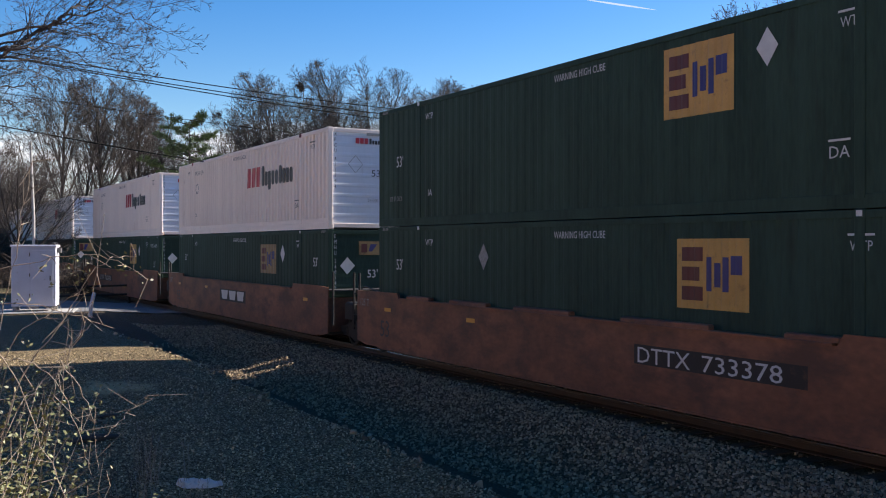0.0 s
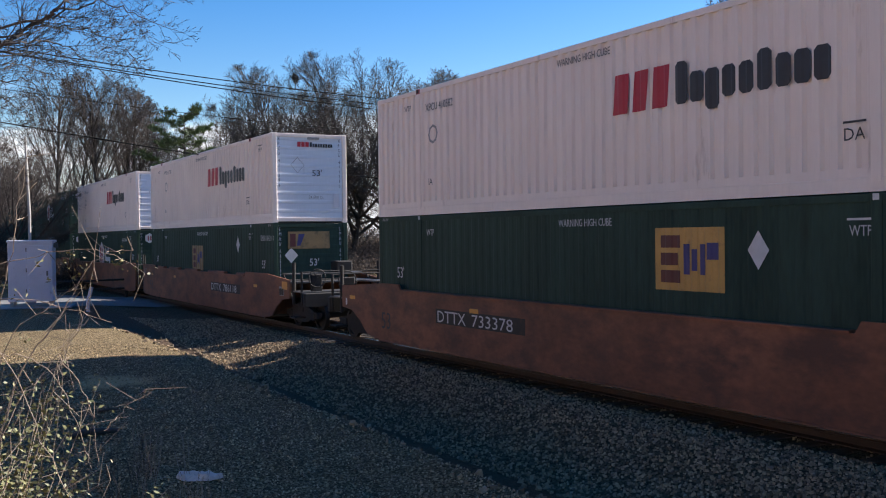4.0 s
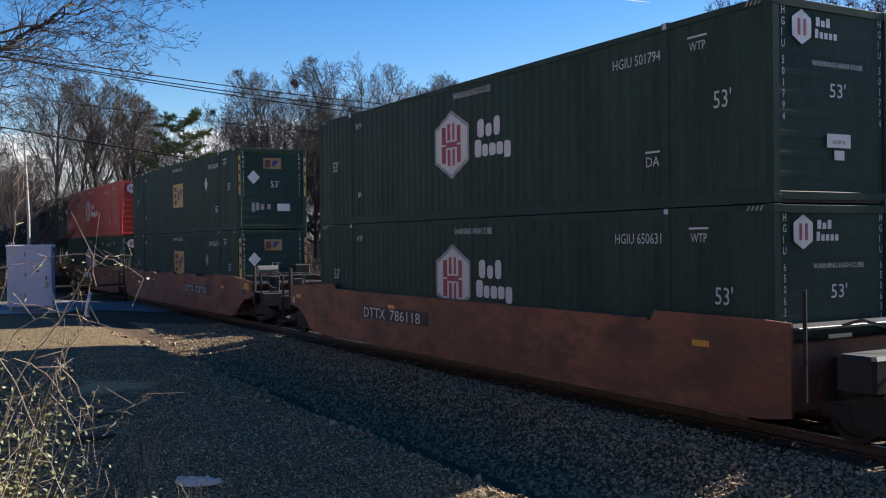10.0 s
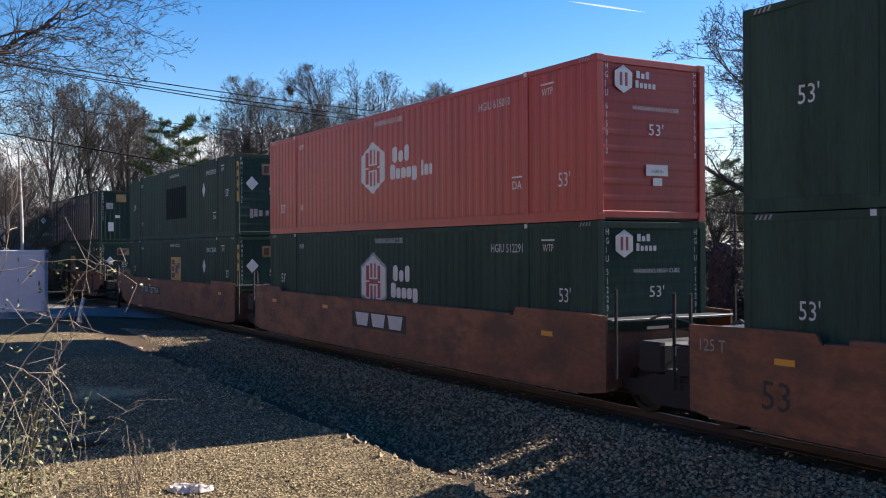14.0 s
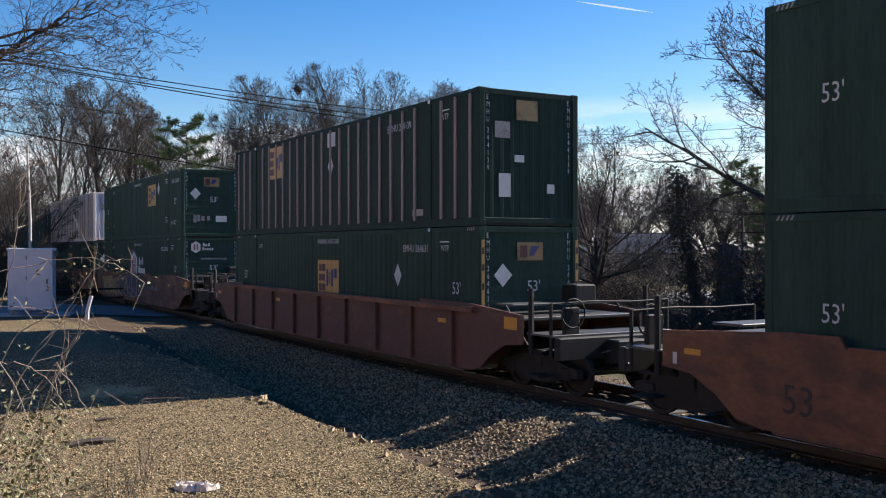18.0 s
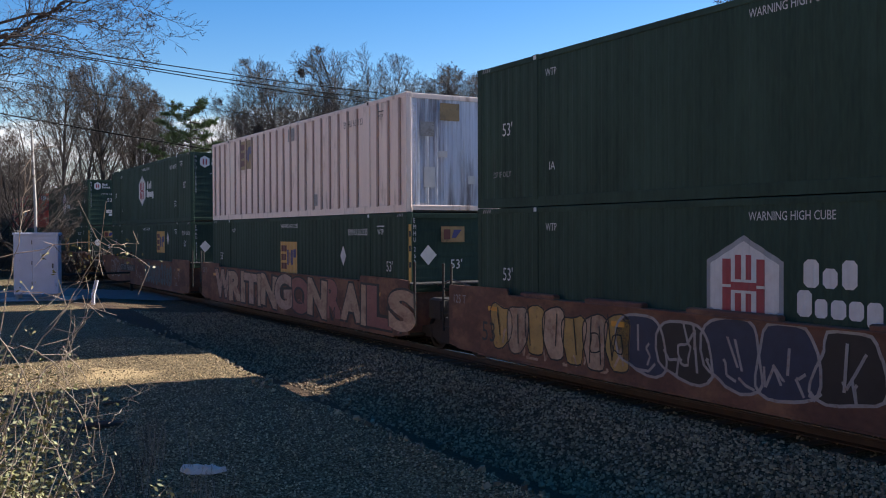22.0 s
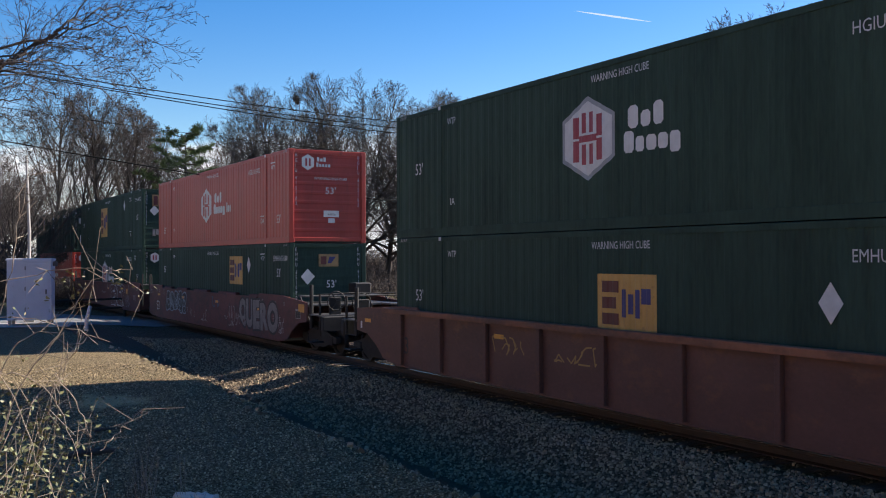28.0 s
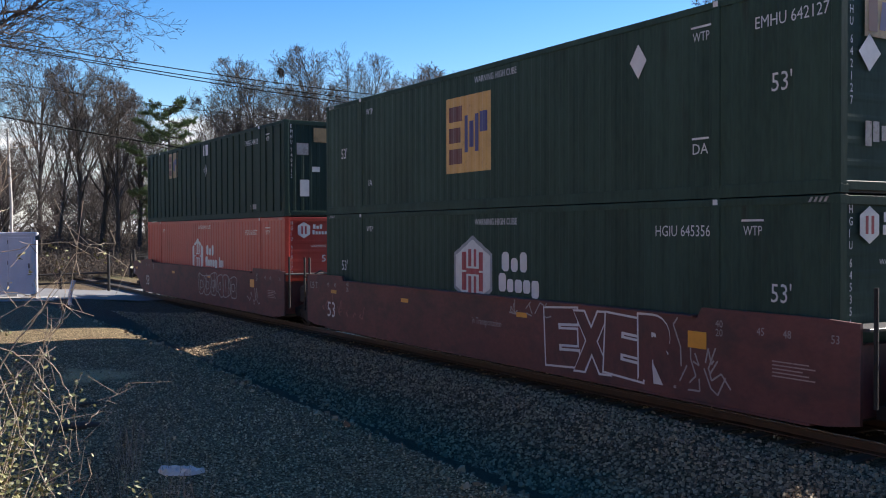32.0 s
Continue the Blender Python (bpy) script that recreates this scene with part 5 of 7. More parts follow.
# ---- trees ----
def grow(g, rnd, p, d, length, r, level, spec, tips=None):
    """One tapered branch and its children."""
    segs = spec["segs"][level]
    pts, rad = [p.copy()], [r]
    step = length / segs
    q, w = p.copy(), d.copy()
    for i in range(segs):
        w = (w + Vector((rnd.gauss(0, 1), rnd.gauss(0, 1), rnd.gauss(0, 0.7) + spec["lift"][level])) * spec["bend"][level]).normalized()
        q = q + w * step
        if level and i and spec.get("dome"):
            lift, wide, high = spec["dome"]
            if math.hypot(q.x, q.y) ** 2 / wide ** 2 + (q.z - lift) ** 2 / high ** 2 > 1.0 + 0.08 * math.sin(5 * math.atan2(q.y, q.x)):
                break
        pts.append(q.copy())
        rad.append(max(spec["tip"], r * (1 - (i + 1) / segs * (0.62 if level == 0 else 0.8))))
    sides = (7, 5, 4, 3, 3, 3)[level]
    if level >= 1 and spec.get("bound") and not spec["bound"](pts[-1]):
        return
    g[0 if level < 2 else 1].tube(pts, rad, sides, level == 0)
    if level >= 2 and spec.get("keep") and not spec["keep"](pts[-1]):
        return
    if level + 1 >= len(spec["segs"]):
        if tips is not None:
            tips.append((pts[-1], w))
        return
    n = spec["kids"][level]
    segs = len(pts) - 1
    for k in range(n):
        f = spec["from"][level] + (1 - spec["from"][level]) * (k + rnd.random() * 0.8) / n
        i = min(segs - 1, int(f * segs))
        base = pts[i].lerp(pts[i + 1], f * segs - i)
        axis = (pts[i + 1] - pts[i]).normalized()
        side = axis.orthogonal().normalized()
        side.rotate(Matrix.Rotation(k * 2.4 + rnd.uniform(-0.5, 0.5), 3, axis))
        a = radians(rnd.uniform(*spec["angle"][level]))
        nd = (axis * math.cos(a) + side * math.sin(a)).normalized()
        if spec.get("pull"):
            nd = (nd + Vector(spec["pull"]) * (0.35 if level == 0 else 0.1)).normalized()
        ln = length * spec["ratio"][level] * rnd.uniform(0.7, 1.15) * (1.15 - 0.55 * f if level == 0 else 1.1 - 0.5 * f)
        grow(g, rnd, base, nd, ln, max(spec["tip"], r * (1 - 0.6 * f) * spec["thin"][level]), level + 1, spec, tips)


def bare_meshes(seed, height, spec):
    rnd = random.Random(seed)
    g = (Geo(), Geo())
    grow(g, rnd, Vector((0, 0, -0.3)), Vector((spec.get("lean", 0), 0, 1)).normalized(), height * spec.get("trunk", 0.72), height * spec.get("girth", 0.017), 0, spec)
    top = max(q[2] for q in g[1].v) / height
    for q in g:
        q.v = [(x / top, y / top, z / top) for x, y, z in q.v]
    return g[0].mesh("trunk"), g[1].mesh("crown")


DOME = dict(segs=(5, 9, 6, 3, 1), kids=(17, 12, 10, 8), angle=((6, 74), (18, 44), (20, 48), (20, 55)), ratio=(1.9, 0.40, 0.42, 0.5), thin=(0.6, 0.42, 0.5, 0.55), lift=(0.2, 0.75, 0.6, 0.4, 0.3), bend=(0.05, 0.055, 0.075, 0.10, 0.12), tip=0.0075, trunk=0.42, girth=0.016, dome=(10.2, 6.6, 7.8))
DOME["from"] = (0.35, 0.22, 0.2, 0.2)
TALL = dict(DOME, segs=(7, 6, 5, 3, 1), kids=(18, 9, 7, 6), angle=((16, 50), (20, 42), (22, 45), (20, 45)), ratio=(0.55, 0.5, 0.5, 0.5), trunk=0.86, girth=0.013, bend=(0.04, 0.07, 0.09, 0.11, 0.12), dome=(11.6, 4.6, 6.4))
TALL["from"] = (0.36, 0.25, 0.2, 0.2)
FAR_TREES = [bare_meshes(5 + i, 18, DOME if i % 2 == 0 else TALL) for i in range(5)]
THIN = dict(DOME, segs=(5, 7, 4, 1), kids=(13, 10, 10), angle=((6, 60), (20, 45), (20, 48)), ratio=(1.7, 0.45, 0.5), tip=0.014)
FAR_TREES += [bare_meshes(15 + i, 18, THIN) for i in range(3)]


def bare_tree(label, i, x, y, height, turn, wide=1.0, group="bare trees behind the line", z=None):
    k = height / 18
    t = thing("tree", label, "tree", group, pose(x, y, ground_z(x, y) if z is None else z, 0, 0, turn))
    k *= 1.06
    wide *= 1.2
    t.scale = (k * wide, k * wide, k)
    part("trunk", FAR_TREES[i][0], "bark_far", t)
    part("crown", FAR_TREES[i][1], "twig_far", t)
    return t


def at(bearing, d):
    return d * math.sin(radians(bearing)), d * math.cos(radians(bearing))


rt = random.Random(17)
BARE = "tall leafless winter tree with fine grey-brown twigs"
STAND = [  # bearing, distance, height, kind, spread
    (2.0, 70, 10.5, 0, 0.9), (4.2, 80, 11, 2, 0.9), (5.8, 62, 9.0, 4, 0.9), (8.0, 86, 16.2, 1, 0.75), (8.9, 92, 15.0, 3, 0.7), (10.3, 88, 17.2, 1, 0.9), (11.1, 95, 17.0, 3, 0.9), (12.0, 90, 15.8, 1, 0.85), (13.3, 94, 14.8, 3, 0.9),
    (16.9, 94, 15.8, 2, 0.9), (19.0, 98, 19.4, 4, 1.0), (20.9, 102, 20.6, 0, 1.0), (22.3, 96, 17.6, 2, 0.85), (24.3, 100, 21.2, 0, 1.0), (26.6, 102, 20.4, 4, 0.95), (28.0, 98, 17.0, 2, 0.85), (29.6, 108, 21.0, 1, 1.0), (30.9, 106, 20.0, 3, 1.0), (32.2, 98, 18.6, 1, 0.9), (33.4, 104, 18.0, 3, 0.9),
    (36.0, 120, 13.5, 2, 1.0), (38.5, 130, 12.5, 4, 1.0), (41.5, 150, 15.5, 0, 1.0), (43.0, 158, 16, 2, 1.0), (44.4, 165, 16, 4, 1.1), (45.8, 160, 16.5, 0, 1.0), (47.6, 168, 16, 4, 1.0), (49.4, 160, 16, 2, 1.1), (52.5, 140, 15, 0, 1.0), (55.0, 130, 15, 4, 1.0), (58.0, 120, 15, 2, 1.0), (62.0, 110, 15, 0, 1.0),
]
for b, d, h, i, wd in STAND:
    x, y = at(b, d)
    bare_tree(BARE, i, x, y, h, rt.uniform(0, 360), wd)
for k in range(40):
    x, y = at(rt.uniform(-12, 66), rt.uniform(150, 220))
    bare_tree(BARE, 5 + k % 3, x, y, rt.uniform(12, 17), rt.uniform(0, 360), 1.1)
for k in range(18):
    x, y = at(rt.uniform(-6, 17), rt.uniform(98, 145))
    bare_tree(BARE, 5 + k % 3, x, y, rt.uniform(9, 14), rt.uniform(0, 360), 1.0)
for k in range(16):
    x, y = at(rt.uniform(95, 330), rt.uniform(45, 110))
    bare_tree("leafless winter tree at the edge of the yard", 5 + k % 3, x, y, rt.uniform(9, 14), rt.uniform(0, 360), 1.0)

# row of trees added on the unseen bank
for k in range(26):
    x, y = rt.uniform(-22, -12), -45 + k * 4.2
    bare_tree("leafless winter tree on the added bank, out of view", 5 + k % 3, x, y, rt.uniform(9, 13), rt.uniform(0, 360), 1.0, "trees on the bank")

# near tree whose limbs reach over the yard; only the side towards the line is grown to the finest twig
NEAR = dict(segs=(8, 8, 7, 6, 4, 3), kids=(18, 10, 9, 8, 6), angle=((45, 80), (25, 55), (25, 60), (25, 65), (25, 70)), ratio=(0.62, 0.48, 0.46, 0.5, 0.55), thin=(0.5, 0.5, 0.48, 0.5, 0.6), lift=(0.2, 0.16, 0.08, 0.0, -0.12, -0.2), bend=(0.08, 0.13, 0.17, 0.2, 0.22, 0.22), tip=0.0045, trunk=0.75, girth=0.024)
NEAR["from"] = (0.26, 0.2, 0.15, 0.12, 0.1)
rn = random.Random(41)
spec = dict(NEAR, segs=(8, 9, 6, 5, 4, 3), kids=(0, 8, 5, 4, 3), angle=((45, 80), (25, 55), (22, 55), (22, 55), (20, 50)), ratio=(0.62, 0.48, 0.5, 0.52, 0.55), thin=(0.5, 0.4, 0.46, 0.5, 0.6), lift=(0.2, 0.2, -0.1, 0.1, 0.45, 0.6), bend=(0.08, 0.12, 0.14, 0.15, 0.16, 0.18), tip=0.0028)
gn = (Geo(), Geo())
gn[0].tube([(0, 0, -0.3), (0.1, 0, 3), (0.0, 0.15, 6.5), (0.2, 0.1, 10), (0.1, 0.2, 13.5)], [0.4, 0.33, 0.27, 0.17, 0.04], 9)
for k in range(9):
    a, up = radians(rn.uniform(80, 280)), radians(rn.uniform(6, 38))
    d = Vector((math.cos(a) * math.cos(up), math.sin(a) * math.cos(up), math.sin(up)))
    grow(gn, rn, Vector((0.1, 0.1, rn.uniform(3, 12))), d, rn.uniform(3, 6), rn.uniform(0.06, 0.12), 1, dict(spec, segs=(8, 9, 6, 4), kids=(0, 8, 7)))
# limbs over the yard: girth, distance from the eye, then bearings and elevations along each
BOUGHS = [
    (0.055, 18.5, [(3.2, 9.2), (5.0, 10.1), (6.8, 11.4), (8.4, 12.6), (9.8, 14.4)]),
    (0.032, 18.0, [(4.4, 9.9), (6.2, 11.1), (8.0, 12.2), (10.0, 12.9), (11.6, 12.9), (12.8, 12.3)]),
    (0.028, 17.4, [(4.0, 10.0), (5.6, 10.5), (7.4, 10.8), (8.8, 10.5), (10.3, 9.5)]),
    (0.028, 19.0, [(2.0, 8.0), (3.5, 8.3), (5.3, 8.5), (6.6, 8.7), (7.4, 8.0)]),
    (0.022, 18.6, [(2.0, 8.2), (3.5, 8.0), (5.2, 7.8), (6.4, 7.0), (7.0, 6.0)]),
    (0.022, 18.8, [(5.4, 10.7), (7.0, 11.5), (9.0, 11.6), (10.8, 11.2), (11.8, 10.6)]),
    (0.026, 17.8, [(6.4, 11.4), (8.2, 12.6), (10.2, 13.6), (12.0, 13.9), (13.0, 13.3)]),
    (0.022, 18.2, [(2.0, 8.8), (3.5, 9.2), (5.4, 9.5), (7.2, 9.3), (8.6, 8.7)]),
    (0.018, 19.2, [(2.0, 6.8), (3.5, 6.7), (4.8, 6.4), (5.9, 5.6)]),
]
TREE_AT = Vector((-1.9, 20.5, 0.0))


def limb_point(bearing, elev, d):
    return Vector((d * math.sin(radians(bearing)), d * math.cos(radians(bearing)), EYE + d * math.tan(radians(elev))))


for r0, d0, ctl in BOUGHS:
    pts = [limb_point(b, e, d0 + rn.uniform(-0.3, 0.3)) - TREE_AT for b, e in ctl]
    pts = [Vector((0, 0, max(2.5, pts[0].z - 0.9)))] + pts
    fine = []
    ext = [pts[0] * 2 - pts[1]] + pts + [pts[-1] * 2 - pts[-2]]
    for i in range(1, len(ext) - 2):
        a, b, c, e = ext[i - 1:i + 3]
        for k in range(5):
            f = k / 5
            fine.append(0.5 * (2 * b + (c - a) * f + (2 * a - 5 * b + 4 * c - e) * f * f + (3 * b - a - 3 * c + e) * f ** 3) + Vector((rn.gauss(0, 0.03), rn.gauss(0, 0.05), rn.gauss(0, 0.03))))
    fine.append(pts[-1])
    n = len(fine)
    rad = [max(0.006, r0 * (1 - 0.85 * i / n)) for i in range(n)]
    gn[0].tube(fine, rad, 6, False)
    for k in range(13):
        f = 0.30 + 0.7 * (k + rn.random()) / 13
        i = min(n - 2, int(f * (n - 1)))
        axis = (fine[i + 1] - fine[i]).normalized()
        side = axis.orthogonal().normalized()
        side.rotate(Matrix.Rotation(k * 2.4 + rn.uniform(-0.5, 0.5), 3, axis))
        q = radians(rn.uniform(28, 62))
        grow(gn, rn, fine[i], axis * math.cos(q) + side * math.sin(q), rn.uniform(0.7, 1.6) * (1.15 - 0.35 * f), rad[i] * 0.45, 2, spec)
    grow(gn, rn, fine[-1], (fine[-1] - fine[-2]).normalized(), 0.9, 0.008, 2, spec)
t = thing("tree", "big leafless tree with drooping fine twigs over the yard", "tree", m=pose(*TREE_AT))
part("trunk", gn[0], "bark", t)
part("crown", gn[1], "twig", t)

# large leaning tree and others beyond the line
SPREAD = dict(segs=(5, 9, 6, 5, 3, 2), kids=(13, 12, 8, 6, 3), angle=((22, 82), (25, 55), (25, 60), (25, 60), (25, 60)), ratio=(1.55, 0.42, 0.45, 0.48, 0.5), thin=(0.55, 0.45, 0.48, 0.5, 0.55), lift=(0.2, 0.45, 0.3, 0.3, 0.2, 0.1), bend=(0.06, 0.12, 0.15, 0.17, 0.18, 0.18), tip=0.006, trunk=0.42, girth=0.022)
SPREAD["from"] = (0.28, 0.25, 0.2, 0.15, 0.15)
tk, cr = bare_meshes(53, 15, SPREAD)
for bx, d, h, turn in ((52.6, 44, 17.5, 150), (58.0, 50, 16, 260)):
    x, y = at(bx, d)
    t = thing("tree", "dark spreading leafless tree beside the street", "tree", m=pose(x, y, -0.6, 0, 0, turn))
    t.scale = (h / 15,) * 3
    part("trunk", tk, "bark", t)
    part("crown", cr, "twig", t)


def pine(label, x, y, height, seed, wide=0.2, bare=0.25, boughs=34):
    """A pine: level boughs that fork towards their ends, each fork with tufts of needles."""
    rnd = random.Random(seed)
    tr, nd = Geo(), Geo()
    tr.tube([(0, 0, -0.3), (0.1, 0, height * 0.4), (0.0, 0.1, height * 0.97)], [height * 0.017, height * 0.012, 0.03], 7)

    def tuft(c, way, n):
        for _ in range(n):
            v = (way * 0.5 + Vector((rnd.gauss(0, 1), rnd.gauss(0, 1), rnd.gauss(0.35, 0.6))).normalized()).normalized() * rnd.uniform(0.25, 0.48)
            s = v.cross(Vector((0.3, 0.5, 0.8))).normalized() * 0.03
            b = c + Vector((rnd.gauss(0, 0.07), rnd.gauss(0, 0.07), rnd.gauss(0, 0.05)))
            nd.face([b - s, b + s, b + v])

    for i in range(boughs):
        f = bare + (0.985 - bare) * (i + rnd.random() * 0.6) / boughs
        root = Vector((0, 0, height * f))
        a = i * 2.4 + rnd.uniform(-0.5, 0.5)
        ln = height * wide * min(1.0, 1.7 * (1.03 - f) / (1.03 - bare) + 0.12) * rnd.uniform(0.55, 1.2) + 0.3
        e = Vector((math.cos(a) * ln, math.sin(a) * ln, ln * rnd.uniform(0.02, 0.42)))
        mid = root + e * 0.5 - Vector((0, 0, ln * 0.06))
        tr.tube([root, mid, root + e], [0.07, 0.045, 0.012], 4, False)
        for k in range(int(5 + ln * 3.2)):
            g0 = 0.34 + 0.66 * rnd.random()
            c = root.lerp(mid, g0 * 2) if g0 < 0.5 else mid.lerp(root + e, g0 * 2 - 1)
            w = (e.normalized() + Vector((rnd.gauss(0, 0.7), rnd.gauss(0, 0.7), rnd.gauss(0.2, 0.2)))).normalized()
            tip = c + w * rnd.uniform(0.3, 0.85)
            tr.tube([c, tip], [0.018, 0.008], 3, False)
            tuft(tip, w, 22)
            tuft(c.lerp(tip, 0.55), w, 10)
    t = thing("pine_tree", label, "pine tree", "", pose(x, y, ground_z(x, y)))
    part("trunk", tr, "bark_far", t)
    part("crown", nd, "needle", t)


pine("tall dark green pine with tiered branches among bare trees", *at(14.9, 82), 13.9, 3, 0.22, 0.3, 40)
pine("round-topped dark pine far beyond the line", *at(46.9, 112), 12.9, 4, 0.16, 0.62, 22)
pine("dark evergreen far beyond the line", *at(48.6, 118), 9.5, 6, 0.28, 0.2)
pine("dark evergreen far beyond the line", *at(51.0, 130), 8.0, 7, 0.30, 0.1)


# leaf nest high in the tallest crown
rq = random.Random(12)
g = Geo()
for _ in range(420):
    c = Vector((rq.gauss(0, 0.17), rq.gauss(0, 0.17), rq.gauss(0, 0.2)))
    u, w = Vector((rq.gauss(0, 1), rq.gauss(0, 1), rq.gauss(0, 1))).normalized() * 0.11, Vector((rq.gauss(0, 1), rq.gauss(0, 1), rq.gauss(0, 1))).normalized() * 0.07
    g.face([c - u, c + w, c + u, c - w])
x, y = at(21.2, 101)
tagged(part("squirrel_nest", g, "vine", m=pose(x, y, EYE + 101 * math.tan(radians(9.25)))), "dark ball of dead leaves lodged in a treetop", "nest")


def thicket_mesh(seed, n, spread, high, leaf):
    rnd = random.Random(seed)
    st, lf = Geo(), Geo()
    for _ in range(n):
        a, r = rnd.uniform(0, 6.28), spread * math.sqrt(rnd.random())
        p = Vector((math.cos(a) * r, math.sin(a) * r, -0.1))
        d = Vector((rnd.gauss(0, 0.35), rnd.gauss(0, 0.35), 1)).normalized()
        h = high * rnd.uniform(0.4, 1.0) * (1.1 - 0.5 * r / spread)
        pts = [p]
        for k in range(3):
            d = (d + Vector((rnd.gauss(0, 0.25), rnd.gauss(0, 0.25), -0.05))).normalized()
            pts.append(pts[-1] + d * h / 3)
        st.tube(pts, [0.012, 0.009, 0.006, 0.003], 3, False)
        for k in range(5):
            c = pts[1].lerp(pts[3], rnd.random())
            e = c + Vector((rnd.gauss(0, 0.22), rnd.gauss(0, 0.22), rnd.gauss(0.12, 0.2)))
            st.tube([c, e], [0.005, 0.003], 3, False)
        for k in range(leaf):
            c = pts[1].lerp(pts[3], rnd.random()) + Vector((rnd.gauss(0, 0.14), rnd.gauss(0, 0.14), rnd.gauss(0, 0.14)))
            u, w = Vector((rnd.gauss(0, 1), rnd.gauss(0, 1), rnd.gauss(0, 1))).normalized() * 0.035, Vector((rnd.gauss(0, 1), rnd.gauss(0, 1), rnd.gauss(0, 1))).normalized() * 0.025
            lf.face([c - u, c + w, c + u, c - w])
    return st.mesh("brushwood"), lf.mesh("foliage")


BRUSH = [thicket_mesh(60 + i, 160, 1.8, 2.6, 8) for i in range(3)]


def thicket(label, x, y, k, i, turn):
    t = thing("bush", label, "bush", "winter brush along the line", pose(x, y, ground_z(x, y), 0, 0, turn))
    t.scale = (k, k, k * 0.9)
    part("brushwood", BRUSH[i][0], "twig", t)
    part("foliage", BRUSH[i][1], "brush", t)


rb = random.Random(5)
for k in range(16):
    x, y = at(rb.uniform(-2, 13), rb.uniform(64, 82))
    thicket("brown leafless brush beyond the crossing", x, y, rb.uniform(0.7, 1.5), k % 3, rb.uniform(0, 360))
for k in range(34):
    x, y = at(rb.uniform(14, 45), rb.uniform(70, 105))
    thicket("tangled brown brush on the far verge", x, y, rb.uniform(1.2, 2.2), k % 3, rb.uniform(0, 360))
for k in range(9):
    x, y = at(rb.uniform(36, 43) if k % 2 else rb.uniform(50, 60), rb.uniform(50, 80))
    thicket("tangled brown brush on the far verge", x, y, rb.uniform(0.7, 1.4), k % 3, rb.uniform(0, 360))
for k in range(54):
    b = rb.uniform(-6, 62)
    low = 44 < b < 50
    x, y = at(b, rb.uniform(150, 190) if low else rb.uniform(110, 190))
    thicket("far belt of brown brush and saplings", x, y, rb.uniform(2.2, 3.2) if low else rb.uniform(2.5, 4.5), k % 3, rb.uniform(0, 360))
for k in range(40):
    x, y = at(rb.uniform(-5, 17), rb.uniform(88, 125))
    thicket("brown undergrowth below the far trees", x, y, rb.uniform(1.8, 3.0), k % 3, rb.uniform(0, 360))
for b, d, k in ((38.4, 47, 1.7), (39.2, 46, 1.9), (40.0, 48, 1.6), (40.8, 44, 1.2), (49.5, 40, 1.7), (51.0, 38, 2.0), (52.5, 39, 2.2), (54.0, 37, 2.0), (55.5, 39, 2.3), (57.0, 38, 2.0), (50.2, 44, 2.0), (53.2, 43, 2.4), (42.0, 36, 1.0), (43.2, 37, 1.1), (44.0, 36, 0.9), (41.0, 38, 0.9)):
    x, y = at(b, d)
    thicket("mound of dead vines and brambles beside the street", x, y, k, int(b) % 3, b * 40)

bare_tree("small crooked leafless tree hung with vines", 0, *at(38.6, 45.5), 8.6, 40, 1.1)

# high tangle of dead vines under the spreading tree
rv = random.Random(88)
g = Geo()
for _ in range(1700):
    a, q, r = rv.uniform(0, 6.28), rv.uniform(0.02, 1.0), rv.uniform(0.35, 1.0)
    c = Vector((math.cos(a) * 3.0 * r * math.sqrt(1 - q * q), math.sin(a) * 3.0 * r * math.sqrt(1 - q * q), 5.2 * q * r))
    d = Vector((rv.gauss(0, 1), rv.gauss(0, 1), rv.gauss(0.1, 0.8))).normalized() * rv.uniform(0.5, 1.3)
    e = c + d
    if e.z < 0.05:
        continue
    g.tube([c, c.lerp(e, 0.5) + Vector((rv.gauss(0, 0.15), rv.gauss(0, 0.15), 0.16)), e], [0.011, 0.009, 0.004], 3, False)
lf = Geo()
for _ in range(700):
    a, q, r = rv.uniform(0, 6.28), rv.uniform(0.0, 1.0), rv.uniform(0.2, 1.0)
    c = Vector((math.cos(a) * 3.0 * r * math.sqrt(1 - q * q), math.sin(a) * 3.0 * r * math.sqrt(1 - q * q), 5.2 * q * r))
    u, w = Vector((rv.gauss(0, 1), rv.gauss(0, 1), rv.gauss(0, 1))).normalized() * 0.06, Vector((rv.gauss(0, 1), rv.gauss(0, 1), rv.gauss(0, 1))).normalized() * 0.045
    lf.face([c - u, c + w, c + u, c - w])
TANGLE = (g.mesh("vine_tangle"), lf.mesh("vine_foliage"))
for b, d, k in ((49.3, 45, 0.75), (50.6, 41, 0.95), (52.0, 40, 1.15), (53.6, 42, 1.3), (55.0, 39, 1.2), (56.8, 41, 1.3), (59.0, 40, 1.2), (51.2, 48, 1.0), (54.2, 47, 1.35), (61.5, 42, 1.3), (38.9, 49, 0.7)):
    x, y = at(b, d)
    t = thing("vine_thicket", "dark tangle of dead vines over brambles", "bush", "winter brush along the line", pose(x, y, -0.65, 0, 0, b * 57))
    t.scale = (k, k, k)
    part("vine_tangle", TANGLE[0], "cane_dark", t)
    part("vine_foliage", TANGLE[1], "vine", t)

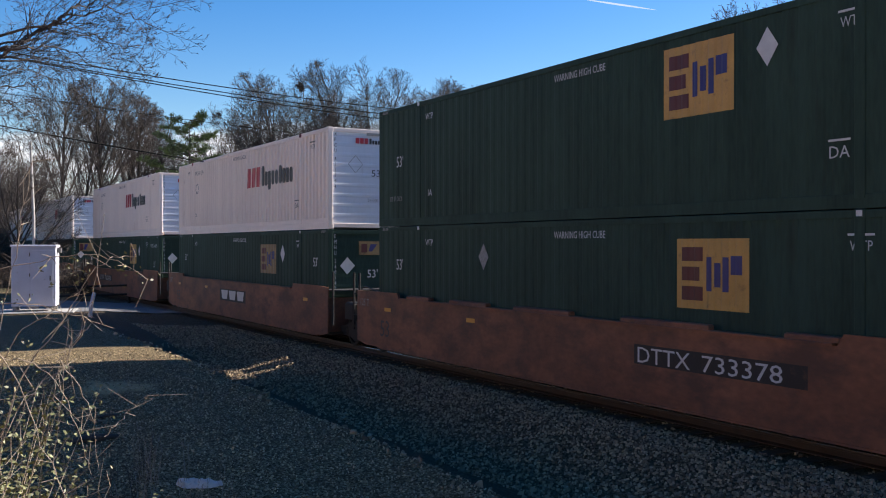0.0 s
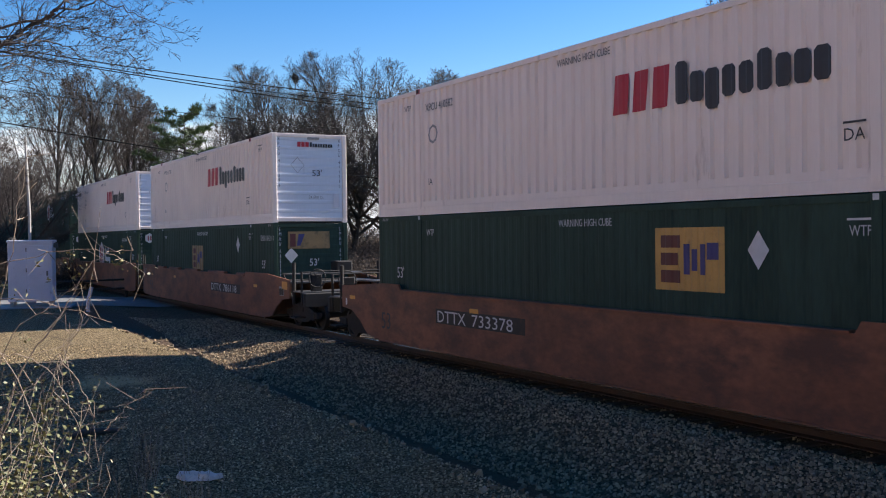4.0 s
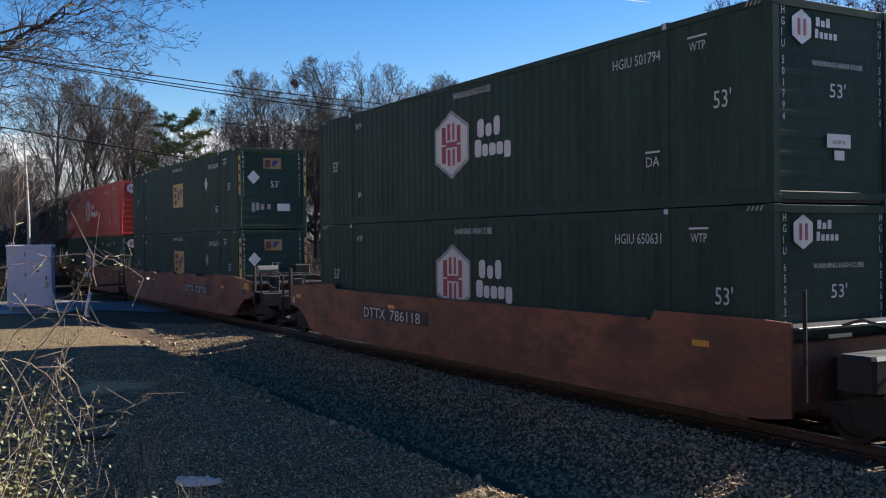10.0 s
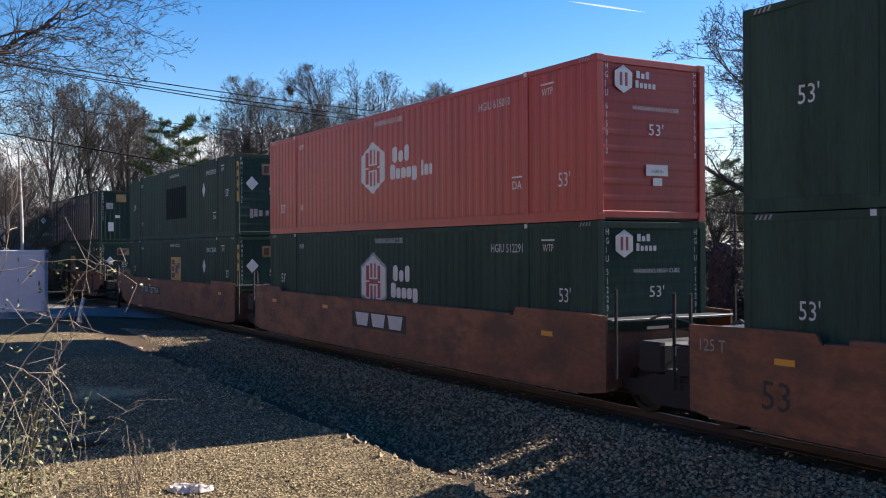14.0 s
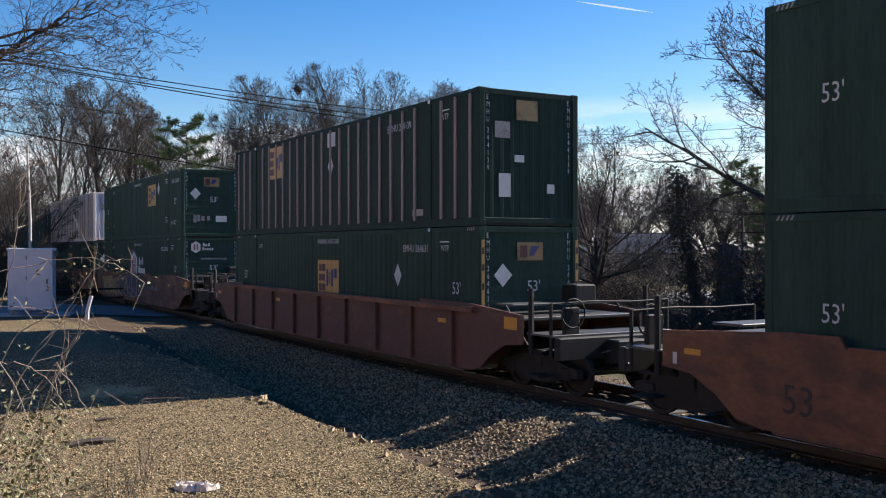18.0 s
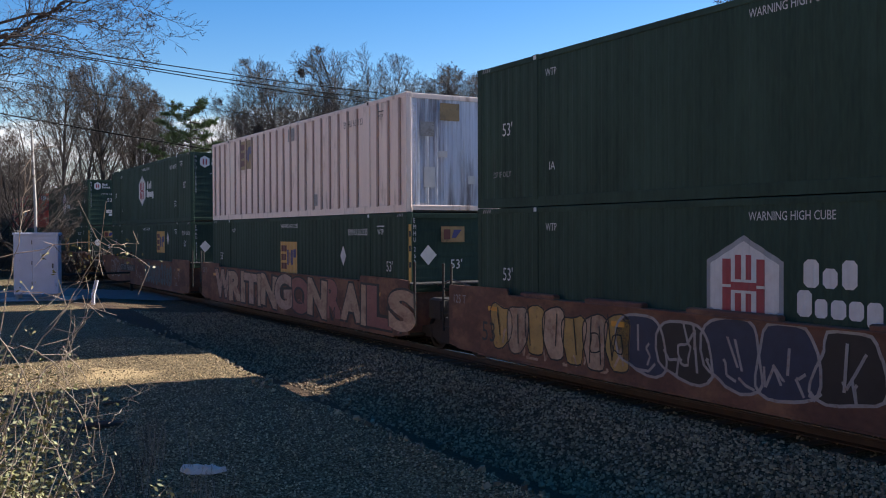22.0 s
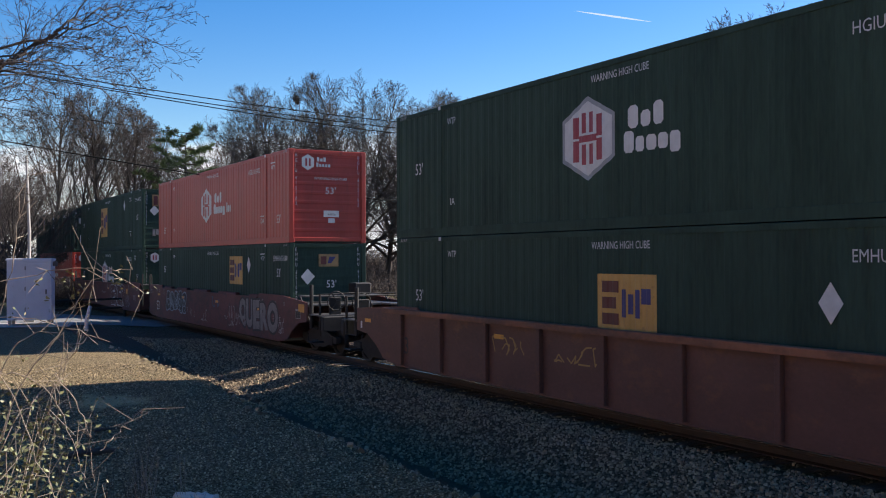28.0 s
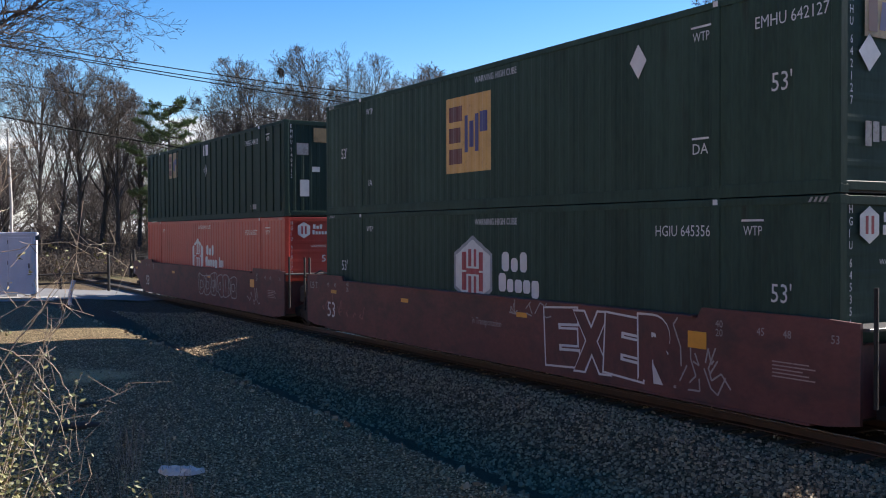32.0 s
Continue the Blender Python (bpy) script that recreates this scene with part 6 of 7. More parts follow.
# stump wrapped in vines, leaning
rv = random.Random(8)
x0, y0 = at(43.6, 38.5)
t = thing("vine_covered_snag", "dead leaning snag wrapped in brown vines", "dead tree", m=pose(x0, y0, -0.6))
path = [Vector((0.9, 0, 0)), Vector((0.75, 0.05, 1.6)), Vector((0.35, 0, 3.2)), Vector((-0.05, 0.05, 4.6)), Vector((-0.25, 0, 6.3))]
part("trunk", Geo().tube(path, [0.28, 0.24, 0.2, 0.14, 0.05], 9), "bark", t)
g, gs = Geo(), Geo()
for _ in range(3200):
    f = rv.random() * 3.98
    c = path[int(f)].lerp(path[int(f) + 1], f % 1)
    wd = (0.75, 0.72, 0.6, 0.42, 0.18)[int(f)]
    c = c + Vector((rv.gauss(0, wd * 0.55), rv.gauss(0, wd * 0.55), rv.gauss(0, 0.2)))
    u, w = Vector((rv.gauss(0, 1), rv.gauss(0, 1), rv.gauss(0, 1))).normalized() * 0.08, Vector((rv.gauss(0, 1), rv.gauss(0, 1), rv.gauss(0, 1))).normalized() * 0.05
    g.face([c - u, c + w, c + u, c - w])
for _ in range(160):
    f = rv.random() * 3.9
    c = path[int(f)].lerp(path[int(f) + 1], f % 1) + Vector((rv.gauss(0, 0.4), rv.gauss(0, 0.4), 0))
    e = c + Vector((rv.gauss(0, 0.4), rv.gauss(0, 0.4), rv.uniform(-1.2, 0.2)))
    gs.tube([c, c.lerp(e, 0.5) + Vector((rv.gauss(0, 0.1), rv.gauss(0, 0.1), 0.1)), e], 0.012, 3, False)
part("vine_foliage", g, "vine", t)
part("vine_tangle", gs, "twig", t)
x0, y0 = at(46.2, 37.5)
t = thing("tree_stump", "thick dark vine-wrapped tree trunk", "tree stump", m=pose(x0, y0, -0.6))
part("trunk", Geo().tube([(0, 0, 0), (0.05, 0, 1.4), (0.0, 0.05, 3.0), (0.05, 0, 3.5)], [0.62, 0.5, 0.5, 0.3], 12), "bark", t)
g = Geo()
for _ in range(1200):
    a, z = rv.uniform(0, 6.28), rv.uniform(0.2, 3.6)
    c = Vector((math.cos(a) * 0.55, math.sin(a) * 0.55, z)) + Vector((rv.gauss(0, 0.08), rv.gauss(0, 0.08), 0))
    u, w = Vector((rv.gauss(0, 1), rv.gauss(0, 1), rv.gauss(0, 1))).normalized() * 0.09, Vector((rv.gauss(0, 1), rv.gauss(0, 1), rv.gauss(0, 1))).normalized() * 0.05
    g.face([c - u, c + w, c + u, c - w])
part("vine_foliage", g, "vine", t)

# ---- shrub at the near edge of the yard ----
rs = random.Random(29)


def leaf_face(g, c, rnd, size):
    u = Vector((rnd.gauss(0, 1), rnd.gauss(0, 1), rnd.gauss(0, 0.6))).normalized()
    w = u.cross(Vector((rnd.gauss(0, 1), rnd.gauss(0, 1), rnd.gauss(0, 1)))).normalized()
    a = size * rnd.uniform(0.7, 1.3)
    g.face([c - u * a, c - u * a * 0.2 + w * a * 0.45, c + u * a, c - u * a * 0.2 - w * a * 0.45])


shrub = thing("shrub", "leafy olive shrub with pale bare arching stems", "shrub", m=pose(0.3, 6.2, 0.0))
st, lf, fine = Geo(), Geo(), Geo()
for k in range(130):
    p = Vector((rs.gauss(0, 0.17), rs.gauss(0, 0.45), 0))
    d = Vector((rs.gauss(0.0, 0.09), rs.gauss(0, 0.2), 1)).normalized()
    h = rs.uniform(1.0, 2.15)
    pts = [p]
    for i in range(5):
        d = (d + Vector((rs.gauss(0.0, 0.09), rs.gauss(0, 0.14), -0.03))).normalized()
        pts.append(pts[-1] + d * h / 5)
    st.tube(pts, [0.006, 0.005, 0.004, 0.003, 0.002, 0.001], 4, False)
    for j in range(150):
        f = rs.uniform(0.8, 4.99)
        c = pts[int(f)].lerp(pts[int(f) + 1], f % 1) + Vector((rs.gauss(0, 0.06), rs.gauss(0, 0.06), rs.gauss(0, 0.05)))
        leaf_face(lf, c, rs, 0.019)
    for j in range(4):
        f = rs.uniform(1.0, 4.9)
        c = pts[int(f)].lerp(pts[int(f) + 1], f % 1)
        fine.tube([c, c + Vector((rs.gauss(0.02, 0.12), rs.gauss(0, 0.12), rs.uniform(0.0, 0.2)))], [0.003, 0.0012], 3, False)
part("brushwood", st, "stem", shrub)
tagged(part("twig_mass", fine, "stem", shrub), kind="stuff")
part("foliage", lf, "leaf", shrub, "small olive green leaves")

# long bare canes that arch through the view: points in bearing, elevation at a set distance
def along(bearing, elev, d):
    x, y = at(bearing, d)
    return Vector((x, y, EYE + d * math.tan(radians(elev))))


CANES = [
    (4.9, 0.006, [(3.5, -15), (6.2, -7), (8.2, -4.0), (10.2, -0.9), (12.0, -0.6)]),
    (4.9, 0.005, [(3.6, -10), (5.0, -4), (6.0, 1.0), (6.6, 4.6)]),
    (5.1, 0.005, [(3.2, -12), (5.5, -5.5), (7.6, -3.6), (9.2, -2.4)]),
    (4.6, 0.004, [(4.4, -13), (6.0, -8.4), (8.2, -6.4), (9.6, -3.0), (10.3, 1.8)]),
    (4.7, 0.004, [(5.0, -6), (7.4, -6.9), (9.0, -10.5), (9.6, -12.5)]),
    (5.2, 0.004, [(5.2, -13), (6.0, -9), (8.2, -6.0), (9.6, -4.3)]),
    (4.5, 0.004, [(4.5, -5), (6.2, -8.2), (8.2, -13.5), (10.5, -16.5)]),
    (5.0, 0.0035, [(10.2, -10.6), (11.4, -9.4), (12.6, -8.4)]),
    (5.3, 0.004, [(6.2, -14), (7.2, -9.8), (7.9, -7.4), (8.6, -5.2)]),
    (4.8, 0.004, [(3.5, -1.5), (6.5, -0.9), (10.0, -0.5), (12.6, -1.9)]),
    (5.0, 0.0035, [(8.0, -6.2), (9.6, -9.2), (10.0, -12.2)]),
    (4.7, 0.0035, [(4.0, -16), (7.0, -14.6), (10.6, -13.2)]),
    (5.4, 0.004, [(4.0, -3), (7.5, -3.4), (10.8, -4.6)]),
    (5.0, 0.0035, [(7.6, -13), (8.0, -9), (8.4, -4)]),
]
bramble = thing("bramble", "pale bare arching canes with a few small leaves", "bramble", m=pose(0.3, 4.6, 0.0))
inv = Vector((0.3, 4.6, 0.0))
lf = Geo()
for n, (d, r, ctl) in enumerate(CANES):
    ctl3 = [along(b, e, d) - inv for b, e in ctl]
    pts = []
    ext = [ctl3[0] * 2 - ctl3[1]] + ctl3 + [ctl3[-1] * 2 - ctl3[-2]]
    for i in range(1, len(ext) - 2):
        for k in range(6):
            f = k / 6
            a, b, c, e = ext[i - 1], ext[i], ext[i + 1], ext[i + 2]
            pts.append(0.5 * ((2 * b) + (c - a) * f + (2 * a - 5 * b + 4 * c - e) * f * f + (3 * b - a - 3 * c + e) * f ** 3) + Vector((rs.gauss(0, 0.006), rs.gauss(0, 0.01), rs.gauss(0, 0.006))))
    pts.append(ctl3[-1])
    base = Vector((rs.uniform(-0.5, 0.0), rs.uniform(-0.3, 0.4), 0.0))
    if n not in (7, 10):
        pts = [base, base.lerp(pts[0], 0.6) + Vector((0, 0, 0.3))] + pts
    part("cane", Geo().tube(pts, [max(0.0014, 0.72 * r * (1 - 0.7 * i / len(pts))) for i in range(len(pts))], 5), "stem", bramble)
    for k in range(7):
        i = rs.randrange(len(pts) // 2, len(pts))
        e = pts[i] + Vector((rs.gauss(0, 0.07), rs.gauss(0, 0.05), rs.gauss(0.02, 0.07)))
        lf.tube([pts[i], e], [0.0018, 0.001], 3, False)
tagged(part("twig_mass", lf, "stem", bramble), kind="stuff")
lf = Geo()
for b0, e0, n in ((8.6, -1.0, 16), (9.3, -2.0, 13), (11.2, -1.0, 14), (12.3, -1.6, 9), (7.4, -1.6, 9), (6.0, -5.5, 12), (5.6, -3.0, 12)):
    for _ in range(n):
        leaf_face(lf, along(b0 + rs.gauss(0, 0.45), e0 + rs.gauss(0, 0.35), 4.9 + rs.gauss(0, 0.06)) - inv, rs, 0.012)
part("foliage", lf, "leaf", bramble, "small pale green leaves")

# ---- loose stones, grass and litter ----
def stones(name, label, n, place, size, material, seed):
    r = np.random.default_rng(seed)
    cube = np.array([(x, y, z) for z in (-1, 1) for y in (-1, 1) for x in (-1, 1)], float)
    quads = np.array([(0, 2, 3, 1), (4, 5, 7, 6), (0, 1, 5, 4), (2, 6, 7, 3), (0, 4, 6, 2), (1, 3, 7, 5)])
    vs, fs = [], []
    for i in range(n):
        x, y = place(r)
        s = r.uniform(*size)
        q = cube * r.uniform(0.55, 1.0, (8, 3)) * np.array([1, r.uniform(0.6, 1), r.uniform(0.45, 0.9)]) * s
        a, b, c = r.uniform(0, 6.28, 3)
        rot = np.array(Euler((a * 0.3, b * 0.3, c)).to_matrix())
        vs.append(q @ rot.T + (x, y, ground_z(x, y) + s * 0.25))
        fs.append(quads + 8 * i)
    me = bpy.data.meshes.new(name)
    me.from_pydata(np.concatenate(vs).tolist(), [], np.concatenate(fs).tolist())
    return tagged(part(name, me, material), label, "stones", kind="stuff")


def bed_place(r):
    y = 4.5 + 31 * r.random() ** 1.5
    u = r.uniform(7.45, 10.75)
    return line_x(y) - TRACK_X + u, y


def yard_place(r):
    y = 7.5 + 17 * r.random() ** 1.4
    return r.uniform(0.3, 6.1), y


stones("ballast", "sharp grey granite ballast stones", 32000, bed_place, (0.011, 0.031), "stone", 1)
stones("ballast", "grey ballast between the ties", 2500, lambda r: (TRACK_X + r.uniform(-1.3, 2.3), 5 + 25 * r.random()), (0.014, 0.03), "stone", 4)
stones("gravel", "tan and grey loose gravel", 22000, yard_place, (0.006, 0.018), "pebble", 2)
stones("stray_stones", "pale stray ballast stones in the ditch", 420, lambda r: (r.uniform(5.6, 7.8), 6 + 24 * r.random()), (0.02, 0.06), "stone", 3)

rg = random.Random(77)
g = Geo()
for _ in range(2600):
    y = rg.uniform(6.5, 13)
    x = rg.uniform(0.5, 0.9 + 1.6 * max(0.1, (12.5 - y) / 6))
    c = Vector((x, y, ground_z(x, y)))
    h = rg.uniform(0.06, 0.28)
    e = c + Vector((rg.gauss(0, 0.11), rg.gauss(0, 0.11), h))
    s = Vector((rg.gauss(0, 1), rg.gauss(0, 1), 0)).normalized() * 0.0035
    m = c.lerp(e, 0.6) + Vector((0, 0, h * 0.12))
    g.face([c - s, c + s, m + s * 0.7, m - s * 0.7])
    g.face([m - s * 0.7, m + s * 0.7, e])
tagged(part("dead_grass", g, "straw"), "flattened pale dead grass at the yard edge", "grass", kind="stuff")
WEED = []
for i in range(4):
    g = Geo()
    r = random.Random(90 + i)
    for k in range(4):
        a = Vector((r.gauss(0, 0.03), r.gauss(0, 0.03), -0.02))
        h = r.uniform(0.35, 0.75)
        b = a + Vector((r.gauss(0, 0.08), r.gauss(0, 0.08), h))
        g.tube([a, a.lerp(b, 0.5) + Vector((r.gauss(0, 0.02), 0, 0)), b], [0.004, 0.003, 0.0015], 3, False)
        for j in range(3):
            c = a.lerp(b, r.uniform(0.35, 0.9))
            g.tube([c, c + Vector((r.gauss(0, 0.06), r.gauss(0, 0.06), r.uniform(0.04, 0.14)))], [0.002, 0.001], 3, False)
    WEED.append(g.mesh("weed"))
for k in range(46):
    y = rg.uniform(7.6, 12.0)
    x = rg.uniform(0.9, 0.9 + y * 0.21)
    tagged(part("weed", WEED[k % 4], "stem" if k % 3 else "twig", m=pose(x, y, ground_z(x, y), 0, 0, rg.uniform(0, 360))), "thin dry weed stalks on the gravel", "weed", "dry weeds in the yard")
x, y = 3.14, 11.4
g = Geo()
rl = random.Random(3)
ring = [(0.25 * math.cos(a) * (1 + 0.2 * math.sin(3 * a)), 0.14 * math.sin(a) * (1 + 0.2 * math.cos(2 * a)), rl.uniform(0.01, 0.06)) for a in [2 * math.pi * k / 22 for k in range(22)]]
g.loft([[(p[0] * 1.02, p[1] * 1.02, 0) for p in ring]] + [[(p[0] * q, p[1] * q, 0.04 + rl.uniform(-0.03, 0.045)) for p in ring] for q in (0.97, 0.75, 0.5, 0.25)], True)
tagged(part("litter", g, "foil", m=pose(x, y, ground_z(x, y) + 0.005, 0, 0, -28)), "crumpled pale plastic litter on the gravel", "litter")
for x, y, k in ((2.46, 14.3, 1.0), (2.97, 16.0, 0.45)):
    g = Geo().tube([(-0.35, 0, 0.03), (-0.1, 0.03, 0.05), (0.15, 0.0, 0.045), (0.35, 0.02, 0.03)], [0.04, 0.055, 0.05, 0.03], 7)
    tagged(part("rotten_branch", g, "bark", m=pose(x, y, ground_z(x, y), 0, 0, 10) @ Matrix.Diagonal((k, k, k, 1))), "dark rotten piece of wood on the gravel", "branch")

# ---- signal cabinet, mast, post, wires ----
cx, cy = at(6.75, 44.0)
cab = thing("signal_cabinet", "tall silver-grey metal signal cabinet on short legs", "cabinet", m=pose(cx, cy, 0.02, 0, 0, -14))
part("body", Geo().box(-0.86, 0.86, -0.6, 0.6, 0.24, 2.70, 0.02), "cabinet", cab)
part("roof_cap", Geo().box(-0.9, 0.9, -0.64, 0.64, 2.69, 2.78, 0.03), "cabinet", cab)
dr = part("door", Geo().box(-0.14, 0.76, -0.625, -0.6, 0.36, 2.56, 0.01), "cabinet", cab)
part("handle", Geo().box(0.62, 0.68, -0.67, -0.625, 1.3, 1.5, 0.01), "galv", dr)
for z in (0.6, 1.45, 2.3):
    part("hinge", Geo().tube([(-0.15, -0.635, z), (-0.15, -0.635, z + 0.16)], 0.02, 6), "galv", dr)
for x in (-0.75, 0.75):
    for y in (-0.5, 0.5):
        part("leg", Geo().box(x - 0.06, x + 0.06, y - 0.06, y + 0.06, -0.1, 0.24), "concrete", cab)
        part("lifting_eye", Geo().tube([(x - 0.06, y, 2.77), (x - 0.05, y, 2.87), (x + 0.05, y, 2.87), (x + 0.06, y, 2.77)], 0.02, 6), "galv", cab)
lamp = part("junction_box", Geo().box(0.86, 1.02, -0.2, 0.1, 2.45, 2.65, 0.02), "galv", cab)
tagged(part("concrete_slab", Geo().box(-1.4, 1.6, -1.2, 1.0, -0.25, 0.05, 0.02), "concrete", m=pose(cx, cy, 0.0, 0, 0, -14)), "pale concrete slab under the signal cabinet", "slab")
mx, my = at(6.65, 46.0)
mast = thing("mast", "thin pale metal mast behind the cabinet", "mast", m=pose(mx, my, 0))
part("tube", Geo().tube([(0, 0, -0.1), (0.0, 0, 4), (-0.12, 0, 7.3)], [0.075, 0.065, 0.05], 9), "concrete", mast)
part("base", Geo().box(-0.2, 0.2, -0.2, 0.2, -0.1, 0.15, 0.02), "concrete", mast)
px, py = at(9.55, 40.0)
tagged(part("marker_post", Geo().tube([(0, 0, -0.1), (0.02, 0, 0.4), (0.16, 0, 0.95)], 0.075, 9), "cabinet", m=pose(px, py, ground_z(px, py))), "short leaning white marker post", "post")
# broken gate and rail at the crossing
gx0, gy0 = at(11.6, 52.0)
fence = thing("barrier", "low dark steel barrier beside the crossing road", "barrier", m=pose(gx0, gy0, ground_z(gx0, gy0)))
for x in (-4.6, -2.3, 0.0):
    part("post", Geo().tube([(x, 0, -0.1), (x, 0, 1.1 if x else 2.0)], 0.07, 8), "iron", fence)
for z in (0.45, 0.9):
    part("rail", Geo().tube([(-4.6, 0, z), (0, 0, z + 0.05)], 0.05, 8), "iron", fence)

# utility pole and its wires
ux, uy = at(34.87, 57)
up_ = thing("utility_pole", "weathered timber utility pole with two crossarms", "utility pole", m=pose(ux, uy, -0.6))
part("pole", Geo().tube([(0.15, 0, 0), (0, 0, 10.7)], [0.17, 0.11], 10), "pole_wood", up_)
for z, w in ((10.5, 1.0), (9.3, 1.3)):
    arm = part("crossarm", Geo().box(-0.06, 0.06, -w, w, z - 0.07, z + 0.07, 0.01), "pole_wood", up_)
    for y in (-w * 0.92, -w * 0.45, w * 0.45, w * 0.92):
        part("insulator", Geo().tube([(0, y, z + 0.07), (0, y, z + 0.13), (0, y, z + 0.22)], [0.03, 0.06, 0.03], 8), "cabinet", arm)
part("transformer", Geo().tube([(-0.32, 0, 8.0), (-0.32, 0, 8.9)], 0.22, 12), "galv", up_)


def cable(a, b, sag, r, label="black overhead cable above the railway"):
    a, b = Vector(a), Vector(b)
    pts = [a.lerp(b, i / 24) - Vector((0, 0, sag * 4 * (i / 24) * (1 - i / 24))) for i in range(25)]
    tagged(part("overhead_wire", Geo().tube(pts, r, 5), "wire"), label, "wire", "overhead wires")


def from_view(b1, e1, d1, b2, e2, d2, sag, r):
    cable(along(b1, e1, d1), along(b2, e2, d2), sag, r)


from_view(2.0, 10.7, 34, 34.87, 7.4, 57, 0.4, 0.021)
from_view(2.0, 10.5, 34, 34.87, 7.0, 57, 0.4, 0.021)
from_view(2.0, 10.5, 34, 34.87, 6.6, 57, 0.4, 0.021)
from_view(2.0, 6.9, 34, 34.87, 2.6, 57, 0.4, 0.022)
from_view(2.0, 8.5, 34, 34.87, 5.6, 57, 0.4, 0.012)
for e in (6.6, 6.1, 5.4):
    from_view(34.87, e, 57, 66, e + 1.0, 60, 0.5, 0.013)
from_view(34.87, 1.0, 57, 66, 1.6, 60, 0.4, 0.02)


# ---- beyond the line ----
def house(label, x, y, w, d, h, turn, wall="siding"):
    t = thing("house", label, "house", m=pose(x, y, ground_z(x, y) - 0.1, 0, 0, turn))
    part("wall", Geo().box(-w / 2, w / 2, -d / 2, d / 2, 0, h), wall, t)
    rise = d * 0.32
    part("roof", Geo().prism([(-d / 2 - 0.4, h - 0.12), (d / 2 + 0.4, h - 0.12), (d / 2 + 0.4, h), (0, h + rise), (-d / 2 - 0.4, h)], "x", -w / 2 - 0.4, w / 2 + 0.4), "roof", t)
    for i in range(3):
        a = -w / 2 + w * (i + 0.5) / 3
        win = part("window", Geo().box(a - 0.55, a + 0.55, -d / 2 - 0.05, -d / 2 - 0.004, 1.0, 2.3), "siding", t)
        part("pane", Geo().box(a - 0.47, a + 0.47, -d / 2 - 0.06, -d / 2 - 0.055, 1.08, 2.22), "glass_dark", win)
    for e in (-1, 1):
        x0 = e * (w / 2 + 0.41)
        for sd in (-1, 1):
            part("gable_trim", Geo().prism([(sd * (d / 2 + 0.4), h - 0.15), (sd * (d / 2 + 0.4), h + 0.08), (0, h + rise + 0.08), (0, h + rise - 0.22)], "x", *sorted((x0, x0 + e * 0.05))), "siding", t)


house("low pale house with a grey roof among trees", *at(41.6, 128), 12, 8, 2.8, -60)
house("small brown house with a white-trimmed gable", *at(35.2, 100), 9, 5.6, 2.6, 56, "pole_wood")
house("small brown house with a white-trimmed gable", *at(37.1, 104), 9, 5.0, 2.8, 52, "pole_wood")


def parked_car(label, x, y, turn, paint):
    t = thing("car", label, "car", m=pose(x, y, ground_z(x, y) + 0.06, 0, 0, turn))
    low = [(-2.2, 0.35), (2.2, 0.35), (2.25, 0.62), (2.1, 0.82), (1.1, 0.92), (-1.9, 0.95), (-2.2, 0.85)]
    part("body", Geo().loft([[(p, -0.86, q) for p, q in low], [(p, -0.9, q * 0.97) for p, q in low], [(p, 0.9, q * 0.97) for p, q in low], [(p, 0.86, q) for p, q in low]], True), paint, t)
    cabn = [(-1.75, 0.93), (1.0, 0.93), (0.35, 1.42), (-1.25, 1.44)]
    part("cabin", Geo().prism(cabn, "y", -0.72, 0.72), "glass_dark", t)
    part("roof", Geo().box(-1.2, 0.3, -0.7, 0.7, 1.42, 1.48, 0.03), paint, t)
    for x0 in (-1.35, 1.4):
        for y0 in (-0.82, 0.82):
            w = part("wheel", Geo().tube([(x0, y0 - 0.1, 0.32), (x0, y0 + 0.1, 0.32)], 0.32, 16), "tyre", t)
            part("rim", Geo().tube([(x0, y0 - 0.105, 0.32), (x0, y0 + 0.105, 0.32)], 0.19, 12), "galv", w)


parked_car("white parked car beyond the railway", *at(36.7, 76), 110, "cabinet")
parked_car("dark parked car beyond the railway", *at(34.5, 68), 120, "glass_dark")


def van(label, x, y, turn):
    t = thing("van", label, "van", m=pose(x, y, ground_z(x, y) + 0.06, 0, 0, turn))
    side = [(-2.4, 0.4), (2.4, 0.4), (2.45, 0.95), (1.9, 1.15), (1.35, 1.9), (1.1, 2.0), (-2.3, 2.0), (-2.45, 1.8)]
    part("body", Geo().prism(side, "y", -0.95, 0.95), "car_red", t)
    for s in (-1, 1):
        part("window", Geo().prism([(0.45, 1.2), (1.55, 1.2), (1.2, 1.8), (0.45, 1.8)], "y", *sorted((s * 0.951, s * 0.958))), "glass_dark", t)
        part("stripe", Geo().box(-2.3, 0.3, *sorted((s * 0.951, s * 0.956)), 1.3, 1.75), "mark_white", t)
        for x0 in (-1.5, 1.55):
            w = part("wheel", Geo().tube([(x0, s * 0.96, 0.36), (x0, s * 0.74, 0.36)], 0.36, 16), "tyre", t)
            part("rim", Geo().tube([(x0, s * 0.965, 0.36), (x0, s * 0.95, 0.36)], 0.2, 12), "galv", w)
    t.scale = (0.82, 0.82, 0.82)
    part("windscreen", Geo().face([(1.92, -0.8, 1.2), (1.92, 0.8, 1.2), (1.42, 0.75, 1.86), (1.42, -0.75, 1.86)]), "glass_dark", t)


van("red van parked beyond the railway", *at(32.9, 64), 205)
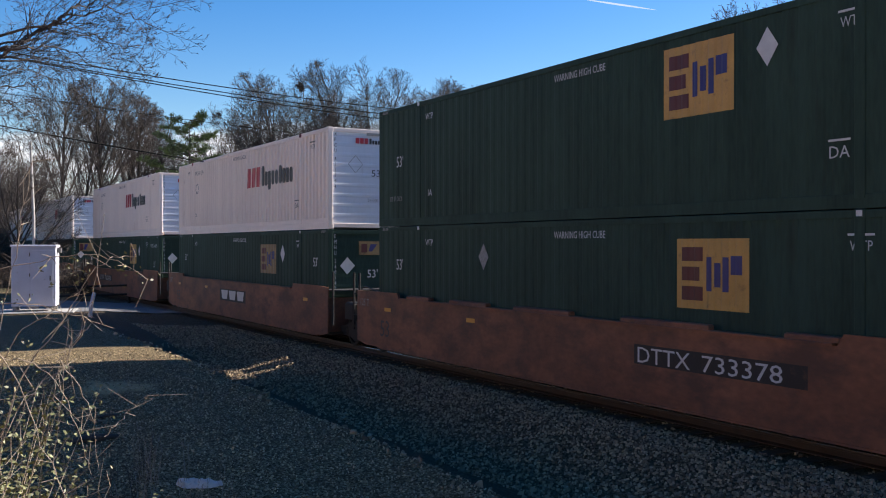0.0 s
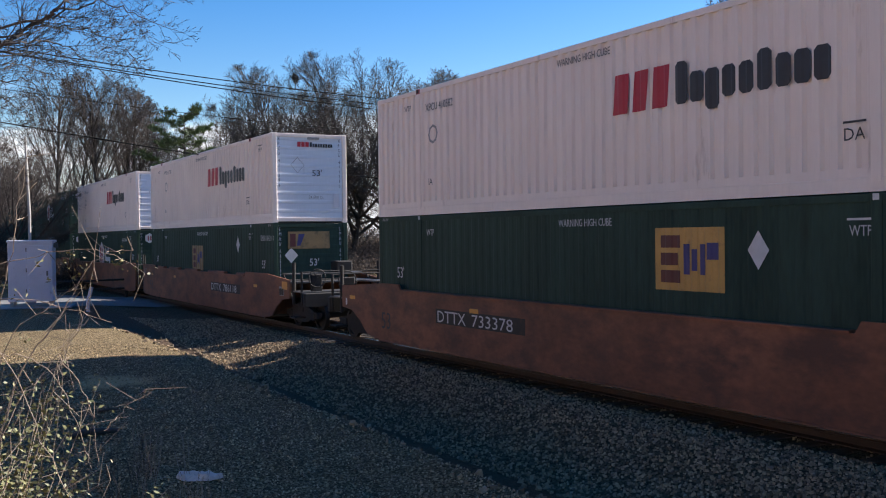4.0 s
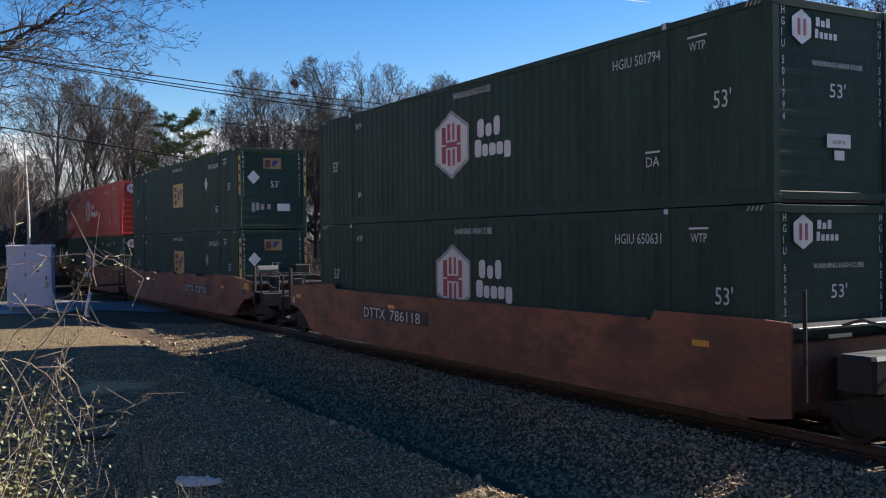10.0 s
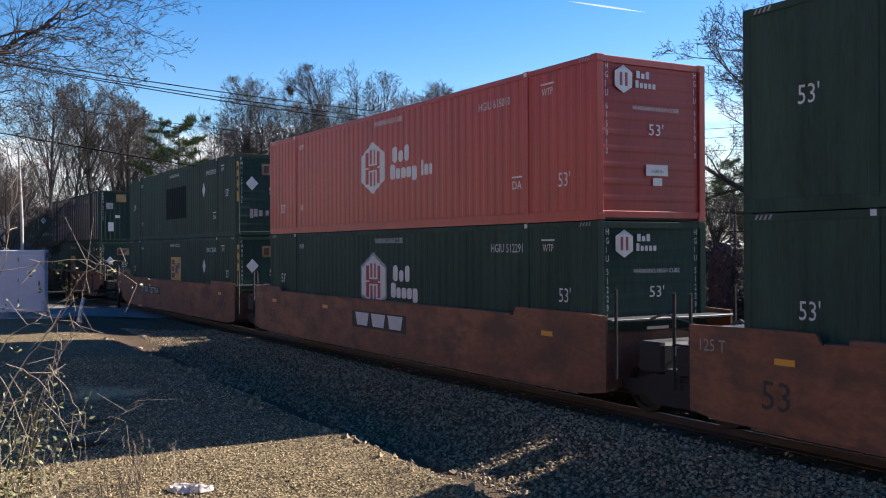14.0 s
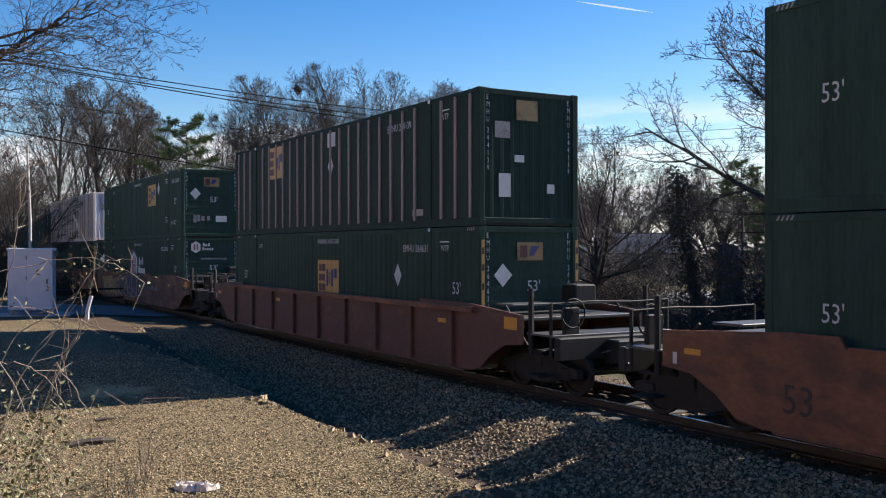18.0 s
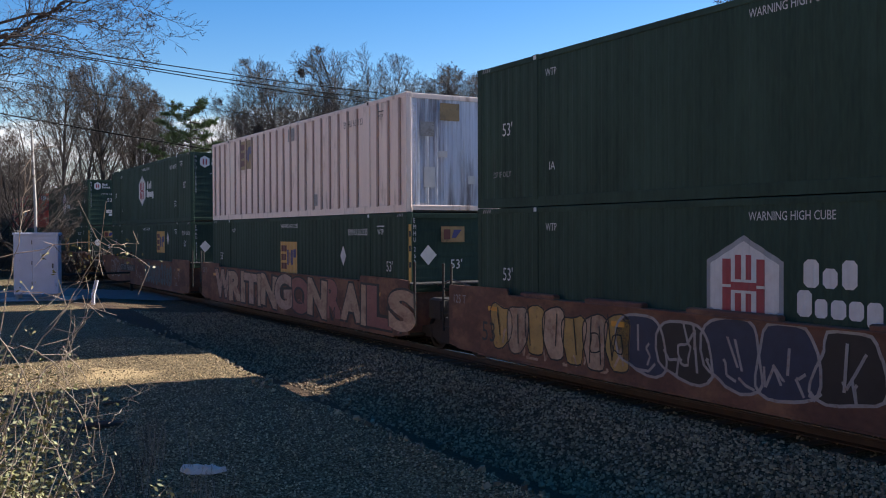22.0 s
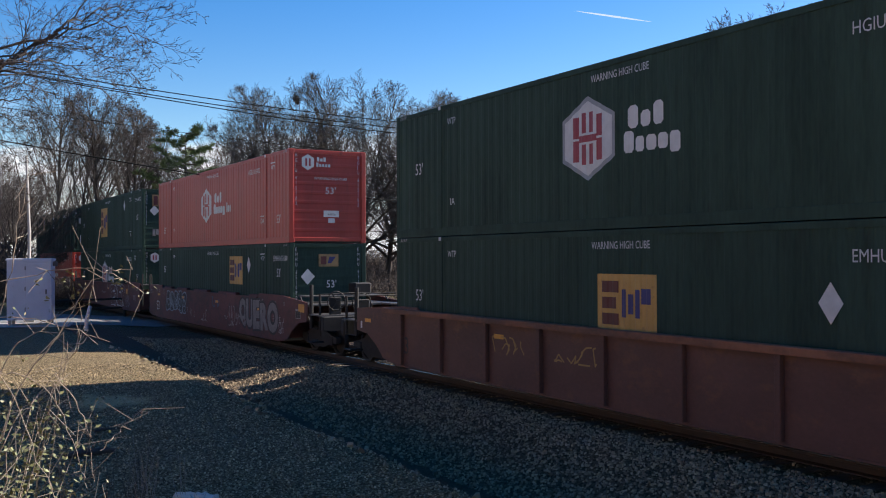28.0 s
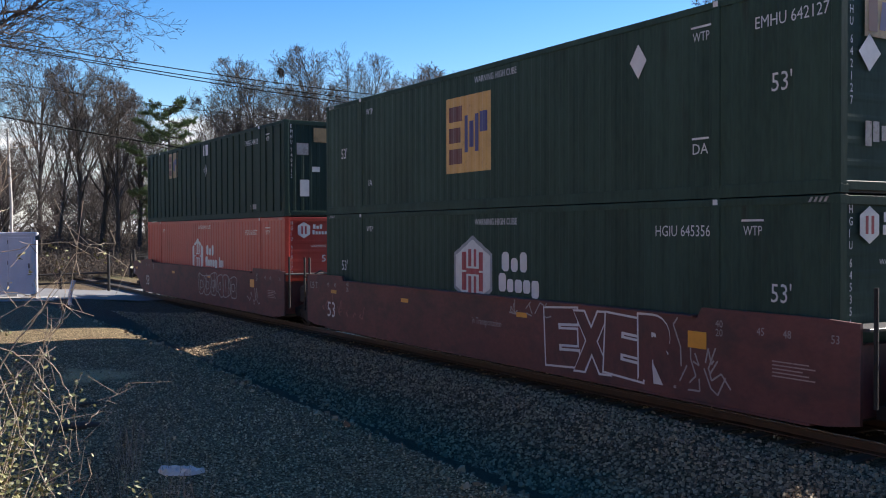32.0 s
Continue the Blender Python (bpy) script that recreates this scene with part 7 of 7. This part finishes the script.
# stop sign at the street corner
sx, sy = at(35.25, 62)
sg = thing("stop_sign", "red octagonal stop sign on a steel post", "sign", m=pose(sx, sy, -0.6, 0, 0, -40))
part("post", Geo().tube([(0, 0.03, 0), (0, 0.03, 2.6)], 0.03, 6), "galv", sg)
octo = lambda r: [(r * math.cos(radians(22.5 + 45 * k)), 2.2 + r * math.sin(radians(22.5 + 45 * k))) for k in range(8)]
part("rim", Geo().prism(octo(0.42), "y", -0.006, 0.006), "mark_white", sg)
face_ = part("plate", Geo().prism(octo(0.385), "y", -0.012, -0.007), "car_red", sg)
part("lettering", letters("STOP"), "mark_white", face_, m=Matrix.Translation((0, -0.016, 2.2)) @ Matrix(((1, 0, 0, 0), (0, 0, -1, 0), (0, 1, 0, 0), (0, 0, 0, 1))) @ Matrix.Diagonal((0.2, 0.25, 1, 1)))
# thin vapour trail high in the sky
a, b = along(37.6, 14.2, 3600), along(42.0, 13.4, 3600)
g = Geo()
for i in range(12):
    p, q = a.lerp(b, i / 12), a.lerp(b, (i + 1) / 12)
    w0, w1 = 3.4 * math.sin(math.pi * (i + 0.2) / 12.5), 3.4 * math.sin(math.pi * (i + 1.2) / 12.7)
    g.face([p - Vector((0, 0, w0)), q - Vector((0, 0, w1)), q + Vector((0, 0, w1)), p + Vector((0, 0, w0))])
M["vapour"] = surface("vapour_trail", (0.2, 0.22, 0.25), 1.0, 0, 0.05, 0.01)
# emission stands in for sunlight scattered by the trail, which renders dark without it
vb = M["vapour"].node_tree.nodes["Principled BSDF"]
vb.inputs["Emission Color"].default_value, vb.inputs["Emission Strength"].default_value = (0.62, 0.76, 0.95, 1), 0.45
tagged(part("vapour_trail", g, "vapour"), "thin white vapour trail in the sky", "backdrop", kind="structure")


# ---- movement ----
def rail_pose(s, z):
    """Pose of a unit whose middle is s metres along the line."""
    return pose(line_x(s), s, z, 0, 0, math.degrees(BEND * s))


def motions():
    for ob, s0, z in ROLLING:
        mid = s0 + LEN / 2
        walk(ob, [(t, rail_pose(mid - SPEED * t, z)) for t in (0.0, 8.0, 16.0, 24.0, 32.0)])


motions()
